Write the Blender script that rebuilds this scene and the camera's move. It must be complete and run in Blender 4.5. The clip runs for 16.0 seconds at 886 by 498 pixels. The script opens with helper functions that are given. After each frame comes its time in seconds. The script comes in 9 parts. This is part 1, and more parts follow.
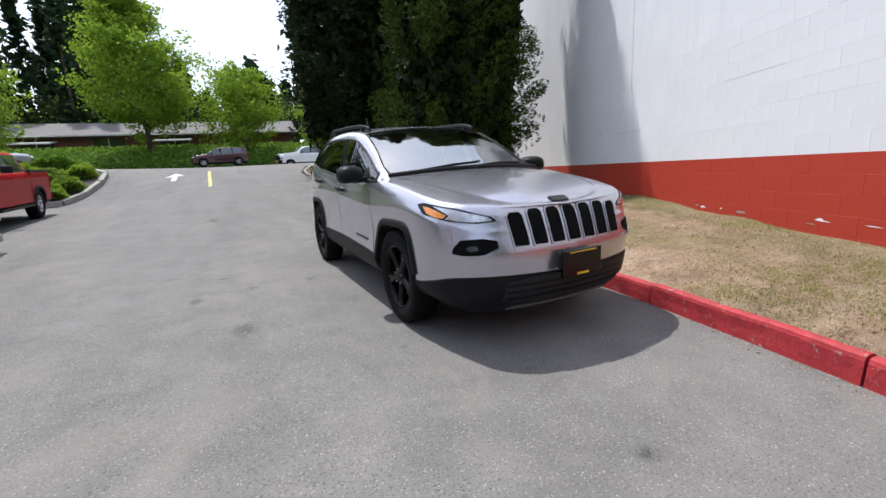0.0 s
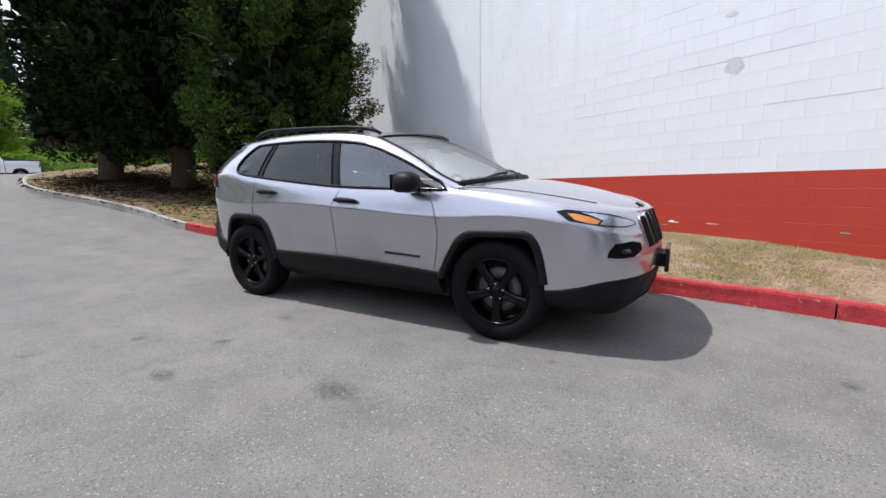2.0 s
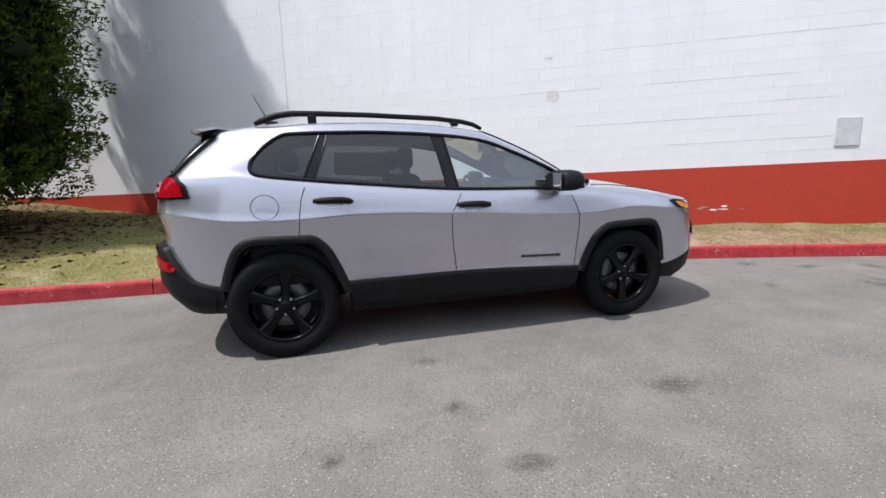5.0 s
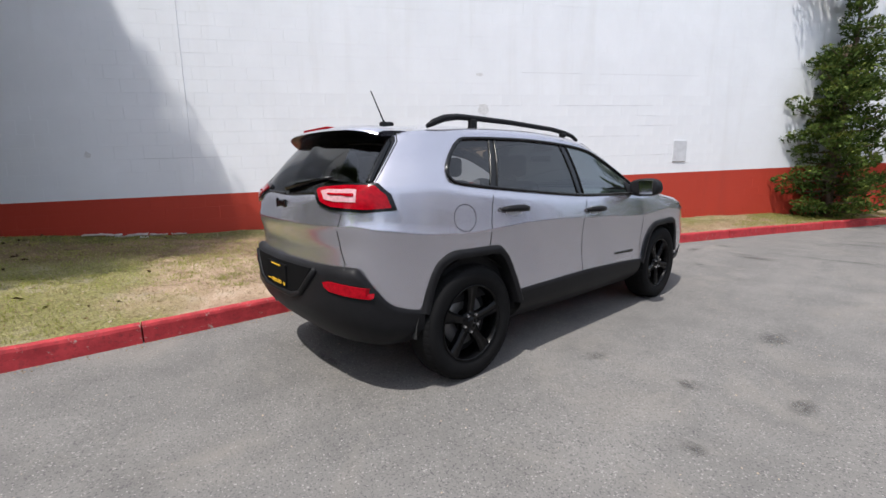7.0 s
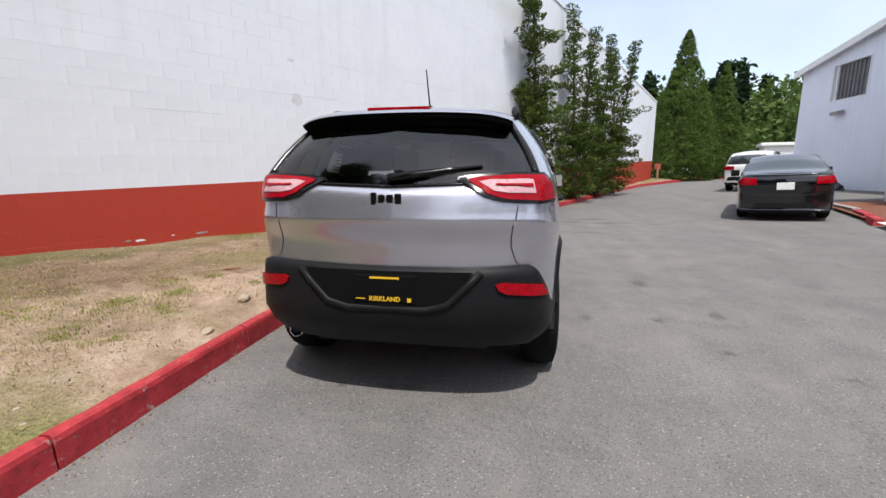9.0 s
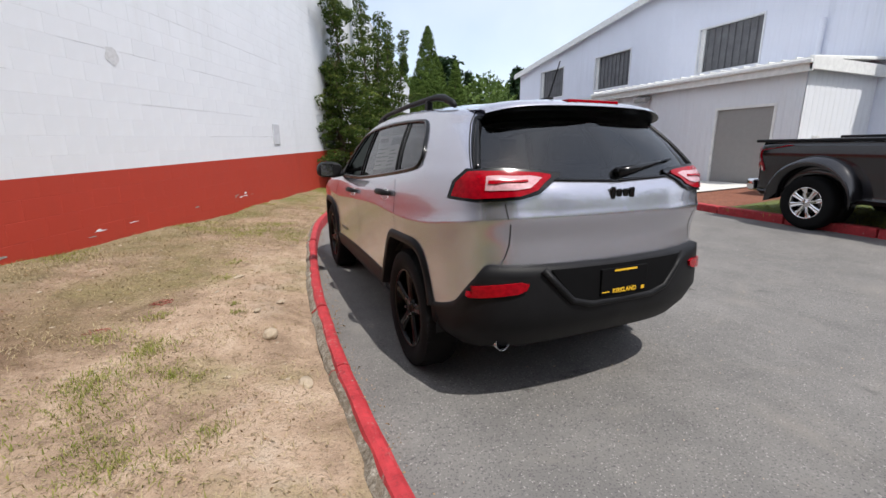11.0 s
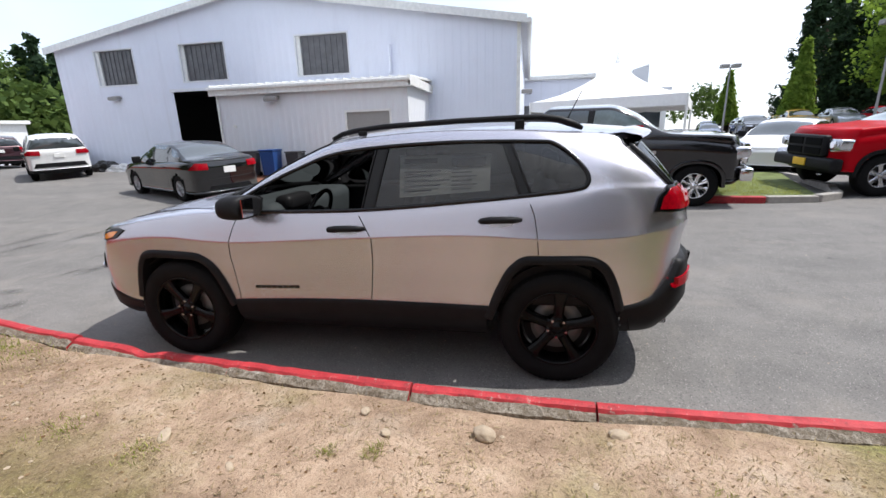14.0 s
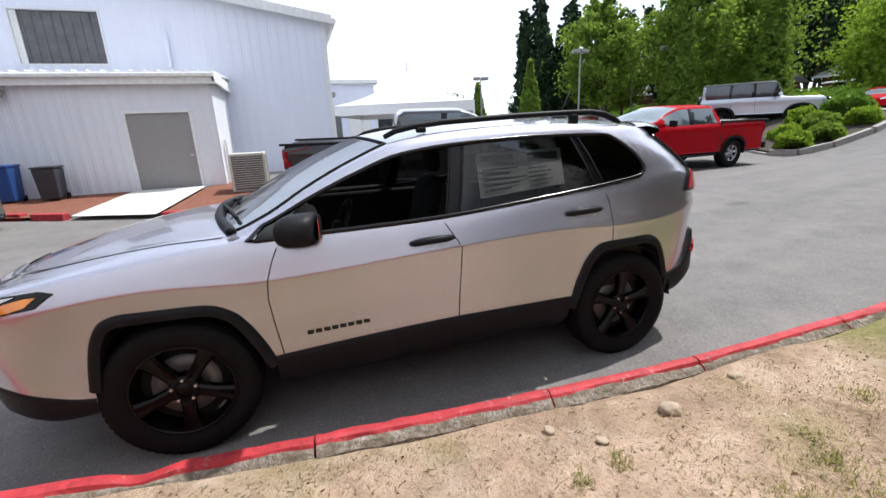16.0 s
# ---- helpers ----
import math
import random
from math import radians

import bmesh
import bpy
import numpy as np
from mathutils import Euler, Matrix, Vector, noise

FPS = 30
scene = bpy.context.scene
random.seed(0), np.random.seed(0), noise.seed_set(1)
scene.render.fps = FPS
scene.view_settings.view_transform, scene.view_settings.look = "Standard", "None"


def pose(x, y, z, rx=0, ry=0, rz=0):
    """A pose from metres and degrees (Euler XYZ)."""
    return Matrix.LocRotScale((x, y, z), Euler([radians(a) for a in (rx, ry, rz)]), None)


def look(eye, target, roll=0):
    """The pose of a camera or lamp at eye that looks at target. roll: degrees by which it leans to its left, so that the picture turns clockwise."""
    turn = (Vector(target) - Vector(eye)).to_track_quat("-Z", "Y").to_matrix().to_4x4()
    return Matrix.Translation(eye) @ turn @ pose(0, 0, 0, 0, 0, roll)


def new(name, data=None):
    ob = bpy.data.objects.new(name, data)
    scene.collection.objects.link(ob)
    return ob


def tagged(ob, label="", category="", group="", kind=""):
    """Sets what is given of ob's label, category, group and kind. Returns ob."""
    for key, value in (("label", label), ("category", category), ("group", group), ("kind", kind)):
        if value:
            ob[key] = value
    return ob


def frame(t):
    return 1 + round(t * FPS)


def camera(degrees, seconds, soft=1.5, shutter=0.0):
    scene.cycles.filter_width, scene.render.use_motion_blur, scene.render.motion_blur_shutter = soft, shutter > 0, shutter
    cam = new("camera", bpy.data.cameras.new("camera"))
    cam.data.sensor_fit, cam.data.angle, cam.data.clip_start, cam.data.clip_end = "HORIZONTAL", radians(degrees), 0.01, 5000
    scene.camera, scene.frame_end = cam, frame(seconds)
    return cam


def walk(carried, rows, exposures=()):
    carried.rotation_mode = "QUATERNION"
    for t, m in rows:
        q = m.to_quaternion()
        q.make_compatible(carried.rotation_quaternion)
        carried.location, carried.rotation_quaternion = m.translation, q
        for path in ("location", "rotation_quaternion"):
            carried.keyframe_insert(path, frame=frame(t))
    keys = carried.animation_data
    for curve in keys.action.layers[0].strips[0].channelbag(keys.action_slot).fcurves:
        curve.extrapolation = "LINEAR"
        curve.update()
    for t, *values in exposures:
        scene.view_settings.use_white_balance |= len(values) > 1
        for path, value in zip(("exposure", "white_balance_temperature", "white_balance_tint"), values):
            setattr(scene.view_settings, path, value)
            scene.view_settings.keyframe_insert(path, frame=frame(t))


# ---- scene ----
cam = camera(91.8, 16.0)
PATH = [
    (0, (-2.055, -4.426, 1.256), (-1.156, -2.686, 0.847), -2.9),
    (0.5, (-2.524, -4.042, 1.247), (-1.37, -2.449, 0.886), -1.6),
    (1, (-2.969, -3.578, 1.247), (-1.606, -2.148, 0.933), -1.5),
    (1.5, (-3.348, -3.055, 1.25), (-1.795, -1.84, 0.915), -0.8),
    (2, (-3.672, -2.511, 1.242), (-1.962, -1.538, 0.883), -1.1),
    (2.5, (-3.894, -1.929, 1.244), (-2.099, -1.118, 0.901), -0.2),
    (3, (-4.049, -1.354, 1.237), (-2.165, -0.786, 0.88), -0.7),
    (3.2, (-4.078, -1.115, 1.242), (-2.176, -0.638, 0.884), -1.1),
    (5.3, (-3.741, 1.397, 1.265), (-1.869, 0.787, 0.913), -0.9),
    (5.5, (-3.643, 1.627, 1.285), (-1.784, 0.974, 0.941), -0.6),
    (6, (-3.42, 2.198, 1.299), (-1.641, 1.348, 0.968), 0.0),
    (6.5, (-3.087, 2.693, 1.294), (-1.422, 1.645, 0.935), -0.6),
    (7, (-2.728, 3.177, 1.308), (-1.234, 1.894, 0.96), -0.7),
    (7.5, (-2.279, 3.553, 1.28), (-1.005, 2.049, 0.94), -1.2),
    (8, (-1.784, 3.887, 1.278), (-0.787, 2.179, 0.977), -1.5),
    (8.5, (-1.235, 4.085, 1.267), (-0.557, 2.23, 0.955), -1.2),
    (9, (-0.645, 4.208, 1.268), (-0.300, 2.27, 0.911), -0.2),
    (9.2, (-0.419, 4.234, 1.277), (-0.200, 2.28, 0.914), -0.1),
    (11.3, (1.981, 3.645, 1.371), (1.019, 1.957, 0.894), -0.2),
    (11.5, (2.151, 3.517, 1.393), (1.062, 1.912, 0.908), -0.4),
    (12, (2.54, 3.093, 1.456), (1.243, 1.659, 0.944), -2.3),
    (12.5, (2.894, 2.674, 1.517), (1.366, 1.5, 0.981), 0.2),
    (13, (3.125, 2.175, 1.535), (1.43, 1.254, 1.01), -2.3),
    (13.5, (3.334, 1.651, 1.562), (1.509, 1.027, 1.033), -2.7),
    (14, (3.454, 1.146, 1.573), (1.558, 0.766, 1.063), -1.7),
    (14.5, (3.52, 0.636, 1.595), (1.584, 0.441, 1.137), -1.9),
    (15, (3.505, 0.146, 1.596), (1.569, 0.173, 1.096), -1.9),
    (15.5, (3.356, -0.284, 1.602), (1.428, -0.016, 1.142), -1.0),
    (16, (3.131, -0.654, 1.585), (1.293, -0.065, 1.059), -2.7),
]
EXPOSURES = [(0, 0.36, 6250, 10), (2.5, 0.38, 6250, 10), (5.5, 0.38, 6430, 10), (6.5, 0.36, 6430, 10), (9, 0.27, 6470, 10), (12.5, 0.23, 6470, 10), (14, 0.44, 6320, 10), (16, 0.54, 6320, 10)]
walk(cam, [(t, look(eye, target, roll)) for t, eye, target, roll in PATH], EXPOSURES)

# ---------------------------------------------------------------- light
SUN_DIR = Vector((-0.12, 0.5, 1.0)).normalized()
world = bpy.data.worlds.new("sky")
scene.world = world
world.use_nodes = True
_n, _l = world.node_tree.nodes, world.node_tree.links
_sky = _n.new("ShaderNodeTexSky")
_sky.sky_type = "NISHITA"
_sky.sun_disc = False
_sky.sun_elevation = math.asin(SUN_DIR.z)
_sky.sun_rotation = math.atan2(SUN_DIR.x, SUN_DIR.y)
_sky.air_density, _sky.dust_density, _sky.ozone_density = 1.0, 1.0, 1.0
# thin high cloud over the blue
_tc, _cl, _cr, _mx = (_n.new(k) for k in ("ShaderNodeTexCoord", "ShaderNodeTexNoise", "ShaderNodeValToRGB", "ShaderNodeMix"))
set_scale = _cl.inputs["Scale"]
set_scale.default_value = 1.6
_cl.inputs["Detail"].default_value = 6.0
_cr.color_ramp.elements[0].position, _cr.color_ramp.elements[1].position = 0.30, 0.70
_cr.color_ramp.elements[0].color, _cr.color_ramp.elements[1].color = (0.35, 0.35, 0.35, 1), (0.8, 0.8, 0.8, 1)
_mx.data_type = "RGBA"
_mx.inputs[7].default_value = (7.9, 8.2, 8.9, 1)
_l.new(_tc.outputs["Generated"], _cl.inputs["Vector"])
_l.new(_cl.outputs["Fac"], _cr.inputs["Fac"])
_sp, _ma, _mu = (_n.new(k) for k in ("ShaderNodeSeparateXYZ", "ShaderNodeMapRange", "ShaderNodeMath"))     # the cloud is thinner to the south
_mu.operation = "MULTIPLY"
_ma.inputs[1].default_value, _ma.inputs[2].default_value, _ma.inputs[3].default_value, _ma.inputs[4].default_value = -1.0, 0.2, 0.70, 1.0
_l.new(_tc.outputs["Generated"], _sp.inputs[0])
_l.new(_sp.outputs[1], _ma.inputs[0])
_l.new(_ma.outputs[0], _mu.inputs[0])
_l.new(_cr.outputs["Color"], _mu.inputs[1])
_l.new(_mu.outputs[0], _mx.inputs[0])
_l.new(_sky.outputs["Color"], _mx.inputs[6])
_n["Background"].inputs["Strength"].default_value = 0.15
_l.new(_mx.outputs[2], _n["Background"].inputs["Color"])
sun = new("sun", bpy.data.lights.new("sun", "SUN"))
sun.data.energy, sun.data.angle, sun.data.color = 4.0, radians(0.9), (1.0, 0.96, 0.905)
sun.matrix_world = look(SUN_DIR * 60, (0, 0, 0))

# ---------------------------------------------------------------- materials


def nodes_of(name):
    m = bpy.data.materials.new(name)
    m.use_nodes = True
    nt = m.node_tree
    return m, nt, nt.nodes["Principled BSDF"]


def set_in(node, **kw):
    for k, v in kw.items():
        node.inputs[k.replace("_", " ")].default_value = v


def noise_tex(nt, scale, detail=4.0, rough=0.55, coord="Object", dist=0.0, stretch=None):
    tc = nt.nodes.new("ShaderNodeTexCoord")
    tx = nt.nodes.new("ShaderNodeTexNoise")
    set_in(tx, Scale=scale, Detail=detail, Roughness=rough, Distortion=dist)
    if stretch:
        mp = nt.nodes.new("ShaderNodeMapping")
        mp.inputs["Scale"].default_value = stretch
        nt.links.new(tc.outputs[coord], mp.inputs["Vector"])
        nt.links.new(mp.outputs["Vector"], tx.inputs["Vector"])
    else:
        nt.links.new(tc.outputs[coord], tx.inputs["Vector"])
    return tx.outputs["Fac"]


def ramp(nt, fac, stops):
    r = nt.nodes.new("ShaderNodeValToRGB")
    el = r.color_ramp.elements
    while len(el) < len(stops):
        el.new(0.5)
    for e, (p, c) in zip(el, stops):
        e.position = p
        e.color = (*c, 1) if len(c) == 3 else c
    nt.links.new(fac, r.inputs["Fac"])
    return r.outputs["Color"]


def mix(nt, fac, a, b, how="MIX"):
    m = nt.nodes.new("ShaderNodeMix")
    m.data_type, m.blend_type = "RGBA", how
    for sock, v in ((m.inputs[0], fac), (m.inputs[6], a), (m.inputs[7], b)):
        if hasattr(v, "is_linked"):
            nt.links.new(v, sock)
        else:
            sock.default_value = v if not isinstance(v, tuple) else (*v, 1)[:4]
    return m.outputs[2]


def grey(v):
    return (v, v, v)


def bump(nt, bsdf, height, strength=0.3, distance=0.01):
    b = nt.nodes.new("ShaderNodeBump")
    set_in(b, Strength=strength, Distance=distance)
    nt.links.new(height, b.inputs["Height"])
    nt.links.new(b.outputs["Normal"], bsdf.inputs["Normal"])


def plain(name, color, rough=0.5, metal=0.0, vary=0.12, scale=9.0, bumpy=0.0, coat=0.0, coord="Object", spec=0.5):
    """A surface of one colour with slight mottling at two scales."""
    m, nt, b = nodes_of(name)
    f1 = noise_tex(nt, scale, 5, coord=coord)
    f2 = noise_tex(nt, scale * 9, 3, coord=coord)
    lo, hi = [tuple(min(1, c * k) for c in color) for k in (1 - vary, 1 + vary)]
    c = ramp(nt, f1, ((0.3, lo), (0.7, hi)))
    c = mix(nt, 0.25, c, ramp(nt, f2, ((0.35, lo), (0.65, hi))))
    nt.links.new(c, b.inputs["Base Color"])
    set_in(b, Roughness=rough, Metallic=metal, Coat_Weight=coat, Coat_Roughness=0.05, Specular_IOR_Level=spec)
    if bumpy:
        bump(nt, b, f2, bumpy, 0.004)
    return m


def car_paint(name, color, metal=0.65, rough=0.3, coat=1.0):
    m, nt, b = nodes_of(name)
    fl = noise_tex(nt, 420, 2, 0.7)
    du = noise_tex(nt, 1.7, 4)
    c = ramp(nt, fl, ((0.3, tuple(v * 0.84 for v in color)), (0.7, tuple(min(1, v * 1.12) for v in color))))
    c = mix(nt, ramp(nt, du, ((0.45, grey(0.0)), (0.8, grey(0.12)))), c, tuple(0.012 + 0.74 * v * w for v, w in zip(color, (1.0, 0.97, 0.90))))
    nt.links.new(c, b.inputs["Base Color"])
    set_in(b, Metallic=metal, Roughness=rough, Coat_Weight=coat, Coat_Roughness=0.05, Specular_IOR_Level=min(0.5, coat * 0.5))
    return m


def tinted_glass(name, tint, gloss_rough=0.02, ior=1.6):
    m, nt, b = nodes_of(name)
    nt.nodes.remove(b)
    tr, gl = nt.nodes.new("ShaderNodeBsdfTransparent"), nt.nodes.new("ShaderNodeBsdfGlossy")
    tr.inputs["Color"].default_value = (*tint, 1)
    set_in(gl, Roughness=gloss_rough)
    fr = nt.nodes.new("ShaderNodeFresnel")
    fr.inputs["IOR"].default_value = ior
    ms = nt.nodes.new("ShaderNodeMixShader")
    nt.links.new(fr.outputs["Fac"], ms.inputs["Fac"])
    nt.links.new(tr.outputs[0], ms.inputs[1])
    nt.links.new(gl.outputs[0], ms.inputs[2])
    nt.links.new(ms.outputs[0], nt.nodes["Material Output"].inputs["Surface"])
    return m


def asphalt_mat():
    m, nt, b = nodes_of("asphalt")
    big = noise_tex(nt, 0.35, 5, 0.6)
    mid = noise_tex(nt, 2.3, 6, 0.65)
    fine = noise_tex(nt, 85, 3, 0.7)
    tc = nt.nodes.new("ShaderNodeTexCoord")
    vo = nt.nodes.new("ShaderNodeTexVoronoi")
    set_in(vo, Scale=165.0, Randomness=1.0)
    nt.links.new(tc.outputs["Object"], vo.inputs["Vector"])
    c = ramp(nt, big, ((0.3, (0.140, 0.131, 0.123)), (0.7, (0.187, 0.175, 0.164))))
    c = mix(nt, 0.55, c, ramp(nt, mid, ((0.3, (0.118, 0.113, 0.109)), (0.68, (0.210, 0.2, 0.190)))))
    run = noise_tex(nt, 0.9, 4, 0.6, stretch=(1.6, 0.16, 1.0))
    c = mix(nt, ramp(nt, run, ((0.35, grey(0.35)), (0.6, grey(0)))), c, (0.105, 0.102, 0.10))
    # pale and dark chips of the aggregate
    c = mix(nt, ramp(nt, vo.outputs["Color"], ((0.82, grey(0)), (0.92, grey(0.65)))), c, (0.40, 0.385, 0.36))
    c = mix(nt, ramp(nt, fine, ((0.36, grey(0.7)), (0.46, grey(0)))), c, (0.05, 0.05, 0.052))
    # dust washed along the lane and faint cracks
    c = mix(nt, ramp(nt, noise_tex(nt, 1.1, 6, 0.7, dist=0.8), ((0.52, grey(0)), (0.72, grey(0.35)))), c, (0.25, 0.225, 0.195))
    # oil drips
    oil = noise_tex(nt, 3.1, 3, 0.5)
    c = mix(nt, ramp(nt, oil, ((0.69, grey(0)), (0.78, grey(0.5)))), c, (0.05, 0.05, 0.051))
    nt.links.new(c, b.inputs["Base Color"])
    set_in(b, Roughness=0.88, Specular_IOR_Level=0.3)
    bump(nt, b, fine, 0.55, 0.006)
    return m


# the line of the block wall
WALL_P, WALL_D = Vector((3.2, -2.8, 0)), Vector((-0.4387, -0.8987, 0)).normalized()
WALL_N = Vector((WALL_D.y, -WALL_D.x, 0))          # towards the road: minus x


def soil_mat():
    m, nt, b = nodes_of("dry_verge_soil")
    big = noise_tex(nt, 0.55, 5, 0.6)
    mid = noise_tex(nt, 3.2, 6, 0.7, dist=0.5)
    fine = noise_tex(nt, 60, 4, 0.75)
    straw = noise_tex(nt, 24, 5, 0.8, dist=1.5)
    c = ramp(nt, mid, ((0.22, (0.17, 0.112, 0.074)), (0.5, (0.425, 0.305, 0.215)), (0.78, (0.60, 0.465, 0.35))))
    c = mix(nt, ramp(nt, straw, ((0.58, grey(0)), (0.70, grey(0.4)))), c, (0.47, 0.37, 0.25))
    g = mix(nt, ramp(nt, noise_tex(nt, 38, 4, 0.7), ((0.35, grey(0)), (0.6, grey(1)))), (0.085, 0.098, 0.026), (0.26, 0.26, 0.078))
    # more living grass behind the car and far down the lane
    tc = nt.nodes.new("ShaderNodeTexCoord")
    sx = nt.nodes.new("ShaderNodeSeparateXYZ")
    nt.links.new(tc.outputs["Object"], sx.inputs["Vector"])
    mr = nt.nodes.new("ShaderNodeMapRange")
    set_in(mr, From_Min=1.9, From_Max=3.6, To_Min=0.0, To_Max=0.40)
    nt.links.new(sx.outputs["Y"], mr.inputs["Value"])
    m2 = nt.nodes.new("ShaderNodeMapRange")
    set_in(m2, From_Min=-4.0, From_Max=-6.5, To_Min=0.0, To_Max=0.05)
    nt.links.new(sx.outputs["Y"], m2.inputs["Value"])
    ad = nt.nodes.new("ShaderNodeMath")
    nt.links.new(mr.outputs["Result"], ad.inputs[0])
    nt.links.new(m2.outputs["Result"], ad.inputs[1])
    a2 = nt.nodes.new("ShaderNodeMath")
    nt.links.new(ad.outputs[0], a2.inputs[0])
    nt.links.new(big, a2.inputs[1])
    c = mix(nt, ramp(nt, a2.outputs[0], ((0.54, grey(0)), (0.70, grey(0.8)))), c, g)
    c = mix(nt, ramp(nt, noise_tex(nt, 1.9, 5, 0.65), ((0.55, grey(0)), (0.70, grey(0.55)))), c, (0.50, 0.42, 0.335))

    def node(op, a, b2):
        n = nt.nodes.new("ShaderNodeMath")
        n.operation = op
        for k, v in enumerate((a, b2)):
            if isinstance(v, (int, float)):
                n.inputs[k].default_value = v
            else:
                nt.links.new(v, n.inputs[k])
        return n.outputs[0]
    # damp brown needle duff between the wall's green foot and the grass by the kerb, thickest behind the car
    off_wall = node("ADD", node("MULTIPLY", sx.outputs["X"], WALL_N.x), node("ADD", node("MULTIPLY", sx.outputs["Y"], WALL_N.y), -WALL_P.dot(WALL_N)))
    wavy = node("ADD", off_wall, node("MULTIPLY", node("SUBTRACT", noise_tex(nt, 1.6, 5, 0.65), 0.5), 1.5))
    behind = nt.nodes.new("ShaderNodeMapRange")
    set_in(behind, From_Min=-0.6, From_Max=0.9, To_Min=0.6)
    nt.links.new(sx.outputs["Y"], behind.inputs["Value"])
    duff = ramp(nt, mid, ((0.3, (0.10, 0.060, 0.036)), (0.7, (0.24, 0.155, 0.095))))
    c = mix(nt, node("MULTIPLY", behind.outputs[0], ramp(nt, node("MULTIPLY", wavy, 0.25), ((0.06, grey(0)), (0.13, grey(0.8)), (0.42, grey(0.8)), (0.56, grey(0))))), c, duff)
    c = mix(nt, node("MULTIPLY", behind.outputs[0], ramp(nt, node("MULTIPLY", wavy, 0.25), ((0.10, grey(0.85)), (0.20, grey(0))))), c, (0.085, 0.10, 0.022))
    under = nt.nodes.new("ShaderNodeMapRange")          # old needles under the evergreens, with the trees' shade put into the colour
    set_in(under, From_Min=3.9, From_Max=5.6, To_Min=0.0, To_Max=0.8)
    nt.links.new(sx.outputs["Y"], under.inputs["Value"])
    c = mix(nt, under.outputs[0], c, duff)
    c = mix(nt, ramp(nt, fine, ((0.32, grey(0.7)), (0.46, grey(0)))), c, (0.085, 0.058, 0.038))
    c = mix(nt, ramp(nt, noise_tex(nt, 140, 3, 0.75), ((0.60, grey(0)), (0.70, grey(0.6)))), c, (0.62, 0.53, 0.41))
    nt.links.new(c, b.inputs["Base Color"])
    set_in(b, Roughness=0.95, Specular_IOR_Level=0.15)
    bump(nt, b, mix(nt, 0.4, fine, noise_tex(nt, 17, 5, 0.7)), 1.0, 0.03)
    return m


def painted_block_mat(name, base, dirt, streak):
    m, nt, b = nodes_of(name)
    f = noise_tex(nt, 1.3, 6, 0.6)
    g = noise_tex(nt, 45, 4, 0.7)
    st = noise_tex(nt, 1.1, 4, 0.6, stretch=(2.5, 2.5, 0.18))
    c = ramp(nt, f, ((0.3, tuple(v * 0.93 for v in base)), (0.7, base)))
    c = mix(nt, ramp(nt, st, ((0.55, grey(0)), (0.8, grey(streak)))), c, dirt)
    oi = nt.nodes.new("ShaderNodeObjectInfo")
    c = mix(nt, 0.05, c, ramp(nt, oi.outputs["Random"], ((0, grey(0.4)), (1, grey(1.0)))), "MULTIPLY")
    nt.links.new(c, b.inputs["Base Color"])
    set_in(b, Roughness=0.6, Specular_IOR_Level=0.35)
    bump(nt, b, g, 0.35, 0.006)
    return m


def kerb_mat():
    """Red paint on the top and the road side, worn to bare concrete."""
    m, nt, b = nodes_of("worn_red_kerb")
    f = noise_tex(nt, 7, 6, 0.7)
    h = noise_tex(nt, 55, 4, 0.7)
    red = ramp(nt, f, ((0.3, (0.27, 0.012, 0.018)), (0.7, (0.47, 0.034, 0.042))))
    red = mix(nt, ramp(nt, noise_tex(nt, 30, 5, 0.7), ((0.30, grey(0.7)), (0.48, grey(0)))), red, (0.13, 0.014, 0.016))
    con = ramp(nt, h, ((0.3, (0.20, 0.18, 0.15)), (0.7, (0.42, 0.39, 0.34))))
    wear = ramp(nt, noise_tex(nt, 16, 6, 0.75), ((0.60, grey(0)), (0.68, grey(0.9))))
    c = mix(nt, wear, red, con)
    nt.links.new(c, b.inputs["Base Color"])
    set_in(b, Roughness=0.7)
    bump(nt, b, h, 0.5, 0.006)
    return m


def siding_mat(name, base):
    m, nt, b = nodes_of(name)
    f = noise_tex(nt, 0.5, 5, 0.6)
    st = noise_tex(nt, 0.8, 4, 0.6, stretch=(3, 3, 0.12))
    c = ramp(nt, f, ((0.3, tuple(v * 0.94 for v in base)), (0.7, base)))
    c = mix(nt, ramp(nt, st, ((0.58, grey(0)), (0.8, grey(0.25)))), c, (0.42, 0.42, 0.44))
    nt.links.new(c, b.inputs["Base Color"])
    set_in(b, Roughness=0.5, Specular_IOR_Level=0.4)
    return m


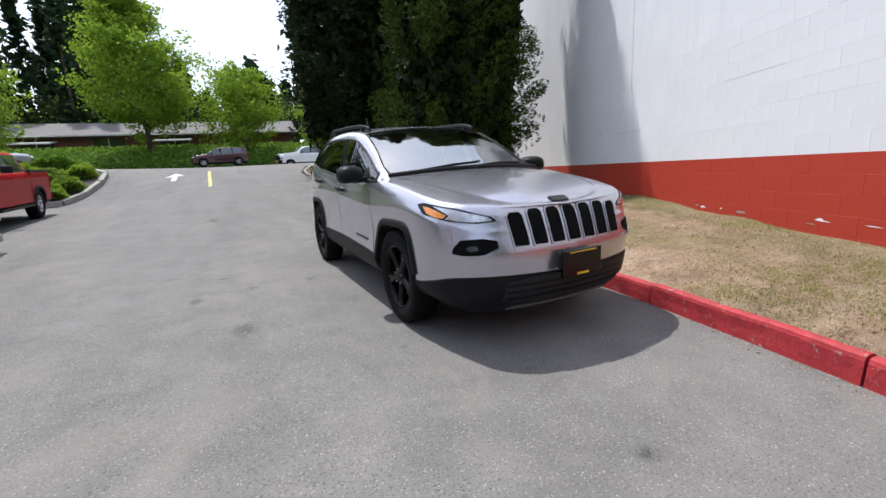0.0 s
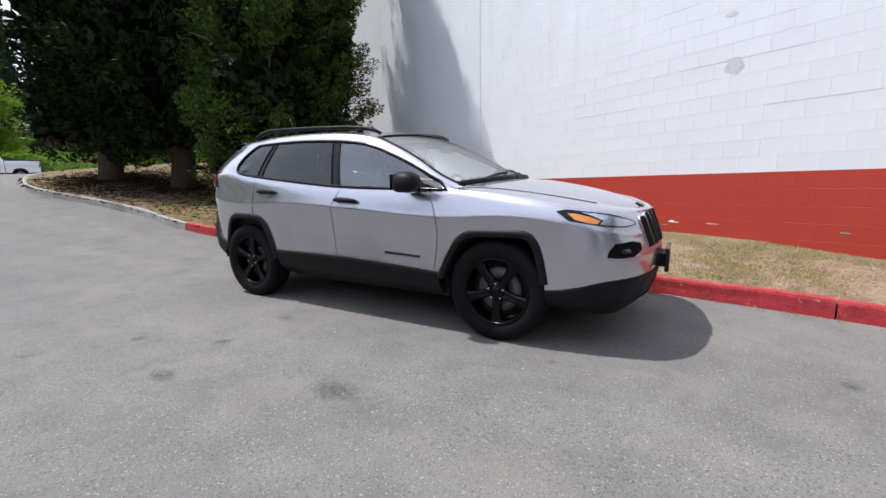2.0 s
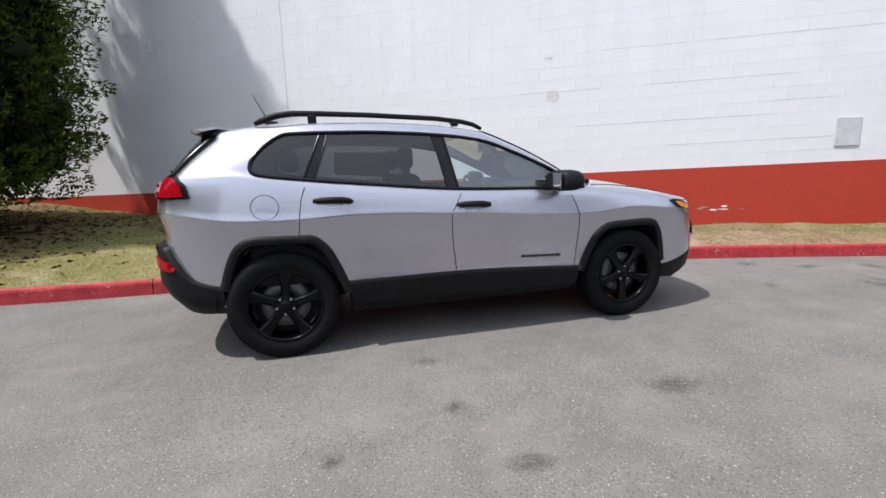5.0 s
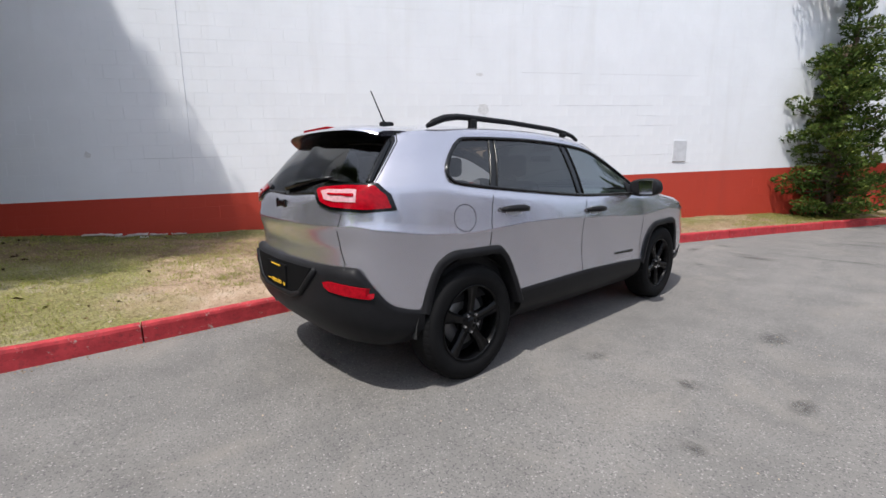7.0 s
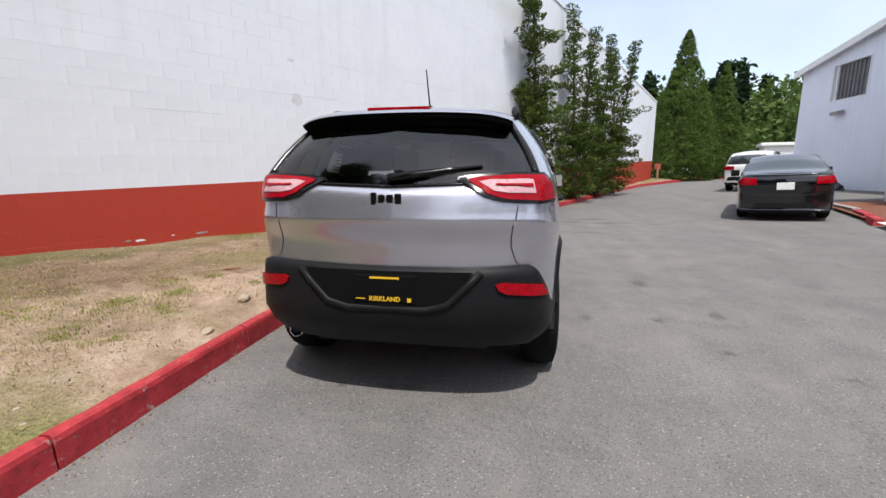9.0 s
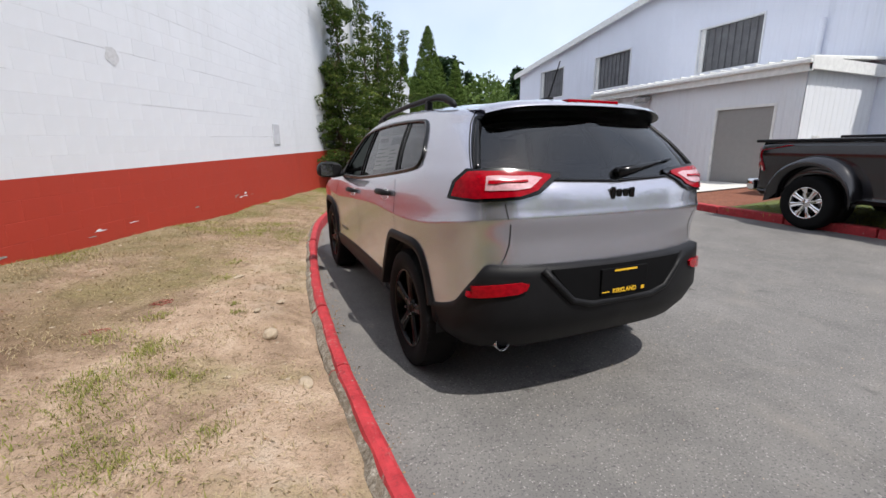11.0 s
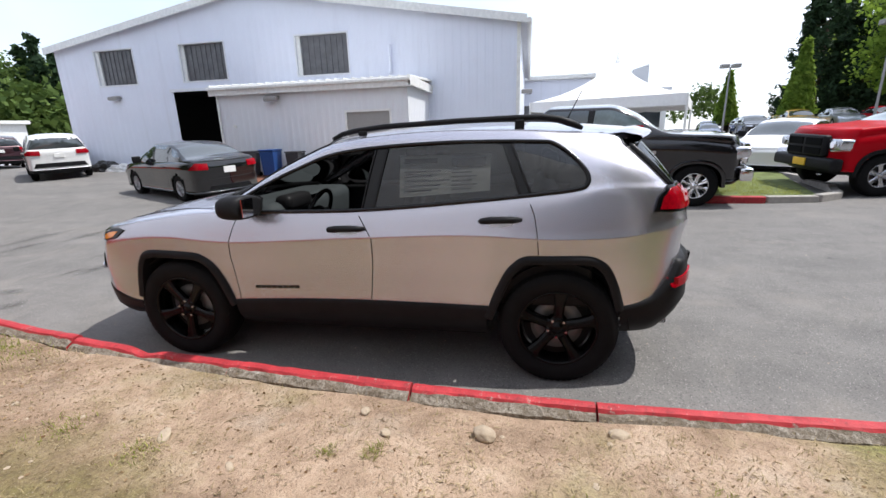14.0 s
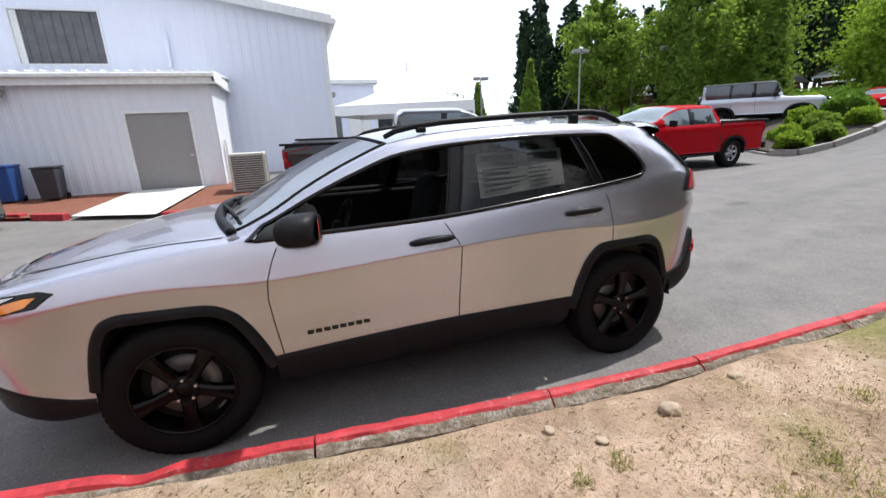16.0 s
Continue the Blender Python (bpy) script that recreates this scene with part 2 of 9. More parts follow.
def leaf_mat(name, lo, hi, rough=0.6, thin=0.15):
    m, nt, b = nodes_of(name)
    ge = nt.nodes.new("ShaderNodeNewGeometry")
    c = ramp(nt, ge.outputs["Random Per Island"], ((0.0, lo), (1.0, hi)))
    patch_f = noise_tex(nt, 0.9, 3)
    c = mix(nt, ramp(nt, patch_f, ((0.4, grey(0.0)), (0.7, grey(0.5)))), c, tuple(v * 0.55 for v in lo))
    nt.links.new(c, b.inputs["Base Color"])
    set_in(b, Roughness=rough, Specular_IOR_Level=0.06)
    tl = nt.nodes.new("ShaderNodeBsdfTranslucent")
    nt.links.new(mix(nt, 0.5, c, (hi[0] * 1.3, hi[1] * 1.3, hi[2])), tl.inputs["Color"])
    ms = nt.nodes.new("ShaderNodeMixShader")
    ms.inputs["Fac"].default_value = thin
    nt.links.new(b.outputs[0], ms.inputs[1])
    nt.links.new(tl.outputs[0], ms.inputs[2])
    nt.links.new(ms.outputs[0], nt.nodes["Material Output"].inputs["Surface"])
    return m


M_ASPHALT, M_SOIL, M_KERB = asphalt_mat(), soil_mat(), kerb_mat()
M_WHITE_BLOCK = painted_block_mat("white_painted_block", (0.755, 0.768, 0.80), (0.5, 0.48, 0.45), 0.22)
M_RED_BLOCK = painted_block_mat("red_painted_block", (0.42, 0.044, 0.024), (0.20, 0.04, 0.03), 0.3)
M_JOINT_W = plain("white_joint", (0.74, 0.752, 0.78), 0.7, vary=0.04)
M_JOINT_R = plain("red_joint", (0.34, 0.042, 0.026), 0.7)
M_CONCRETE = plain("concrete", (0.30, 0.28, 0.255), 0.85, vary=0.22, bumpy=0.4)
def rough_concrete():
    """Broken kerb concrete: bare pale faces, dirt and moss in the hollows."""
    m, nt, b = nodes_of("rough_kerb_concrete")
    f, g, h = noise_tex(nt, 9, 5, 0.65), noise_tex(nt, 38, 5, 0.75), noise_tex(nt, 150, 3, 0.7)
    c = ramp(nt, g, ((0.32, (0.10, 0.078, 0.055)), (0.5, (0.27, 0.235, 0.19)), (0.72, (0.50, 0.46, 0.40))))
    c = mix(nt, ramp(nt, f, ((0.36, grey(0.85)), (0.58, grey(0)))), c, (0.16, 0.125, 0.088))
    c = mix(nt, ramp(nt, h, ((0.33, grey(0.6)), (0.46, grey(0)))), c, (0.06, 0.05, 0.038))
    nt.links.new(c, b.inputs["Base Color"])
    set_in(b, Roughness=0.95, Specular_IOR_Level=0.2)
    bump(nt, b, g, 1.0, 0.02)
    return m


M_KERBBACK = rough_concrete()
M_PALE_CONCRETE = plain("pale_concrete", (0.55, 0.53, 0.49), 0.85, vary=0.12, bumpy=0.3)
M_SIDING = siding_mat("blue_white_siding", (0.735, 0.765, 0.86))
M_SIDING_A = siding_mat("white_siding", (0.72, 0.735, 0.765))
M_TRIMW = plain("white_trim", (0.74, 0.74, 0.72), 0.5)
M_DOORGREY = plain("grey_door_paint", (0.27, 0.26, 0.25), 0.55, vary=0.05)
M_WINGREY = plain("dark_corrugated_panel", (0.115, 0.115, 0.12), 0.45, vary=0.3, scale=3)
M_DARK = plain("dark_interior", (0.012, 0.012, 0.013), 0.9)
M_BARK = plain("bark", (0.09, 0.062, 0.043), 0.9, vary=0.4, scale=14, bumpy=0.9)
M_SILVER = car_paint("silver_paint", (0.505, 0.50, 0.56), 0.82, 0.27, coat=1.0)
M_BLACKPL = plain("black_textured_plastic", (0.0109, 0.0109, 0.0121), 0.48, vary=0.2, bumpy=0.1, spec=0.13)
M_GLOSSBLACK = plain("gloss_black", (0.004, 0.004, 0.0045), 0.2, spec=0.32)
M_WHEELBLACK = plain("gloss_black_wheel", (0.003, 0.003, 0.0034), 0.24, spec=0.16)
M_DISC = plain("brake_steel", (0.16, 0.155, 0.155), 0.45, 0.35, vary=0.12)
M_TYRE = plain("tyre_rubber", (0.007, 0.007, 0.0075), 0.75, vary=0.2, bumpy=0.2, spec=0.12)
M_CHROME = plain("chrome", (0.75, 0.75, 0.76), 0.12, 1.0, vary=0.03)
M_CHROMEDARK = plain("satin_chrome", (0.42, 0.42, 0.44), 0.25, 0.9, vary=0.05)
M_FOGGLASS = plain("smoked_lamp", (0.03, 0.03, 0.034), 0.1, coat=1.0)
M_ALLOY = plain("alloy", (0.5, 0.5, 0.52), 0.3, 0.9, vary=0.05)
M_MESH = plain("black_mesh", (0.004, 0.004, 0.0045), 0.85, spec=0.1)
M_GAP = plain("panel_gap", (0.012, 0.012, 0.013), 0.7)
M_REDLENS = plain("red_lens", (0.27, 0.002, 0.008), 0.12, coat=0.1, vary=0.35, scale=45, spec=0.12)
M_WHITELENS = plain("clear_lens", (0.52, 0.29, 0.31), 0.12, 0.1, coat=0.5, vary=0.25, scale=60)
M_AMBER = plain("amber_lens", (0.80, 0.27, 0.035), 0.12, coat=1.0, vary=0.1, scale=30)
M_LAMPSIL = plain("lamp_reflector", (0.58, 0.59, 0.63), 0.25, 0.8, coat=1.0, vary=0.3, scale=25)
M_SHIELD = tinted_glass("windscreen_glass", (0.62, 0.74, 0.74), ior=11.0)
M_CLEAR = tinted_glass("clear_glass", (0.50, 0.63, 0.62), ior=2.7)
M_PRIVACY = tinted_glass("privacy_glass", (0.24, 0.25, 0.255), ior=1.75)
M_PALEGLASS = plain("pale_window_glass", (0.12, 0.16, 0.165), 0.05, coat=1.0, vary=0.25, scale=3)
M_BACKGLASS = plain("dark_window_glass", (0.085, 0.098, 0.105), 0.04, 0.55, coat=1.0, vary=0.05)
M_SEAT = plain("dark_seat_cloth", (0.018, 0.018, 0.020), 0.85, vary=0.2)
M_DASH = plain("grey_dash", (0.035, 0.042, 0.045), 0.7, vary=0.1, spec=0.2)
M_HEADLINER = plain("headliner", (0.45, 0.44, 0.41), 0.9)
M_YELLOW = plain("yellow_print", (0.75, 0.45, 0.02), 0.5, vary=0.03)
M_PAPER = plain("paper", (0.78, 0.78, 0.73), 0.7, vary=0.06)
def stain_mat():
    """Oil that has soaked in: dense in the middle, broken up to the rim."""
    m, nt, b = nodes_of("soaked_oil")
    set_in(b, Base_Color=(0.045, 0.044, 0.044, 1), Roughness=0.8)
    tc = nt.nodes.new("ShaderNodeTexCoord")
    mp = nt.nodes.new("ShaderNodeMapping")
    mp.inputs["Location"].default_value, mp.inputs["Scale"].default_value = (-1, -1, 0), (2, 2, 0)
    gr = nt.nodes.new("ShaderNodeTexGradient")
    gr.gradient_type = "SPHERICAL"
    nt.links.new(tc.outputs["Generated"], mp.inputs["Vector"])
    nt.links.new(mp.outputs["Vector"], gr.inputs["Vector"])
    f = noise_tex(nt, 26, 5, 0.7)
    ml = nt.nodes.new("ShaderNodeMath")
    ml.operation = "MULTIPLY"
    nt.links.new(gr.outputs["Fac"], ml.inputs[0])
    nt.links.new(ramp(nt, f, ((0.35, grey(0.1)), (0.65, grey(1)))), ml.inputs[1])
    a = ramp(nt, ml.outputs[0], ((0.05, grey(0)), (0.7, grey(0.45))))
    tr = nt.nodes.new("ShaderNodeBsdfTransparent")
    ms = nt.nodes.new("ShaderNodeMixShader")
    nt.links.new(a, ms.inputs["Fac"])
    nt.links.new(tr.outputs[0], ms.inputs[1])
    nt.links.new(b.outputs[0], ms.inputs[2])
    nt.links.new(ms.outputs[0], nt.nodes["Material Output"].inputs["Surface"])
    return m


M_STAIN = stain_mat()
M_STONE = plain("pale_stone", (0.36, 0.29, 0.21), 0.85, vary=0.2, scale=18, bumpy=0.4)

# ---------------------------------------------------------------- building helpers


def mesh_obj(name, verts, faces, material, parent=None, label="", smooth=False):
    me = bpy.data.meshes.new(name)
    me.from_pydata([tuple(map(float, v)) for v in verts], [], [tuple(map(int, f)) for f in faces])
    me.materials.append(material)
    if smooth:
        me.shade_smooth()
    ob = new(name, me)
    if parent:
        ob.parent = parent
    if label:
        tagged(ob, label)
    return ob


def part(name, bm, material, parent, label="", smooth=False):
    me = bpy.data.meshes.new(name)
    bm.to_mesh(me)
    bm.free()
    me.materials.append(material)
    if smooth:
        me.shade_smooth()
    ob = new(name, me)
    if parent:
        ob.parent = parent
    if label:
        tagged(ob, label)
    return ob


def thing(name, m, label, category, group=""):
    ob = new(name)
    ob.empty_display_size = 0.2
    ob.matrix_world = m
    return tagged(ob, label, category, group)


def box_bm(x0, y0, z0, x1, y1, z1, bevel=0.0, seg=2, bm=None):
    b = bmesh.new()
    bmesh.ops.create_cube(b, size=1.0)
    bmesh.ops.scale(b, vec=(x1 - x0, y1 - y0, z1 - z0), verts=b.verts)
    bmesh.ops.translate(b, vec=((x0 + x1) / 2, (y0 + y1) / 2, (z0 + z1) / 2), verts=b.verts)
    if bevel:
        bmesh.ops.bevel(b, geom=b.edges[:], offset=bevel, segments=seg, affect="EDGES", profile=0.5)
    if bm is None:
        return b
    me = bpy.data.meshes.new("tmp")
    b.to_mesh(me)
    b.free()
    bm.from_mesh(me)
    bpy.data.meshes.remove(me)
    return bm


def cyl_bm(r0, r1, h, seg=20, m=None, bm=None, cap=True):
    b = bm or bmesh.new()
    bmesh.ops.create_cone(b, cap_ends=cap, segments=seg, radius1=r0, radius2=r1, depth=h, matrix=(m or Matrix()) @ Matrix.Translation((0, 0, h / 2)))
    return b


def lathe(profile, seg, axis="X"):
    """Rings of (radius, along) turned round the x axis (or z)."""
    v, f = [], []
    n = len(profile)
    for i in range(seg):
        a = 2 * math.pi * i / seg
        for r, h in profile:
            v.append((h, r * math.cos(a), r * math.sin(a)) if axis == "X" else (r * math.cos(a), r * math.sin(a), h))
    for i in range(seg):
        j = (i + 1) % seg
        for k in range(n - 1):
            f.append((i * n + k, j * n + k, j * n + k + 1, i * n + k + 1))
    return v, f


def tube(points, r, seg=8, closed=False, flat=1.0):
    """A round rod along a list of points. r: a number or one per point."""
    pts = [Vector(p) for p in points]
    n = len(pts)
    rs = [r] * n if isinstance(r, (int, float)) else r
    v, f = [], []
    up = Vector((0, 0, 1))
    for i, p in enumerate(pts):
        a, b = pts[(i - 1) % n if closed else max(i - 1, 0)], pts[(i + 1) % n if closed else min(i + 1, n - 1)]
        d = (b - a).normalized()
        s = d.cross(up)
        s = s.normalized() if s.length > 1e-3 else Vector((1, 0, 0))
        w = s.cross(d)
        for k in range(seg):
            t = 2 * math.pi * k / seg
            v.append(p + (s * math.cos(t) + w * math.sin(t) * flat) * rs[i])
    m = n if closed else n - 1
    for i in range(m):
        for k in range(seg):
            a, b = i * seg + k, i * seg + (k + 1) % seg
            c, e = ((i + 1) % n) * seg + (k + 1) % seg, ((i + 1) % n) * seg + k
            f.append((a, b, c, e))
    if not closed:
        f.append(tuple(range(seg))[::-1])
        f.append(tuple(range((n - 1) * seg, n * seg)))
    return v, f


def pchip(xs, ys):
    """A monotone cubic through keys; returns a function of an array."""
    x, y = np.asarray(xs, float), np.asarray(ys, float)
    h, d = np.diff(x), np.diff(y) / np.diff(x)
    m = np.zeros_like(y)
    m[0], m[-1] = d[0], d[-1]
    for i in range(1, len(x) - 1):
        if d[i - 1] * d[i] > 0:
            w1, w2 = 2 * h[i] + h[i - 1], h[i] + 2 * h[i - 1]
            m[i] = (w1 + w2) / (w1 / d[i - 1] + w2 / d[i])

    def at(q):
        q = np.clip(np.asarray(q, float), x[0], x[-1])
        k = np.clip(np.searchsorted(x, q) - 1, 0, len(x) - 2)
        t = (q - x[k]) / h[k]
        return ((1 + 2 * t) * (1 - t) ** 2) * y[k] + t * (1 - t) ** 2 * h[k] * m[k] + t * t * (3 - 2 * t) * y[k + 1] + t * t * (t - 1) * h[k] * m[k + 1]

    return at


def keyed(*keys):
    return pchip([k[0] for k in keys], [k[1] for k in keys])


def keyed3(*keys):
    f = [pchip([k[0] for k in keys], [k[i] for k in keys]) for i in range(1, len(keys[0]))]
    return lambda q: np.stack([g(q) for g in f], -1)

# ---------------------------------------------------------------- the lie of the land


def smooth(a, b, x):
    t = np.clip((np.asarray(x, float) - a) / (b - a), 0, 1)
    return t * t * (3 - 2 * t)


def soft(x, k=1.2):
    return k * np.log1p(np.exp(np.clip(np.asarray(x, float) / k, -30, 30)))


def road_z(x, y):
    """Height of the asphalt: level by the car, rising to the shed and up the drive behind."""
    x, y = np.asarray(x, float), np.asarray(y, float)
    side = 0.045 * soft(-x - 2.6, 0.5)
    side = side - 0.041 * soft(-x - 14.5, 1.0) - 0.004 * soft(-x - 60, 5.0)
    hill = 0.105 * soft(y - 5.0, 1.0)
    hill = hill - 0.105 * soft(y - 19.0, 2.0)
    w = 0.03 + 0.97 * smooth(-6.8, -1.8, x)
    w = w + (1 - w) * smooth(13.5, 19, y)
    far = np.hypot(x, y)
    return (side * (1 - 0.6 * smooth(15, 40, y)) + hill * w) * (1 - smooth(260, 600, far) * 0.3)


KERB_LINE = keyed3((0, -23.0, -47.0), (1, -15.2, -34.2), (2, -10.2, -27.8), (3, -8.3, -25.2), (4, -3.55, -15.0), (5, -0.43, -7.3), (6, 0.77, -3.5), (7, 1.03, -1.9), (8, 1.15, -0.75),
                   (9, 1.245, 0.5), (10, 1.28, 1.5), (11, 1.255, 2.9), (12, 1.21, 4.6), (13, 1.24, 6.3), (14, 1.45, 9.0), (15, 1.15, 13.0), (16, 2.2, 17.0), (17, 5.5, 21.0), (18, 12, 25.0))
_u = np.linspace(0, 18, 1801)
_k = KERB_LINE(_u)
_len = np.concatenate([[0], np.cumsum(np.hypot(*np.diff(_k, axis=0).T))])


def kerb_at(length):
    """Plan point on the kerb's road edge at a running length, and the unit way along it."""
    p = np.stack([np.interp(length, _len, _k[:, i]) for i in (0, 1)], -1)
    q = np.stack([np.interp(np.asarray(length) + 0.05, _len, _k[:, i]) for i in (0, 1)], -1)
    d = q - p
    return p, d / np.maximum(np.linalg.norm(d, axis=-1, keepdims=True), 1e-9)


def ground_sheet():
    """One sheet, fine by the car and ever coarser to the horizon."""
    def axis(lo, hi, step, far):
        a = list(np.arange(lo, hi + 1e-6, step))
        g = step
        up = [a[-1]]
        while up[-1] < far:
            g *= 1.32
            up.append(up[-1] + g)
        g = step
        dn = [a[0]]
        while dn[-1] > -far:
            g *= 1.32
            dn.append(dn[-1] - g)
        return np.array(dn[:0:-1] + a + up[1:])
    xs, ys = axis(-16, 9, 0.5, 2200), axis(-30, 26, 0.5, 2200)
    X, Y = np.meshgrid(xs, ys, indexing="ij")
    Z = road_z(X, Y)
    V = np.stack([X, Y, Z], -1).reshape(-1, 3)
    n = len(ys)
    I, J = np.meshgrid(np.arange(len(xs) - 1), np.arange(n - 1), indexing="ij")
    a = (I * n + J).ravel()
    F = np.stack([a, a + n, a + n + 1, a + 1], -1)
    ob = mesh_obj("ground", V, F, M_ASPHALT, smooth=True)
    return tagged(ob, "worn grey asphalt drive with pale chips and oil drips", "ground", kind="structure")


ground_sheet()
KERB_W, KERB_H = 0.14, 0.165


def verge():
    """Dry grassy bank between the kerb and the block wall."""
    L = np.concatenate([np.linspace(2, _len[-1] - 1, 330)])
    P, D = kerb_at(L)
    N = np.stack([D[:, 1], -D[:, 0]], -1)              # away from the road: plus x
    rows = 40
    V = []
    for i in range(len(L)):
        p0 = P[i] + N[i] * (KERB_W - 0.012)
        # out to just behind the wall, or a fixed width where the wall has ended
        wd, wp = np.array(WALL_D[:2]), np.array(WALL_P[:2])
        nn = np.array([-wd[1], wd[0]])
        den = N[i] @ nn
        k = ((wp - p0) @ nn) / den if abs(den) > 0.2 else 6.0
        if k < 0.05 or k > 9 or P[i][1] > 9:
            k = 9.0
        k += 0.08
        for j in range(rows + 1):
            t = j / rows
            q = p0 + N[i] * k * t
            zr = float(road_z(*P[i]))
            d = k * t
            z = zr + (0.118 + 0.03 * noise.noise((q[0] * 2.6, q[1] * 2.6, 4.4)) * math.exp(-d * 5) if P[i][1] < 3.2 else 0.118 + 0.02 * min(1, P[i][1] - 3.2)) + 0.028 * min(1, d / 0.5) + 0.075 * min(d, 4.2) * (1 - 0.25 * min(d, 4.2) / 4.2) * (1.0 if P[i][1] > -6 else 1.3)
            n1 = noise.noise((q[0] * 0.9, q[1] * 0.9, 1.7)) * 0.05 + noise.noise((q[0] * 4, q[1] * 4, 5.1)) * 0.018
            z += n1 * min(1, d * 2.5) - 0.015 * math.exp(-((d - 0.06) / 0.09) ** 2)
            V.append((q[0], q[1], z))
    F = [(i * (rows + 1) + j, i * (rows + 1) + j + 1, (i + 1) * (rows + 1) + j + 1, (i + 1) * (rows + 1) + j) for i in range(len(L) - 1) for j in range(rows)]
    ob = mesh_obj("verge_ground", V, [f[::-1] for f in F], M_SOIL, smooth=True)
    tagged(ob, "dry trampled bank of bare soil and straw-coloured grass", "ground", kind="structure")
    from_v = np.array(V).reshape(len(L), rows + 1, 3)
    return ob, from_v


VERGE, VERGE_GRID = verge()


def kerb():
    root = thing("kerb", Matrix(), "cast concrete kerb painted red, paint worn, with open joints", "kerb")
    root["kind"] = "structure"
    # lengths between joints
    def near(y):
        return float(np.interp(y, _k[:, 1], _len))
    joints = [near(y) for y in (-3.62, -2.2, -0.74, 0.51, 1.53, 2.88, 4.3, 5.2, 6.25, 7.5, 8.8, 10.2, 11.5, 13.0, 14.4, 15.8)]
    L = joints[0]
    front = []
    while L > 3.5:
        L -= 1.45
        front.append(L)
    joints = front[::-1] + joints
    end = joints[-1]
    while end < _len[-1] - 2:
        end += 1.5
        joints.append(end)
    prof = [(0.0, -0.06), (0.010, 0.07), (0.013, KERB_H - 0.034), (0.021, KERB_H - 0.011), (0.040, KERB_H), (0.066, KERB_H + 0.001), (0.088, KERB_H - 0.005), (0.098, KERB_H - 0.02), (0.122, KERB_H - 0.036), (KERB_W + 0.004, KERB_H - 0.055), (KERB_W + 0.006, -0.06)]
    rng = random.Random(4)
    for k, (a, b) in enumerate(zip(joints, joints[1:])):
        n = max(2, int((b - a) / (0.05 if abs(kerb_at(a)[0][1]) < 7 else 0.3)))
        ls = np.linspace(a + 0.006, b - 0.006, n + 1)
        P, D = kerb_at(ls)
        V, F = [], []
        dz, dx = rng.uniform(-0.007, 0.007), rng.uniform(-0.007, 0.007)
        for i in range(n + 1):
            nx, ny = D[i][1], -D[i][0]
            zr = float(road_z(*P[i]))
            for o, h in prof:
                q = (P[i][0] * 3, P[i][1] * 3, o * 20)
                w = noise.noise(q) * 0.007 + noise.noise((q[0] * 3.7, q[1] * 3.7, o * 45)) * (0.004 if o < 0.09 else 0.014)
                # broken arrises
                if 0.015 < o < 0.1:
                    w -= 0.03 * max(0, noise.noise((q[0] * 1.9, q[1] * 1.9, 7.7 + o * 12)) - 0.38)
                if 0.005 < o < 0.1:                   # a crushed length beside the front wheel
                    w -= 0.045 * math.exp(-((P[i][1] + 1.52) / 0.11) ** 2) * (h / KERB_H)
                g = noise.noise((q[0] * 2.3, q[1] * 2.3, 3.1 + h * 9)) * (0.005 if o < 0.09 else 0.012)
                V.append((P[i][0] + nx * (o + dx + g), P[i][1] + ny * (o + dx + g), zr + h + dz + (w if h > 0 else 0)))
        m = len(prof)
        for i in range(n):
            for j in range(m - 1):
                F.append((i * m + j, (i + 1) * m + j, (i + 1) * m + j + 1, i * m + j + 1))
        F += [tuple(range(m)), tuple(range(n * m, (n + 1) * m))[::-1]]
        grey_part = P[0][1] > 6.0
        ob = mesh_obj("kerb_stone", V, F, M_CONCRETE if grey_part else M_KERB, root)
        ob.data.materials.append(M_KERBBACK)
        if not grey_part:
            for pl in ob.data.polygons:        # bare concrete on the soil side
                if pl.index % (m - 1) >= 7 and pl.index < n * (m - 1):
                    pl.material_index = 1


kerb()

# ---------------------------------------------------------------- block wall
BLOCK_L, BLOCK_H = 0.405, 0.2015
M_PATCH = plain("rough_mortar", (0.60, 0.60, 0.61), 0.9, vary=0.15, scale=30, bumpy=0.9)
M_COVER = plain("grey_cover", (0.52, 0.53, 0.56), 0.6)
M_CRACK = plain("crack_shadow", (0.30, 0.30, 0.31), 0.9)
RED_ROWS, WALL_ROWS, WALL_S0, WALL_S1 = 5, 45, -17.0, 30.4


def wall_pt(s, z, out=0.0):
    p = WALL_P + WALL_D * s + WALL_N * out
    return Vector((p.x, p.y, z))


def wall_base(s):
    return 0.127 + 0.027 * s


def wall_top(s):
    return 7.94 - 0.063 * s


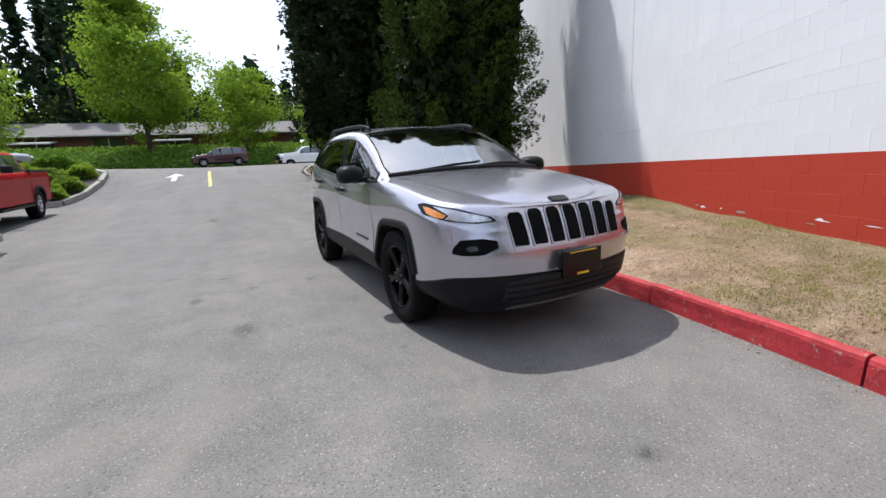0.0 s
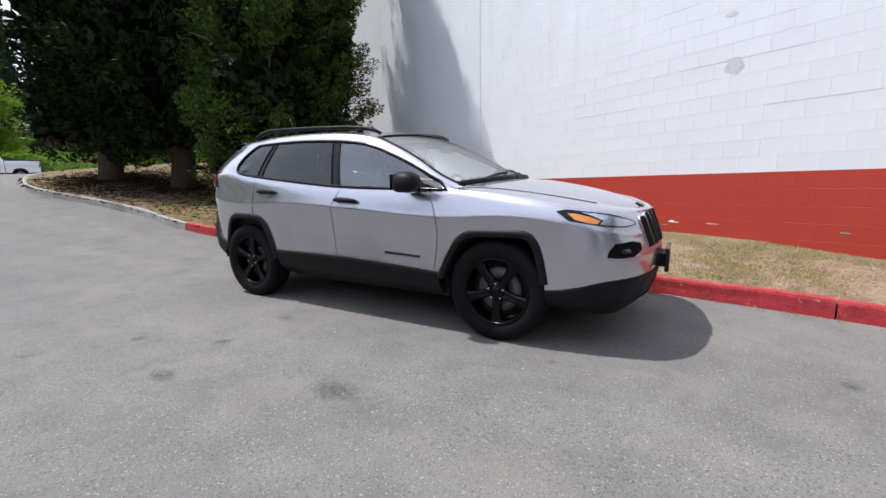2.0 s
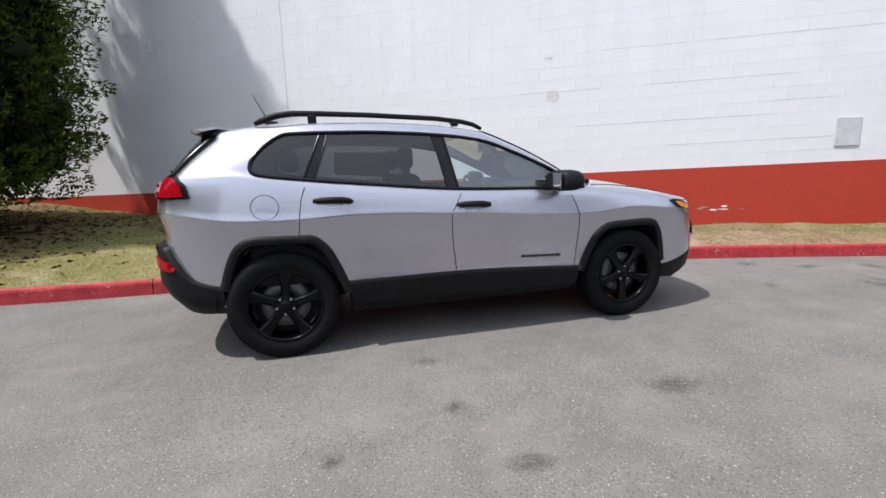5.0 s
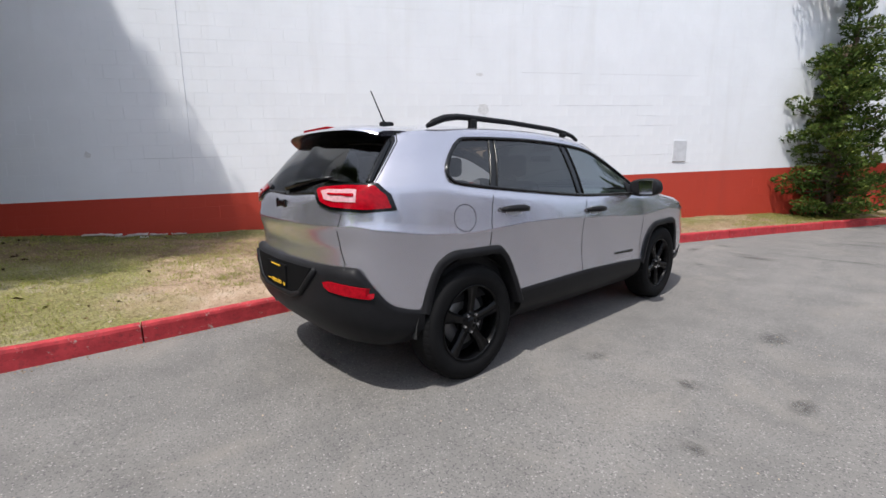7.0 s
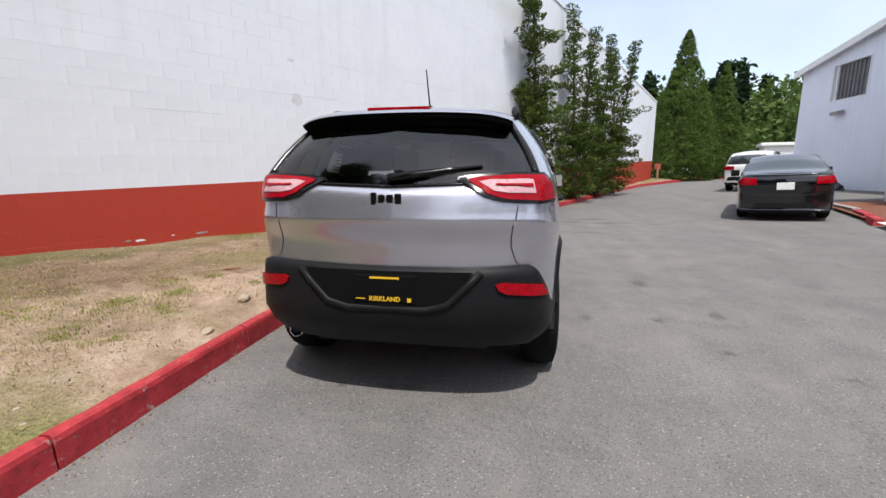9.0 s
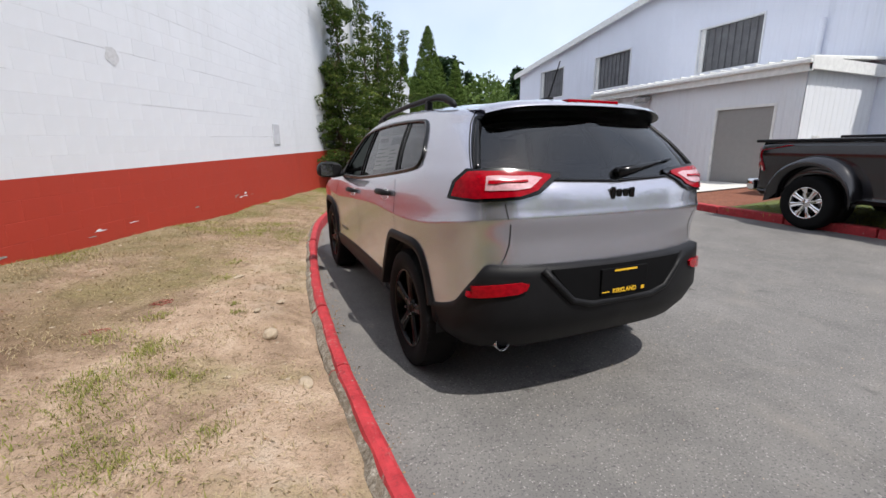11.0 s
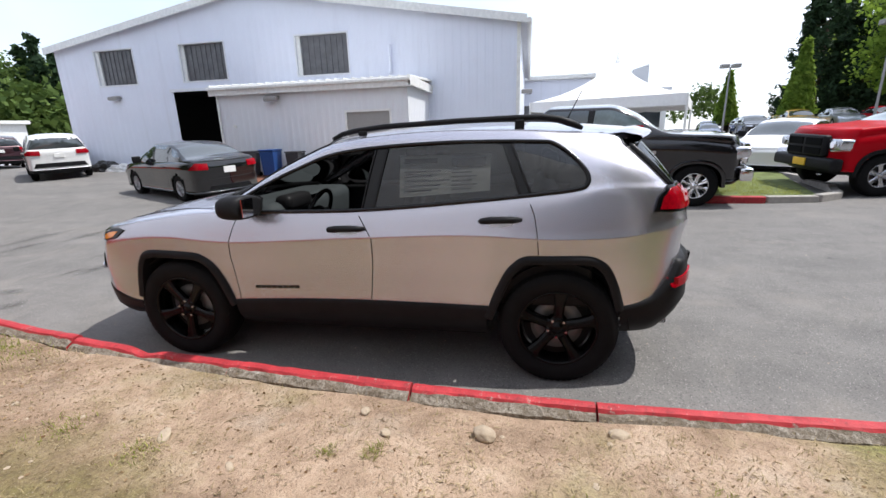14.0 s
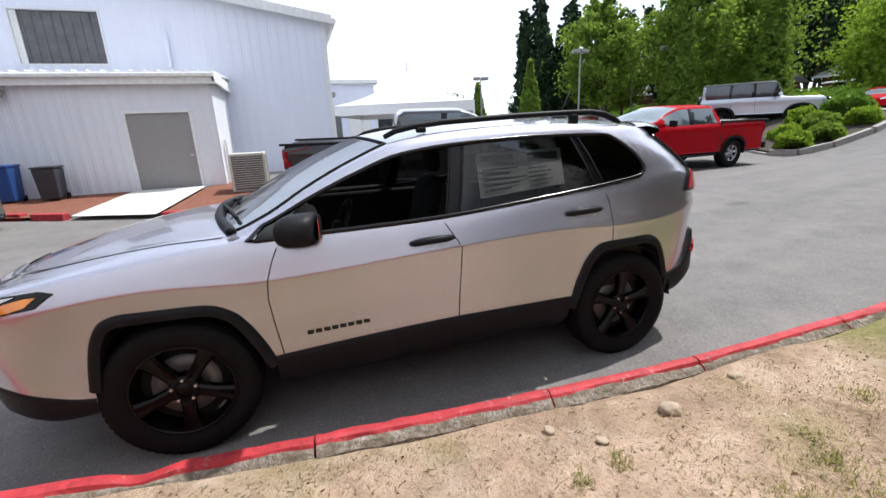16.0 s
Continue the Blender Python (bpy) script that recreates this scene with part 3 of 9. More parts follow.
def block_wall():
    root = thing("wall_blocks", Matrix(), "tall painted concrete block wall, white above a brick-red band", "wall")
    root["kind"] = "structure"
    # solid core whose face is the joint
    for name, a, b, mt in (("wall_core", RED_ROWS, WALL_ROWS, M_JOINT_W), ("wall_core", -3, RED_ROWS, M_JOINT_R)):
        V = []
        for s in (WALL_S0, WALL_S1):
            for z in (wall_base(s) + a * BLOCK_H, wall_base(s) + b * BLOCK_H if b < WALL_ROWS else wall_top(s)):
                for o in (-0.0022, -0.28):
                    V.append(wall_pt(s, z, o))
        F = [(0, 4, 6, 2), (1, 3, 7, 5), (0, 2, 3, 1), (4, 5, 7, 6), (2, 6, 7, 3), (0, 1, 5, 4)]
        mesh_obj(name, V, F, mt, root)
    # coping
    c = [wall_pt(s, wall_top(s) + z, o) for s in (WALL_S0, WALL_S1) for z, o in ((0, 0.03), (0.09, 0.03), (0.09, -0.33), (0, -0.33))]
    mesh_obj("coping", c, [(0, 4, 5, 1), (1, 5, 6, 2), (2, 6, 7, 3), (3, 7, 4, 0), (0, 1, 2, 3), (7, 6, 5, 4)], M_TRIMW, root)
    # one end return
    # the faces of the blocks
    l, h, ch = BLOCK_L / 2 - 0.0002, BLOCK_H / 2 - 0.0002, 0.0015
    rng = random.Random(11)

    def face(cs, cz, out, tilt, deep=1.0):
        pts = []
        for o, k in ((-0.0017 * min(deep, 1.2), 0.0), (0.0, ch * deep)):
            for sx, sz in ((-1, -1), (1, -1), (1, 1), (-1, 1)):
                pts.append(wall_pt(cs + sx * (l - k), cz + sz * (h - k) + 0.027 * sx * (l - k), o + (out + tilt * sx if k else 0)))
        return pts, [(4, 5, 6, 7), (0, 1, 5, 4), (1, 2, 6, 5), (2, 3, 7, 6), (3, 0, 4, 7)]
    near_n = 0
    rest = {True: ([], []), False: ([], [])}
    mats = {True: M_RED_BLOCK, False: M_WHITE_BLOCK}
    for r in range(-2, WALL_ROWS):
        off = BLOCK_L / 2 if r % 2 else 0
        n = int((WALL_S1 - WALL_S0) / BLOCK_L) - 1
        for k in range(n):
            s = WALL_S0 + BLOCK_L * (k + 0.7) + off
            z = wall_base(s) + (r + 0.5) * BLOCK_H
            red = r < RED_ROWS
            if z + BLOCK_H / 2 > wall_top(s + BLOCK_L):
                continue
            pts, F = face(s, z, rng.uniform(-0.0003, 0.0005) + (0.0008 if rng.random() < 0.04 else 0), rng.uniform(-0.0003, 0.0003), 2.2 if red else 1.0)
            F = [f[::-1] for f in F]
            if 0 <= r <= 12 and -3.4 < s < 5.4 and near_n < 300:
                near_n += 1
                mid = wall_pt(s, z)
                ob = mesh_obj("block", [p - mid for p in pts], F, mats[red], root)
                ob.location = mid
            else:
                V, FF = rest[red]
                b = len(V)
                V += pts
                FF += [tuple(i + b for i in f) for f in F]
    for red, (V, F) in rest.items():
        tagged(mesh_obj("far_blocks", V, F, mats[red], root), kind="stuff")
    # control joint and patched spots
    V, F = tube([wall_pt(-4.9, wall_base(0) + z, 0.004) for z in np.linspace(1.0, 5.4, 12)], 0.006, 5)
    mesh_obj("control_joint", V, F, M_JOINT_W, root)
    for s, z, w, hh in ((0.12, 2.48, 0.23, 0.21), (0.05, 3.1, 0.15, 0.07), (-6.35, 1.65, 0.1, 0.1)):
        V = [wall_pt(s, z, 0.005)]
        for k in range(14):
            a = 2 * math.pi * k / 14
            q = 1 + rng.uniform(-0.25, 0.2)
            V.append(wall_pt(s + math.cos(a) * w * q * 0.5, z + math.sin(a) * hh * q * 0.5, 0.0035))
        mesh_obj("repair_patch", V, [(0, k + 1, (k + 1) % 14 + 1) for k in range(14)], M_PATCH, root, "rough mortar patch in the wall")
    # cracked bed joints
    for s0, s1, row in ((0.5, 3.6, 9), (-0.6, 0.9, 12), (1.6, 3.9, 12), (2.0, 4.6, 7), (-2.2, -1.2, 10), (0.9, 2.2, 15), (2.6, 5.0, 15), (-5.6, -4.4, 8), (3.4, 4.4, 10)):
        pts = [wall_pt(s, wall_base(s) + row * BLOCK_H + 0.004 * noise.noise((s * 9, row, 0)), 0.0005) for s in np.linspace(s0, s1, 26)]
        V, F = tube(pts, [0.0008 + 0.0028 * abs(noise.noise((k * 0.37, row, 3))) for k in range(26)], 4)
        mesh_obj("crack", V, F, M_CRACK, root)
    # flaked paint low on the red band
    for k in range(30):
        s, z = rng.uniform(-10, 4), rng.uniform(0.27, 0.36)
        w, hh = rng.uniform(0.03, 0.13), rng.uniform(0.006, 0.02)
        V = [wall_pt(s, wall_base(s) + z, 0.003)] + [wall_pt(s + math.cos(a) * w * rng.uniform(0.5, 1), wall_base(s) + z + math.sin(a) * hh * rng.uniform(0.5, 1), 0.0022) for a in np.linspace(0, 2 * math.pi, 12)[:-1]]
        mesh_obj("paint_flake", V, [(0, q + 1, (q + 1) % 11 + 1) for q in range(11)], M_CONCRETE if k % 2 else M_JOINT_W, root)
    b = box_bm(-0.17, -0.006, -0.22, 0.17, 0.014, 0.22, 0.006)
    ob = part("cover_plate", b, M_COVER, root, "small grey cover plate on the wall")
    ob.matrix_world = Matrix.Translation(wall_pt(4.65, 1.72, 0.006)) @ Matrix.Rotation(math.atan2(WALL_D.y, WALL_D.x) + math.pi, 4, "Z")
    # end wall closes the corner behind the big trees
    P0, P1 = wall_pt(WALL_S0, 0, 0), wall_pt(WALL_S0, 0, -9)
    V = [(p.x, p.y, z) for p in (P0, P1) for z in (-0.5, 7.2)] + [(p.x + WALL_D.x * 0.3, p.y + WALL_D.y * 0.3, z) for p in (P0, P1) for z in (-0.5, 7.2)]
    mesh_obj("end_wall", V, [(0, 2, 3, 1), (4, 5, 7, 6), (0, 1, 5, 4), (2, 6, 7, 3), (1, 3, 7, 5)], M_WHITE_BLOCK, root)


block_wall()

# ---------------------------------------------------------------- vehicles
from mathutils.bvhtree import BVHTree
from mathutils.geometry import delaunay_2d_cdt


class Shell:
    """Half of a car body as a net: s runs round the plan from the nose to the tail, levels run from the sill to the roof's middle."""

    def __init__(self, plan, levels, R, C, G_out, G_drop, s_vals, subs=(2, 3, 1, 7, 4, 4, 2), glass_n=14, cant_n=4, roof_n=12, bulge=0.014):
        s = np.array(sorted(set(np.round(s_vals, 4))))
        self.s = s
        P = plan(s)
        e = 1e-3
        T = plan(s + e) - plan(s - e)
        T /= np.linalg.norm(T, axis=1, keepdims=True)
        N = np.stack([-T[:, 1], T[:, 0]], -1)              # inwards
        N[0], N[-1] = (0, 1), (0, -1)
        ctrl = []
        for zf, inf in levels:
            q = P + N * inf(s)[:, None]
            q[:, 0] = np.maximum(q[:, 0], 0)
            ctrl.append(np.column_stack([q, zf(s)]))
        lev = np.arange(len(ctrl))
        u = [k + i / subs[k] for k in range(len(ctrl) - 1) for i in range(subs[k])] + [len(ctrl) - 1]
        stack = np.array(ctrl)                               # level, s, 3
        cols = np.empty((len(s), len(u), 3))
        for i in range(len(s)):
            for c in range(3):
                cols[i, :, c] = pchip(lev, stack[:, i, c])(u)
        self.u_body = np.array(u)
        self.nE = len(u) - 1
        Rp, Cp = R(s), C(s)
        E = cols[:, -1]
        g = np.column_stack([Rp[:, :2] - N * G_out(s)[:, None], Rp[:, 2] - G_drop(s)])
        g[:, 0] = np.maximum(g[:, 0], 0)
        gl = []
        for k in range(1, glass_n + 1):
            t = k / glass_n
            q = E * (1 - t) + g * t
            q[:, :2] -= N * bulge * math.sin(math.pi * t)
            gl.append(q)
        self.nG = self.nE + glass_n
        for k in range(1, cant_n + 1):
            t = k / cant_n
            q = g * (1 - t) + Rp * t
            q[:, 2] += (Rp[:, 2] - g[:, 2]) * 0.28 * math.sin(math.pi * t)
            gl.append(q)
        self.nR = self.nG + cant_n
        for k in range(1, roof_n + 1):
            t = 1 - k / roof_n
            q = np.column_stack([Rp[:, 0] * t, Cp[:, 0] + (Rp[:, 1] - Cp[:, 0]) * t ** 2.2, Cp[:, 1] + (Rp[:, 2] - Cp[:, 1]) * t ** 2.2])
            gl.append(q)
        for q in gl:
            q[:, 0] = np.maximum(q[:, 0], 0)
        self.grid = np.concatenate([cols, np.stack(gl, 1)], 1)
        self.grid[0, :, 0] = 0
        self.grid[-1, :, 0] = 0
        self.nC = self.grid.shape[1] - 1
        V, F = self.faces(lambda i, j, c: True, both=True)
        self.bvh = BVHTree.FromPolygons([tuple(v) for v in V], F)

    def faces(self, keep, both=True, side=1):
        ns, nl = self.grid.shape[:2]
        V = self.grid.reshape(-1, 3)
        F = []
        for i in range(ns - 1):
            for j in range(nl - 1):
                c = (self.grid[i, j] + self.grid[i + 1, j + 1]) / 2
                if keep(i, j, c):
                    F.append((i * nl + j, (i + 1) * nl + j, (i + 1) * nl + j + 1, i * nl + j + 1))
        if side < 0 and not both:
            V = V * np.array((-1, 1, 1))
            F = [f[::-1] for f in F]
        elif both:
            n = len(V)
            V = np.concatenate([V, V * np.array((-1, 1, 1))])
            F = F + [tuple(k + n for k in f[::-1]) for f in F]
        return V, F

    def piece(self, name, keep, material, parent, label="", both=True, side=1, thick=0.0):
        V, F = self.faces(keep, both, side)
        used = sorted({k for f in F for k in f})
        m = {k: i for i, k in enumerate(used)}
        bm = bmesh.new()
        vs = [bm.verts.new(V[k]) for k in used]
        for f in F:
            try:
                bm.faces.new([vs[m[k]] for k in f])
            except ValueError:
                pass
        bmesh.ops.remove_doubles(bm, verts=bm.verts, dist=2e-4)
        bmesh.ops.dissolve_degenerate(bm, edges=bm.edges, dist=1e-4)
        bmesh.ops.recalc_face_normals(bm, faces=bm.faces)
        if thick:
            bmesh.ops.solidify(bm, geom=bm.faces[:], thickness=thick)
        return part(name, bm, material, parent, label, smooth=True)

    def at(self, s, j):
        """Point of the net's level line j at s."""
        k = min(int(j), self.nC)
        a = Vector([np.interp(s, self.s, self.grid[:, k, c]) for c in range(3)])
        if j > k:
            a = a.lerp(Vector([np.interp(s, self.s, self.grid[:, min(k + 1, self.nC), c]) for c in range(3)]), j - k)
        return a

    def hit(self, origin, way):
        loc, nor, _, _ = self.bvh.ray_cast(Vector(origin), Vector(way))
        return loc, nor

    def patch(self, name, outline, view, material, parent, label="", off=0.003, thick=0.006, h=0.03, side=1, back=4.0):
        """A plate that lies on the body. outline: points (a, z), a measured along the level direction square to view; view: the way of sight, in plan."""
        vx, vy = view
        n = math.hypot(vx, vy)
        w = Vector((vx / n, vy / n, 0))
        t = Vector((-w.y, w.x, 0))
        pts = [Vector(p) for p in outline]
        dense = []
        for i, p in enumerate(pts):
            q = pts[(i + 1) % len(pts)]
            k = max(1, int((q - p).length / h))
            dense += [p + (q - p) * (m / k) for m in range(k)]
        ne = len(dense)
        xs, ys = [p.x for p in dense], [p.y for p in dense]
        inner = []
        for ix in range(int((max(xs) - min(xs)) / h) + 1):
            for iy in range(int((max(ys) - min(ys)) / h) + 1):
                q = Vector((min(xs) + (ix + 0.5) * h, min(ys) + (iy + 0.5) * h))
                ins, d = False, 9
                for i in range(ne):
                    a, b = dense[i], dense[(i + 1) % ne]
                    d = min(d, (q - a).length)
                    if (a.y > q.y) != (b.y > q.y) and q.x < (b.x - a.x) * (q.y - a.y) / (b.y - a.y) + a.x:
                        ins = not ins
                if ins and d > h * 0.45:
                    inner.append(q)
        res = delaunay_2d_cdt(dense + inner, [(i, (i + 1) % ne) for i in range(ne)], [], 1, 1e-5)
        top, nrm = [], []
        for p in res[0]:
            o = t * p.x + Vector((0, 0, p.y)) - w * back
            loc, nor = self.hit(o, w)
            if loc is None:
                top.append(None)
                nrm.append(-w)
                continue
            nor = -nor if nor.dot(w) > 0 else nor
            nrm.append((nor - w * 0.4).normalized())
            top.append(loc)
        good = [p for p in top if p is not None]
        if not good:
            return None
        top = [p if p is not None else min(good, key=lambda g: abs(g.z - res[0][i].y) + abs(g.dot(t) - res[0][i].x)) for i, p in enumerate(top)]
        nv = len(top)
        V = [p + q * (off + thick) for p, q in zip(top, nrm)] + [p + q * off * 0.2 for p, q in zip(top, nrm)]
        F = [tuple(f) for f in res[2]]
        # rim
        cnt = {}
        for f in F:
            for a, b in zip(f, f[1:] + f[:1]):
                cnt[(a, b)] = cnt.get((a, b), 0) + 1
        rim = [(a, b) for (a, b) in cnt if (b, a) not in cnt]
        F = F + [(b, a, a + nv, b + nv) for a, b in rim]
        if side < 0:
            V = [Vector((-v.x, v.y, v.z)) for v in V]
        bm = bmesh.new()
        vs = [bm.verts.new(v) for v in V]
        for f in F:
            try:
                bm.faces.new([vs[k] for k in f])
            except ValueError:
                pass
        bmesh.ops.recalc_face_normals(bm, faces=bm.faces)
        ob = part(name, bm, material, parent, label, smooth=True)
        ob.data.set_sharp_from_angle(angle=radians(40))
        return ob

    def seam(self, name, line, view, material, parent, width=0.006, off=0.0008, side=1):
        """A thin line on the body along points (a, z)."""
        pts = [Vector(p) for p in line]
        dense = []
        for p, q in zip(pts, pts[1:]):
            k = max(1, int((q - p).length / 0.03))
            dense += [p + (q - p) * (m / k) for m in range(k)]
        dense.append(pts[-1])
        lft, rgt = [], []
        for i, p in enumerate(dense):
            d = (dense[min(i + 1, len(dense) - 1)] - dense[max(i - 1, 0)]).normalized()
            nrm = Vector((-d.y, d.x)) * width / 2
            lft.append(p + nrm)
            rgt.append(p - nrm)
        n = math.hypot(*view)
        w = Vector((view[0] / n, view[1] / n, 0))
        t = Vector((-w.y, w.x, 0))
        V = []
        for p in lft + rgt:
            loc, _ = self.hit(t * p.x + Vector((0, 0, p.y)) - w * 4, w)
            if loc is None:
                return None
            V.append(loc - w * off)
        if side < 0:
            V = [Vector((-v.x, v.y, v.z)) for v in V]
        m = len(dense)
        F = [(i, i + 1, m + i + 1, m + i) for i in range(m - 1)]
        return mesh_obj(name, V, F, material, parent)


def mirror_x(ob, name=None):
    me = ob.data.copy()
    me.transform(Matrix.Diagonal((-1, 1, 1, 1)))
    me.flip_normals()
    o = new(name or ob.name.split(".")[0], me)
    o.parent = ob.parent
    return o


def wheel(parent, x, y, z, r, width, style, face=1):
    """A wheel whose outer face looks along x * face: tyre, rim, spokes, hub and bolts."""
    w = new("wheel")
    w.parent = parent
    w.matrix_local = pose(x, y, z, 0, 0, 0 if face > 0 else 180) @ Matrix.Rotation(radians(-18 if y < 0 else 14), 4, "X")
    rr = r * style.get("rim", 0.64)
    hw = width / 2
    V, F = lathe([(rr * 0.97, -hw * 0.8), (rr + 0.012, -hw * 0.92), (r * 0.87, -hw), (r * 0.965, -hw * 0.86), (r, -hw * 0.55), (r * 1.002, 0), (r, hw * 0.55), (r * 0.965, hw * 0.86),
                  (r * 0.87, hw), (rr + 0.022, hw * 0.95), (rr + 0.004, hw * 0.84), (rr * 0.97, hw * 0.8)], 56 if style.get("fine") else 28)
    mesh_obj("tyre", V, F, M_TYRE, w, smooth=True)
    # tread blocks round the edge
    TV, TF = [], []
    for k in range(60 if style.get("fine") else 0):
        a = 2 * math.pi * k / 60
        for sgn in (-1, 1):
            c, s = math.cos(a), math.sin(a)
            b = len(TV)
            for da in (-0.032, 0.032):
                for hh, rad in ((0.5, 1.0), (0.88, 0.962)):
                    for up in (0.001, 0.0035):
                        q = a + da + sgn * 0.01
                        TV.append((sgn * hw * hh, (r * rad + up) * math.cos(q), (r * rad + up) * math.sin(q)))
            TF += [(b + 1, b + 3, b + 7, b + 5), (b, b + 1, b + 5, b + 4), (b + 2, b + 6, b + 7, b + 3), (b, b + 2, b + 3, b + 1), (b + 4, b + 5, b + 7, b + 6)]
    if TF:
        tagged(mesh_obj("tread", TV, TF, M_TYRE, w), kind="stuff")
    mat = style["mat"]
    V, F = lathe([(rr * 0.99, hw * 0.86), (rr * 0.965, hw * 0.9), (rr * 0.93, hw * 0.8), (rr * 0.9, 0.0), (rr * 0.93, -hw * 0.8)], 48 if style.get("fine") else 24)
    mesh_obj("rim", V, F, mat, w, smooth=True)
    V, F = lathe([(0.001, -hw * 0.1), (rr * 0.86, -hw * 0.1), (rr * 0.86, -hw * 0.25)], 40)
    mesh_obj("brake_drum", V, F, M_DARK, w, smooth=True)
    V, F = lathe([(rr * 0.30, hw * 0.02), (rr * 0.30, hw * 0.1), (rr * 0.66, hw * 0.1), (rr * 0.66, hw * 0.02)], 40)
    mesh_obj("brake_disc", V, F, M_DISC, w, "bare steel brake disc", smooth=True)
    n = style.get("n", 5)
    for k in range(n):
        bm = bmesh.new()
        a0 = 2 * math.pi * k / n
        prof = [(0.10, 0.30, 0.66), (0.3, 0.20, 0.72), (0.6, 0.20, 0.78), (0.85, 0.27, 0.82), (0.965, 0.36, 0.84)]
        rings = []
        for t, wd, dep in prof:
            rad, half, xo = rr * t, rr * wd * 0.5 * style.get("fat", 1.0), hw * dep
            ring = []
            for q, xx in ((-1, xo - hw * 0.42), (-1, xo - hw * 0.10), (-0.62, xo), (0, xo - hw * 0.05), (0.62, xo), (1, xo - hw * 0.10), (1, xo - hw * 0.42)):
                yy, zz = rad, half * q
                ring.append(bm.verts.new((xx, yy * math.cos(a0) - zz * math.sin(a0), yy * math.sin(a0) + zz * math.cos(a0))))
            rings.append(ring)
        for A, B in zip(rings, rings[1:]):
            for i in range(6):
                bm.faces.new((A[i], A[i + 1], B[i + 1], B[i]))
        bmesh.ops.recalc_face_normals(bm, faces=bm.faces)
        part("spoke", bm, mat, w, smooth=False)
    V, F = lathe([(rr * 0.30, hw * 0.45), (rr * 0.29, hw * 0.66), (rr * 0.2, hw * 0.72), (rr * 0.15, hw * 0.70), (rr * 0.14, hw * 0.78), (0.001, hw * 0.8)], 28)
    mesh_obj("hub_cap", V, F, mat, w, smooth=True)
    if style.get("bolts", True):
        for k in range(5):
            a = 2 * math.pi * (k + 0.5) / 5
            b = cyl_bm(0.0095, 0.008, 0.014, 8, Matrix.Translation((hw * 0.70, rr * 0.235 * math.cos(a), rr * 0.235 * math.sin(a))) @ Matrix.Rotation(math.pi / 2, 4, "Y"))
            part("lug_nut", b, M_CHROMEDARK, w)
    return w


def arch_trim(root, sh, cy, cz, pts, material, both=True, width=0.055, proud=0.016, deep=0.2):
    """A moulding round a wheel opening, from its outer line (dy, dz)."""
    f = keyed3(*[(i, p[0], p[1]) for i, p in enumerate(pts)])
    line = f(np.linspace(0, len(pts) - 1, 40))
    V, F = [], []
    skin = []
    for dy, dz in line:
        loc, _ = sh.hit((4, cy + dy, cz + dz), (-1, 0, 0))
        skin.append(loc.x if loc is not None and loc.x > 0.5 else np.nan)
    skin = np.array(skin)
    ok = ~np.isnan(skin)
    skin = np.interp(np.arange(len(skin)), np.arange(len(skin))[ok], skin[ok]) if ok.any() else np.full(len(skin), 0.88)
    skin = np.convolve(np.pad(skin, 4, mode="edge"), np.ones(9) / 9, mode="valid")
    for i, (dy, dz) in enumerate(line):
        a, b = line[max(i - 1, 0)], line[min(i + 1, len(line) - 1)]
        d = np.array(b) - np.array(a)
        d /= np.linalg.norm(d)
        n = np.array((d[1], -d[0]))                       # to the wheel
        if n @ np.array((-dy, -dz)) < 0:
            n = -n
        y, z = cy + dy, cz + dz
        xs = skin[i]
        for k, o in ((0, -0.002), (0.012, proud), (width * 0.55, proud + 0.006), (width, proud), (width + 0.006, proud - 0.03), (width + 0.008, -deep)):
            V.append((xs + o, y + n[0] * k, z + n[1] * k))
    m = 6
    for i in range(len(line) - 1):
        for k in range(m - 1):
            F.append((i * m + k, (i + 1) * m + k, (i + 1) * m + k + 1, i * m + k + 1))
    ob = mesh_obj("arch_moulding", V, F, material, root, smooth=True)
    bm = bmesh.new()
    bm.from_mesh(ob.data)
    bmesh.ops.recalc_face_normals(bm, faces=bm.faces)
    bm.to_mesh(ob.data)
    bm.free()
    ob.data.shade_smooth()
    ob.data.set_sharp_from_angle(angle=radians(45))
    if both:
        mirror_x(ob)
    return ob


def inside_arch(pts, cy, cz, y, z, shrink=0.02):
    """Whether a place lies inside the wheel opening."""
    poly = [(cy + p[0] * (1 - 2.2 * shrink), cz + p[1] * (1 - 2.2 * shrink)) for p in pts]
    poly = [(poly[0][0], -1)] + poly + [(poly[-1][0], -1)]
    ins = False
    for (ax, ay), (bx, by) in zip(poly, poly[1:] + poly[:1]):
        if (ay > z) != (by > z) and y < (bx - ax) * (z - ay) / (by - ay) + ax:
            ins = not ins
    return ins


def writing(parent, text, size, m, material, name="lettering", extrude=0.002, squash=1.0, bold=0.0):
    cu = bpy.data.curves.new(name, "FONT")
    cu.body, cu.size, cu.extrude, cu.offset = text, size, extrude, bold
    cu.align_x, cu.align_y = "CENTER", "CENTER"
    tmp = bpy.data.objects.new("tmp_text", cu)
    scene.collection.objects.link(tmp)
    me = bpy.data.meshes.new_from_object(tmp.evaluated_get(bpy.context.evaluated_depsgraph_get()))
    bpy.data.objects.remove(tmp)
    me.transform(Matrix.Diagonal((squash, 1, 1, 1)))
    me.materials.clear()
    me.materials.append(material)
    ob = new(name, me)
    ob.parent = parent
    ob.matrix_local = m
    return ob


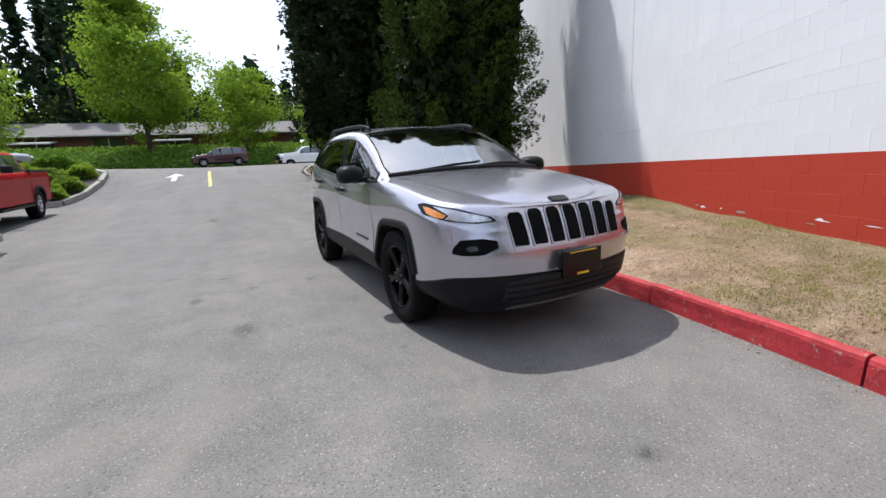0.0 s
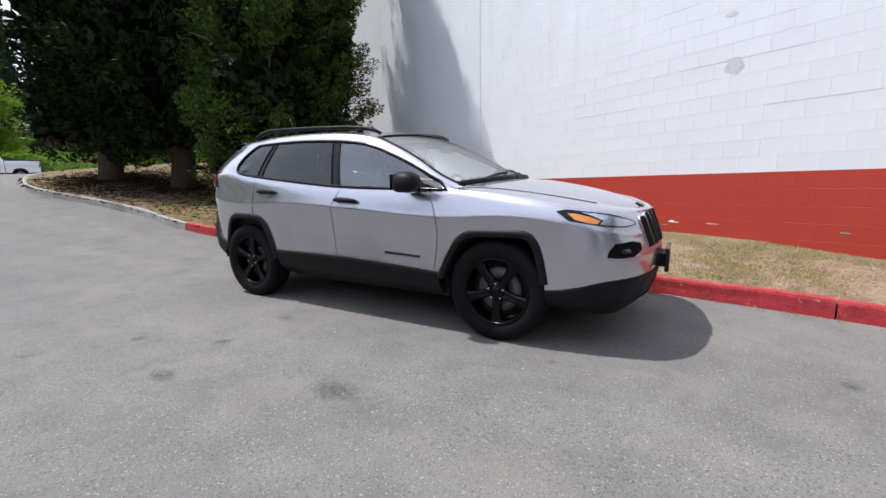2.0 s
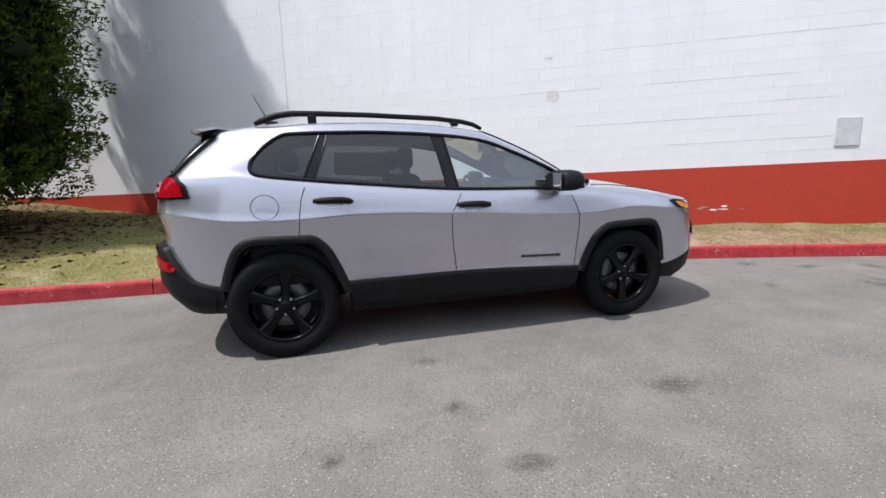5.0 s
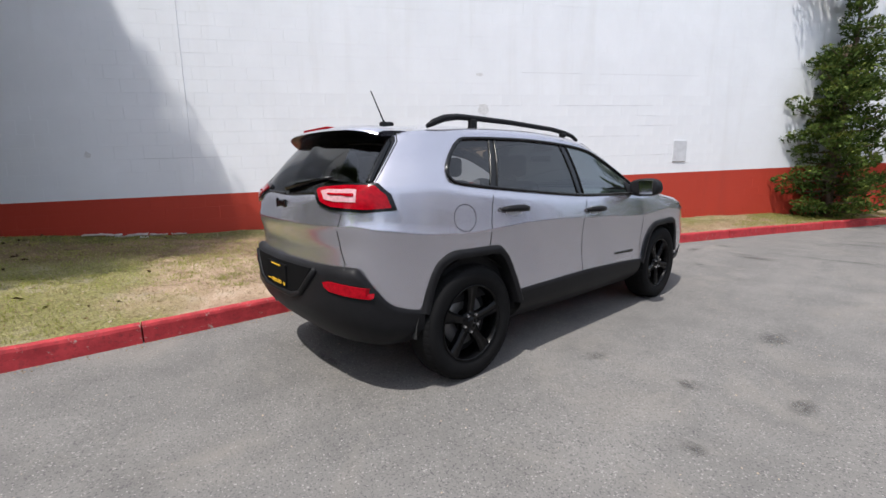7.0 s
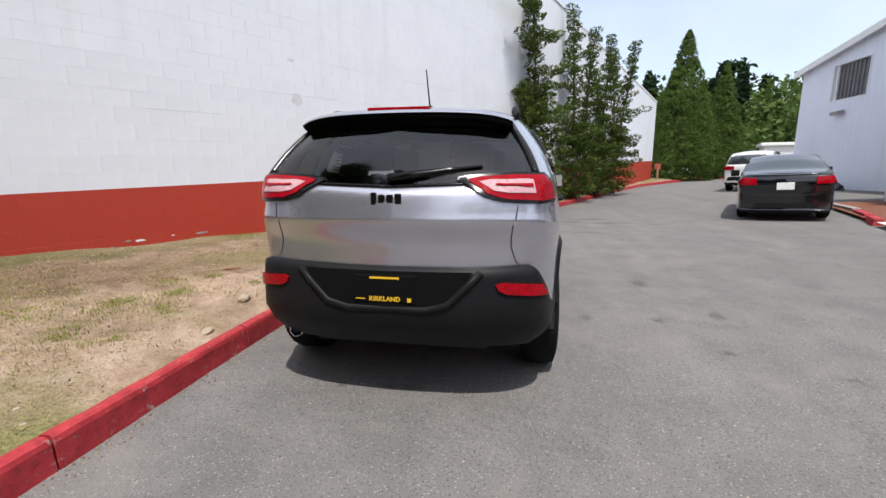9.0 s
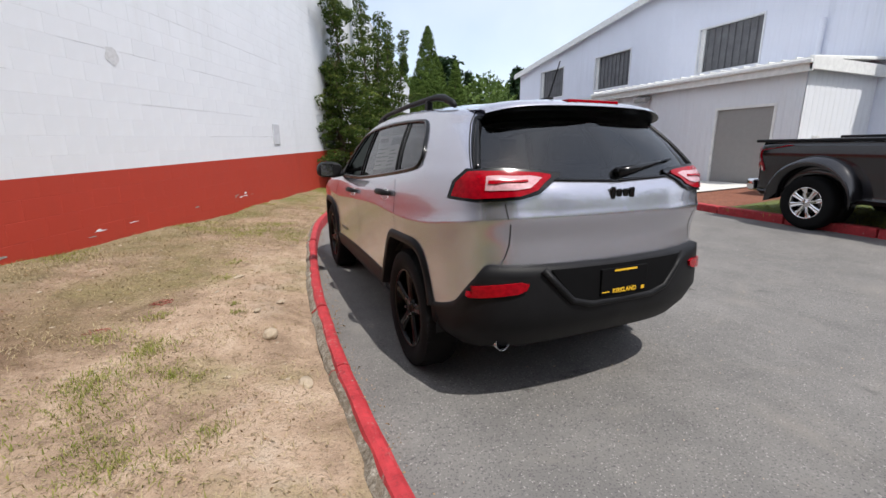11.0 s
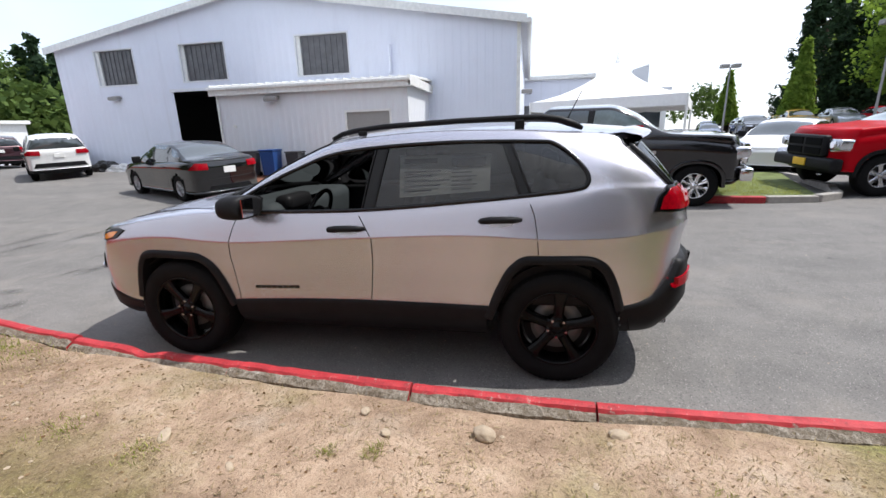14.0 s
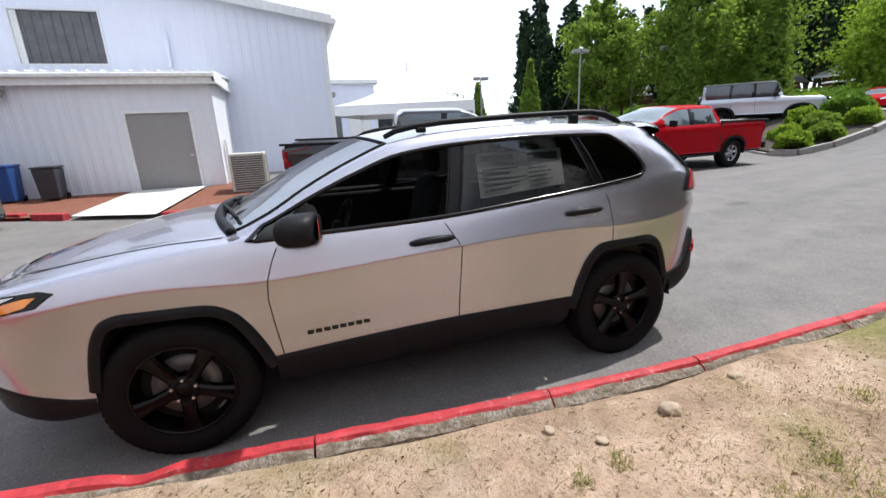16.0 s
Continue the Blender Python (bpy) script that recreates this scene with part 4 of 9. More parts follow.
ARCH_F = ((-0.385, 0.10), (-0.36, 0.24), (-0.325, 0.36), (-0.26, 0.445), (-0.17, 0.465), (0.16, 0.455), (0.29, 0.40), (0.385, 0.27), (0.475, 0.08))
ARCH_R = ((-0.46, 0.08), (-0.385, 0.27), (-0.30, 0.42), (-0.19, 0.487), (0.13, 0.492), (0.265, 0.445), (0.345, 0.31), (0.392, 0.15))


def suv():
    root = thing("parked_suv", Matrix(), "silver compact SUV with black wheels and black lower cladding", "car")
    plan = keyed3((0, 0, -2.37), (0.4, 0.30, -2.345), (0.8, 0.58, -2.27), (1.1, 0.75, -2.14), (1.4, 0.845, -1.97), (1.8, 0.888, -1.75), (2.3, 0.905, -1.4), (3, 0.912, -0.9), (4, 0.922, 0),
                  (5, 0.922, 0.8), (5.7, 0.908, 1.35), (6.1, 0.882, 1.65), (6.5, 0.832, 1.9), (6.8, 0.762, 2.04), (7.2, 0.61, 2.135), (7.6, 0.34, 2.195), (8, 0, 2.215))
    z0 = keyed((0, 0.235), (0.8, 0.235), (1.4, 0.26), (1.8, 0.28), (3, 0.26), (5, 0.28), (6.1, 0.32), (6.5, 0.33), (7, 0.355), (8, 0.36))
    z2 = keyed((0, 0.50), (0.8, 0.51), (1.15, 0.50), (1.5, 0.455), (1.9, 0.42), (2.5, 0.42), (3, 0.475), (4.2, 0.52), (5.1, 0.515), (5.7, 0.50), (6.2, 0.53), (6.5, 0.58), (6.75, 0.72), (6.95, 0.80), (8, 0.79))
    z5 = keyed((0, 0.80), (0.8, 0.80), (1.4, 0.86), (2.3, 0.925), (3, 0.90), (4, 0.945), (5, 0.975), (5.7, 0.955), (6.1, 0.965), (6.5, 1.0), (7, 1.03), (8, 1.035))
    z7 = keyed((0, 0.925), (0.8, 0.94), (1.1, 0.965), (1.4, 0.985), (1.8, 1.02), (2.3, 1.065), (3, 1.10), (4, 1.12), (5, 1.18), (5.7, 1.235), (6.1, 1.275), (6.5, 1.27), (7.0, 1.225), (8, 1.19))
    f = lambda g, d: (lambda s: g(s) + d)
    lerp = lambda a, b, t: (lambda s: a(s) * (1 - t) + b(s) * t)
    levels = [
        (z0, keyed((0, 0.16), (0.8, 0.14), (1.4, 0.12), (2, 0.13), (6, 0.13), (6.6, 0.10), (7, 0.10), (8, 0.12))),
        (lerp(z0, z2, 0.45), keyed((0, 0.05), (1.4, 0.025), (2, 0.03), (6.2, 0.02), (6.6, -0.004), (7, -0.018), (8, -0.02))),
        (z2, keyed((0, 0.015), (1.4, 0.004), (2, 0.002), (6.2, 0.004), (6.6, 0.0), (7, -0.008), (8, -0.01))),
        (f(z2, 0.008), keyed((0, 0.018), (1.4, 0.010), (2, 0.012), (6.2, 0.014), (6.8, 0.030), (8, 0.045))),
        (lerp(z2, z5, 0.45), keyed((0, 0.0), (0.8, 0.0), (1.4, 0.004), (2, 0.010), (3, 0.022), (5.2, 0.021), (5.8, 0.012), (6.3, 0.012), (7, 0.035), (8, 0.045))),
        (f(z5, -0.022), keyed((0, 0.040), (0.8, 0.035), (1.4, 0.010), (2, 0.0032), (6.2, 0.0032), (6.8, 0.012), (8, 0.018))),
        (z5, keyed((0, 0.045), (0.8, 0.04), (1.4, 0.012), (2, 0.0), (6.2, 0.0), (6.8, 0.01), (8, 0.015))),
        (f(z5, 0.022), keyed((0, 0.055), (0.8, 0.05), (1.4, 0.018), (2, 0.005), (6.2, 0.005), (6.8, 0.016), (8, 0.021))),
        (f(z7, -0.035), keyed((0, 0.085), (0.8, 0.075), (1.4, 0.04), (2, 0.04), (3, 0.038), (6.1, 0.04), (6.8, 0.045), (8, 0.05))),
        (z7, keyed((0, 0.115), (0.8, 0.105), (1.4, 0.075), (2, 0.075), (3, 0.06), (6.1, 0.062), (6.8, 0.075), (8, 0.085))),
    ]
    R = keyed3((0, 0, -2.24, 0.94), (0.8, 0.40, -2.10, 0.965), (1.1, 0.52, -1.97, 1.0), (1.4, 0.58, -1.82, 1.035), (1.8, 0.63, -1.60, 1.075), (2.3, 0.68, -1.33, 1.11), (2.75, 0.735, -1.03, 1.135),
               (3.0, 0.735, -0.86, 1.20), (3.3, 0.70, -0.62, 1.335), (3.6, 0.668, -0.37, 1.455), (3.85, 0.645, -0.11, 1.55), (4.1, 0.635, 0.17, 1.588), (4.5, 0.63, 0.46, 1.605), (5, 0.625, 0.70, 1.61),
               (5.3, 0.622, 0.92, 1.607), (5.7, 0.617, 1.17, 1.598), (6.0, 0.605, 1.34, 1.585), (6.3, 0.59, 1.52, 1.572), (6.5, 0.57, 1.61, 1.563), (6.8, 0.50, 1.73, 1.562), (7.2, 0.36, 1.80, 1.575), (8, 0, 1.85, 1.59))
    C = keyed3((0, -2.22, 0.945), (0.8, -2.12, 0.99), (1.1, -2.0, 1.025), (1.4, -1.87, 1.06), (1.8, -1.68, 1.10), (2.3, -1.44, 1.14), (2.75, -1.16, 1.165), (3.0, -1.0, 1.235), (3.3, -0.73, 1.385),
               (3.6, -0.46, 1.505), (3.85, -0.2, 1.59), (4.1, 0.05, 1.625), (5, 0.7, 1.66), (5.7, 1.15, 1.655), (6.1, 1.4, 1.64), (6.5, 1.6, 1.625), (6.8, 1.7, 1.615), (7.2, 1.78, 1.608), (8, 1.852, 1.60))
    G_out = keyed((0, 0.05), (2.4, 0.06), (2.9, 0.05), (3.3, 0.06), (4, 0.075), (6, 0.08), (6.5, 0.09), (7, 0.075), (8, 0.06))
    G_drop = keyed((0, 0.006), (2.5, 0.012), (2.9, 0.03), (3.3, 0.045), (4, 0.05), (6, 0.055), (6.6, 0.07), (7, 0.07), (8, 0.07))
    SB = dict(ws0=2.80, ws1=3.79, dlo0=2.98, b0=4.12, b1=4.22, c0=5.39, c1=5.47, dlo1=5.97, rg=6.72, gus=6.655)
    s_vals = np.concatenate([np.linspace(0, 1.4, 34), np.linspace(1.4, 2.6, 40), np.linspace(2.6, 6.1, 120), np.linspace(6.1, 7.0, 36), np.linspace(7, 8, 20), list(SB.values())])
    sh = Shell(plan, levels, R, C, G_out, G_drop, s_vals, subs=(2, 3, 1, 7, 6, 2, 2, 4, 2))
    S = sh.s
    nE, nG, nR, nC = sh.nE, sh.nG, sh.nR, sh.nC
    jclad = int(np.searchsorted(sh.u_body, 3.0 - 1e-6))

    def region(i, j, c):
        s = (S[i] + S[i + 1]) / 2
        if abs(c[0]) > 0.6 and (inside_arch(ARCH_F, -1.35, 0.37, c[1], c[2]) or inside_arch(ARCH_R, 1.35, 0.37, c[1], c[2])):
            return "none"
        if j < jclad:
            return "clad"
        if nE <= j < nG and s > SB["rg"]:
            return "rearglass"
        if nE <= j < nG + 1 and s > SB["gus"]:
            return "gusset"
        if nE <= j < nG - 1 and SB["dlo0"] < s < SB["dlo1"]:
            if s < SB["b0"]:
                return "front"
            if s < SB["b1"] or SB["c0"] < s < SB["c1"]:
                return "pillar"
            if s > SB["dlo1"] - 0.14:                       # round corners at the rear end
                e, q = (s - SB["dlo1"] + 0.14) / 0.14, (j - nE + 0.5) / (nG - 1 - nE)
                if q < 0.42 * (1 - math.sqrt(max(0, 1 - e * e))) or q > 1 - 0.5 * (1 - math.sqrt(max(0, 1 - e * e))):
                    return "body"
            return "rear" if s < SB["c0"] else "quarter"
        if j >= nR and SB["ws0"] < s < SB["ws1"]:
            return "shield"
        return "body"

    cache = {}
    def reg(name):
        def keep(i, j, c):
            if (i, j) not in cache:
                cache[(i, j)] = region(i, j, c)
            return cache[(i, j)] == name
        return keep
    sh.piece("body_shell", reg("body"), M_SILVER, root, "metallic silver painted body")
    sh.piece("lower_cladding", reg("clad"), M_BLACKPL, root, "black textured plastic sill and bumper cladding")
    for side in (1, -1):
        for lo, hi in ((4.05, 4.3), (5.3, 5.6)):
            sh.piece("pillar_trim", lambda i, j, c, lo=lo, hi=hi: reg("pillar")(i, j, c) and lo < S[i] < hi, M_GLOSSBLACK, root, "gloss black window pillar", both=False, side=side)
        sh.piece("gusset", reg("gusset"), M_GLOSSBLACK, root, "gloss black panel beside the tailgate window", both=False, side=side)
    sh.piece("windscreen", reg("shield"), M_SHIELD, root, "clear windscreen")
    sh.piece("passenger_window", reg("front"), M_CLEAR, root, "clear side window", both=False, side=-1)
    for side in (1, -1):
        sh.piece("rear_door_window", reg("rear"), M_PRIVACY, root, "dark tinted side window", both=False, side=side)
        sh.piece("quarter_window", reg("quarter"), M_PRIVACY, root, "dark tinted quarter window", both=False, side=side)
    sh.piece("tailgate_window", reg("rearglass"), M_PRIVACY, root, "dark tinted tailgate window")
    for ob in root.children:
        if "window" in ob.name or "windscreen" in ob.name:
            ob.visible_shadow = False

    # black frames round the side windows and the windscreen
    def net_line(pts):
        out = []
        for s, j, push in pts:
            p = sh.at(s, j)
            q = sh.at(s, min(j + 1, nC)) - sh.at(s, max(j - 1, 0))
            a = sh.at(s + 0.02, j) - sh.at(s - 0.02, j)
            n = a.cross(q).normalized()
            if n.x < 0:
                n = -n
            out.append(p + n * push)
        return out
    nT = nG - 1 - nE
    low = [(s, nE, 0.004) for s in np.linspace(SB["dlo0"] - 0.04, SB["dlo1"] - 0.15, 50)]
    rise = []
    for t in np.linspace(0, 1, 9):
        rise.append((SB["dlo1"] - 0.14 + 0.14 * math.sin(t * math.pi / 2), nE + nT * 0.42 * (1 - math.cos(t * math.pi / 2)), 0.004))
    for t in np.linspace(0, 1, 9):
        rise.append((SB["dlo1"] - 0.14 + 0.14 * math.cos(t * math.pi / 2), nE + nT * (0.5 + 0.5 * math.sin(t * math.pi / 2)), 0.004))
    high = [(s, nG - 1, 0.004) for s in np.linspace(SB["dlo1"] - 0.16, SB["dlo0"] + 0.02, 50)]
    V, F = tube(net_line(low + rise + high), 0.013, 6, closed=True)
    fr = mesh_obj("window_frame", V, F, M_GLOSSBLACK, root, "black window surround", smooth=True)
    mirror_x(fr)
    V, F = tube(net_line([(s, nE - 1, 0.004) for s in np.linspace(SB["dlo0"], SB["dlo1"] - 0.05, 50)]), 0.007, 5)
    for sx, jj in ((SB["b0"], 0), (SB["b1"], 0), (SB["c0"], 0), (SB["c1"], 0)):
        V, F = tube(net_line([(sx, j, 0.002) for j in range(nE, nG)]), 0.008, 5)
        mirror_x(mesh_obj("window_division", V, F, M_GLOSSBLACK, root, smooth=True))
    shield = [(s, nR, 0.003) for s in np.linspace(SB["ws0"], SB["ws1"], 30)] + [(SB["ws1"], j, 0.003) for j in range(nR, nC + 1)]
    V, F = tube(net_line(shield), 0.009, 6)
    mirror_x(mesh_obj("windscreen_seal", V, F, M_BLACKPL, root, smooth=True))
    V, F = tube(net_line([(SB["ws0"] - 0.04, j, 0.006) for j in range(nR - 2, nC + 1)]), 0.028, 6)
    mirror_x(mesh_obj("cowl", V, F, M_BLACKPL, root, "black plastic cowl below the windscreen", smooth=True))
    V, F = tube(net_line([(SB["rg"], j, 0.0) for j in range(nE, nG + 1)]), 0.02, 6)
    mirror_x(mesh_obj("tailgate_seal", V, F, M_GLOSSBLACK, root, smooth=True))
    V, F = tube(net_line([(s, nE, 0.002) for s in np.linspace(SB["rg"], 8, 24)]), 0.010, 6)
    mirror_x(mesh_obj("window_base_trim", V, F, M_GLOSSBLACK, root, smooth=True))

    # wheel openings, liners, underside
    arch_trim(root, sh, -1.35, 0.37, ARCH_F, M_BLACKPL)
    arch_trim(root, sh, 1.35, 0.37, ARCH_R, M_BLACKPL)
    for cy in (-1.35, 1.35):
        for sx in (1, -1):
            V, F = [], []
            for k in range(17):
                a = math.pi * k / 16
                for xx in (0.5, 0.86):
                    V.append((sx * xx, cy + 0.43 * math.cos(a), 0.37 + 0.43 * math.sin(a)))
            F = [(2 * k, 2 * k + 1, 2 * k + 3, 2 * k + 2) for k in range(16)]
            V += [(sx * 0.5, cy, 0.37)]
            F += [(34, 2 * k, 2 * k + 2) for k in range(16)]
            mesh_obj("wheel_liner", V, F, M_DARK, root)
    part("underbody", box_bm(-0.74, -0.9, 0.235, 0.74, 0.9, 0.40, 0.03), M_DARK, root)
    part("underbody", box_bm(-0.5, -2.05, 0.22, 0.5, -0.9, 0.42, 0.03), M_DARK, root)
    part("underbody", box_bm(-0.5, 0.9, 0.30, 0.5, 2.0, 0.5, 0.03), M_DARK, root)
    st = dict(mat=M_WHEELBLACK, rim=0.672, n=5, fat=1.25, fine=True)
    for cy in (-1.35, 1.35):
        for sx in (1, -1):
            wheel(root, sx * 0.785, cy, 0.372, 0.372, 0.225, st, sx)

    # panel gaps (sides: sight along -x, a = -y ... a is measured along (0, 1) turned)
    side_view = (-1, 0)                                       # a runs along -y
    def sd(pts):
        return [(-y, z) for y, z in pts]
    for sx in (1, -1):
        sh.seam("panel_gap", sd([(-0.80, 1.085), (-0.845, 0.99), (-0.875, 0.90), (-0.885, 0.80), (-0.875, 0.68), (-0.85, 0.49)]), side_view, M_GAP, root, side=sx)
        sh.seam("panel_gap", sd([(0.085, 1.09), (0.17, 0.95), (0.165, 0.80), (0.14, 0.53)]), side_view, M_GAP, root, side=sx)
        sh.seam("panel_gap", sd([(1.165, 1.165), (1.19, 1.1), (1.207, 1.0), (1.22, 0.86)]), side_view, M_GAP, root, side=sx)
        # door handles
        for y0, z in ((-0.12, 1.008), (0.87, 1.072)):
            loc, _ = sh.hit((4, y0 + 0.12, z), (-1, 0, 0))
            sh.patch("handle_cup", [(-(y0 + 0.05), z - 0.032), (-(y0 + 0.08), z + 0.022), (-(y0 + 0.16), z + 0.026), (-(y0 + 0.20), z - 0.028), (-(y0 + 0.12), z - 0.045)][::-1], side_view, M_ALLOY, root, off=0.0005, thick=0.001, side=sx)
            V, F = tube([(loc.x + o, y0 + t, z + b) for t, o, b in ((-0.005, 0.006, -0.006), (0.01, 0.026, -0.002), (0.06, 0.036, 0.006), (0.13, 0.037, 0.008), (0.20, 0.032, 0.008), (0.245, 0.008, 0.004))], [0.012, 0.019, 0.022, 0.022, 0.020, 0.013], 8, flat=1.0)
            h = mesh_obj("door_handle", V, F, M_BLACKPL, root, "black door handle", smooth=True)
            if sx < 0:
                h.data.transform(Matrix.Diagonal((-1, 1, 1, 1)))
                h.data.flip_normals()
        # door badge
        for k in range(8):
            y = -0.72 + k * 0.043
            z = 0.583 + 0.0016 * k
            sh.patch("badge_letter", [(-y, z - 0.010), (-(y + 0.034), z - 0.010), (-(y + 0.034), z + 0.010), (-y, z + 0.010)], side_view, M_GLOSSBLACK, root, off=0.0015, thick=0.003, side=sx, h=0.05)
    # fuel flap on the right-hand side
    ring = [(1.42 + 0.085 * math.cos(a), 1.045 + 0.08 * math.sin(a)) for a in np.linspace(0, 2 * math.pi, 29)]
    sh.seam("fuel_flap", sd(ring), side_view, M_GAP, root, width=0.004, side=-1)

    # front: seven slots, lamps, fog pods, lower grille, plate
    fv = (0, 1)                                               # a runs along -x
    for k in range(7):
        x = -0.405 + k * 0.135
        lean = 0.012 * (k - 3) / 3
        hh = 0.0 if abs(k - 3) < 3 else -0.012
        o = [(-(x - 0.046), 0.70), (-(x - 0.050), 0.73), (-(x - 0.050 + lean), 0.895 + hh), (-(x - 0.03 + lean), 0.915 + hh), (-(x + 0.03 + lean), 0.915 + hh), (-(x + 0.050 + lean), 0.895 + hh), (-(x + 0.050), 0.73), (-(x + 0.046), 0.70)]
        sh.patch("grille_surround", [(a * 1.0 + (0.007 if a > -x else -0.007), z + (0.007 if z > 0.8 else -0.010)) for a, z in o][::-1], fv, M_CHROMEDARK, root, "satin chrome grille surround", off=0.002, thick=0.008)
        sh.patch("grille_slot", o[::-1], fv, M_MESH, root, "black mesh grille slot", off=0.009, thick=0.0025)
    sh.patch("lower_grille", [(-0.52, 0.34), (-0.50, 0.47), (-0.3, 0.49), (0.3, 0.49), (0.50, 0.47), (0.52, 0.34), (0.3, 0.30), (-0.3, 0.30)][::-1], fv, M_GAP, root, "black lower air intake", off=0.002, thick=0.003)
    for z in (0.355, 0.40, 0.445):
        sh.patch("grille_bar", [(-0.5, z - 0.006), (0.5, z - 0.006), (0.5, z + 0.006), (-0.5, z + 0.006)], fv, M_BLACKPL, root, off=0.008, thick=0.004, h=0.06)
    sh.patch("skid_trim", [(-0.46, 0.262), (0.46, 0.262), (0.40, 0.285), (-0.40, 0.285)], fv, M_ALLOY, root, "satin skid strip", off=0.004, thick=0.008, h=0.06)
    dv = (-0.7, 0.7)                                          # from the front corner; a runs along (-0.7, -0.7)
    q = 0.7 / math.hypot(0.7, 0.7)
    for sx in (1, -1):
        lamp = [(1.195, 0.862), (1.16, 0.892), (0.96, 0.943), (0.70, 0.975), (0.645, 0.965), (0.70, 0.905), (0.9, 0.868), (1.08, 0.852)]
        hl = sh.patch("headlamp", lamp, dv, M_GLOSSBLACK, root, "slim wraparound headlamp in a black housing", off=0.002, thick=0.005, side=sx)
        for nm, pts, mt, lb in (("amber_reflector", [(0.86, 0.884), (0.885, 0.904), (0.82, 0.930), (0.74, 0.950), (0.70, 0.952), (0.735, 0.912), (0.80, 0.892)], M_AMBER, "amber side reflector"),
                                ("lamp_lens", [(1.172, 0.866), (1.145, 0.889), (0.96, 0.933), (0.78, 0.957), (0.84, 0.934), (0.905, 0.904), (0.875, 0.880), (0.93, 0.872), (1.06, 0.860)], M_LAMPSIL, "clear lamp lens")):
            p = sh.patch(nm, pts, dv, mt, root, lb, off=0.007, thick=0.003, side=sx)
            if p and hl:
                p.parent = hl
        fog = [(1.215, 0.700), (1.205, 0.742), (1.12, 0.760), (0.98, 0.752), (0.93, 0.70), (0.925, 0.662), (0.99, 0.652), (1.12, 0.656)]
        fg = sh.patch("fog_pod", fog, dv, M_MESH, root, "black fog lamp recess", off=0.002, thick=0.004, side=sx)
        p = sh.patch("fog_lamp", [(1.10, 0.69), (1.085, 0.715), (1.03, 0.715), (1.015, 0.695), (1.05, 0.68)], dv, M_FOGGLASS, root, off=0.006, thick=0.003, side=sx)
        if p and fg:
            p.parent = fg
        sh.patch("fog_pod_lip", [(1.23, 0.652), (1.21, 0.664), (1.0, 0.658), (0.925, 0.668), (0.94, 0.645), (1.08, 0.642)], dv, M_SILVER, root, "silver ledge below the fog lamp", off=0.006, thick=0.012, side=sx)
    pl = part("number_plate", box_bm(-0.165, -2.43, 0.47, 0.165, -2.40, 0.645, 0.006), M_GLOSSBLACK, root, "black dealer plate in the front holder")
    for z, w in ((0.632, 0.115), (0.487, 0.05)):
        part("plate_print", box_bm(-w, -2.433, z - 0.0035 - (0.004 if w < 0.1 else 0), w, -2.428, z + 0.0035 + (0.004 if w < 0.1 else 0)), M_YELLOW, pl, "yellow printed strip")
    part("plate_bracket", box_bm(-0.12, -2.41, 0.5, 0.12, -2.30, 0.6, 0.01), M_BLACKPL, root)
    sh.patch("hood_emblem", [(-0.07, 0.944), (0.07, 0.944), (0.07, 0.970), (-0.07, 0.970)], fv, M_GLOSSBLACK, root, "black bonnet emblem", off=0.004, thick=0.006)
    # bonnet shut line
    hood = net_line([(s, nR - 3, 0.001) for s in np.linspace(1.15, 2.7, 50)])
    V, F = tube(hood, 0.0025, 4)
    mirror_x(mesh_obj("bonnet_gap", V, F, M_GAP, root))

    # rear
    rv = (-0.7, -0.7)                                         # from the rear corner; a runs along (0.7, -0.7)
    for sx in (1, -1):
        tl = [(-0.735, 1.115), (-0.765, 1.200), (-0.83, 1.254), (-1.0, 1.257), (-1.17, 1.246), (-1.235, 1.236), (-1.245, 1.222), (-1.175, 1.145), (-1.10, 1.12), (-0.90, 1.106)]
        lampb = sh.patch("tail_lamp", tl[::-1], rv, M_GLOSSBLACK, root, "wraparound tail lamp in a black surround", off=0.003, thick=0.012, side=sx)
        for nm, pts, mt, lb in (("red_lens", [(-0.765, 1.128), (-0.79, 1.195), (-0.845, 1.240), (-1.0, 1.244), (-1.15, 1.235), (-1.20, 1.226), (-1.205, 1.212), (-1.16, 1.158), (-1.09, 1.134), (-0.9, 1.122)], M_REDLENS, "red tail lamp lens"),
                                ("clear_lens", [(-0.94, 1.160), (-0.935, 1.218), (-1.12, 1.220), (-1.168, 1.210), (-1.13, 1.170), (-1.07, 1.160)], M_WHITELENS, "pale reversing lens"),
                                ("light_bar", [(-0.95, 1.189), (-0.95, 1.198), (-1.11, 1.197), (-1.115, 1.192), (-1.09, 1.189)], M_REDLENS, "red light bar within the pale lens")):
            p = sh.patch(nm, pts[::-1], rv, mt, root, lb, off={"red_lens": 0.016, "clear_lens": 0.02}.get(nm, 0.0235), thick=0.004, side=sx)
            if p and lampb:
                p.parent = lampb
        refl = [(-0.86, 0.652), (-0.862, 0.700), (-0.97, 0.716), (-1.12, 0.732), (-1.155, 0.722), (-1.145, 0.694), (-1.11, 0.676), (-0.97, 0.657), (-0.88, 0.646)]
        sh.patch("reflector", refl[::-1], rv, M_REDLENS, root, "red bumper reflector", off=0.005, thick=0.008, side=sx)
        sh.seam("panel_gap", [(-1.03, 1.10), (-1.06, 1.0), (-1.05, 0.90), (-1.02, 0.80)], rv, M_GAP, root, side=sx)
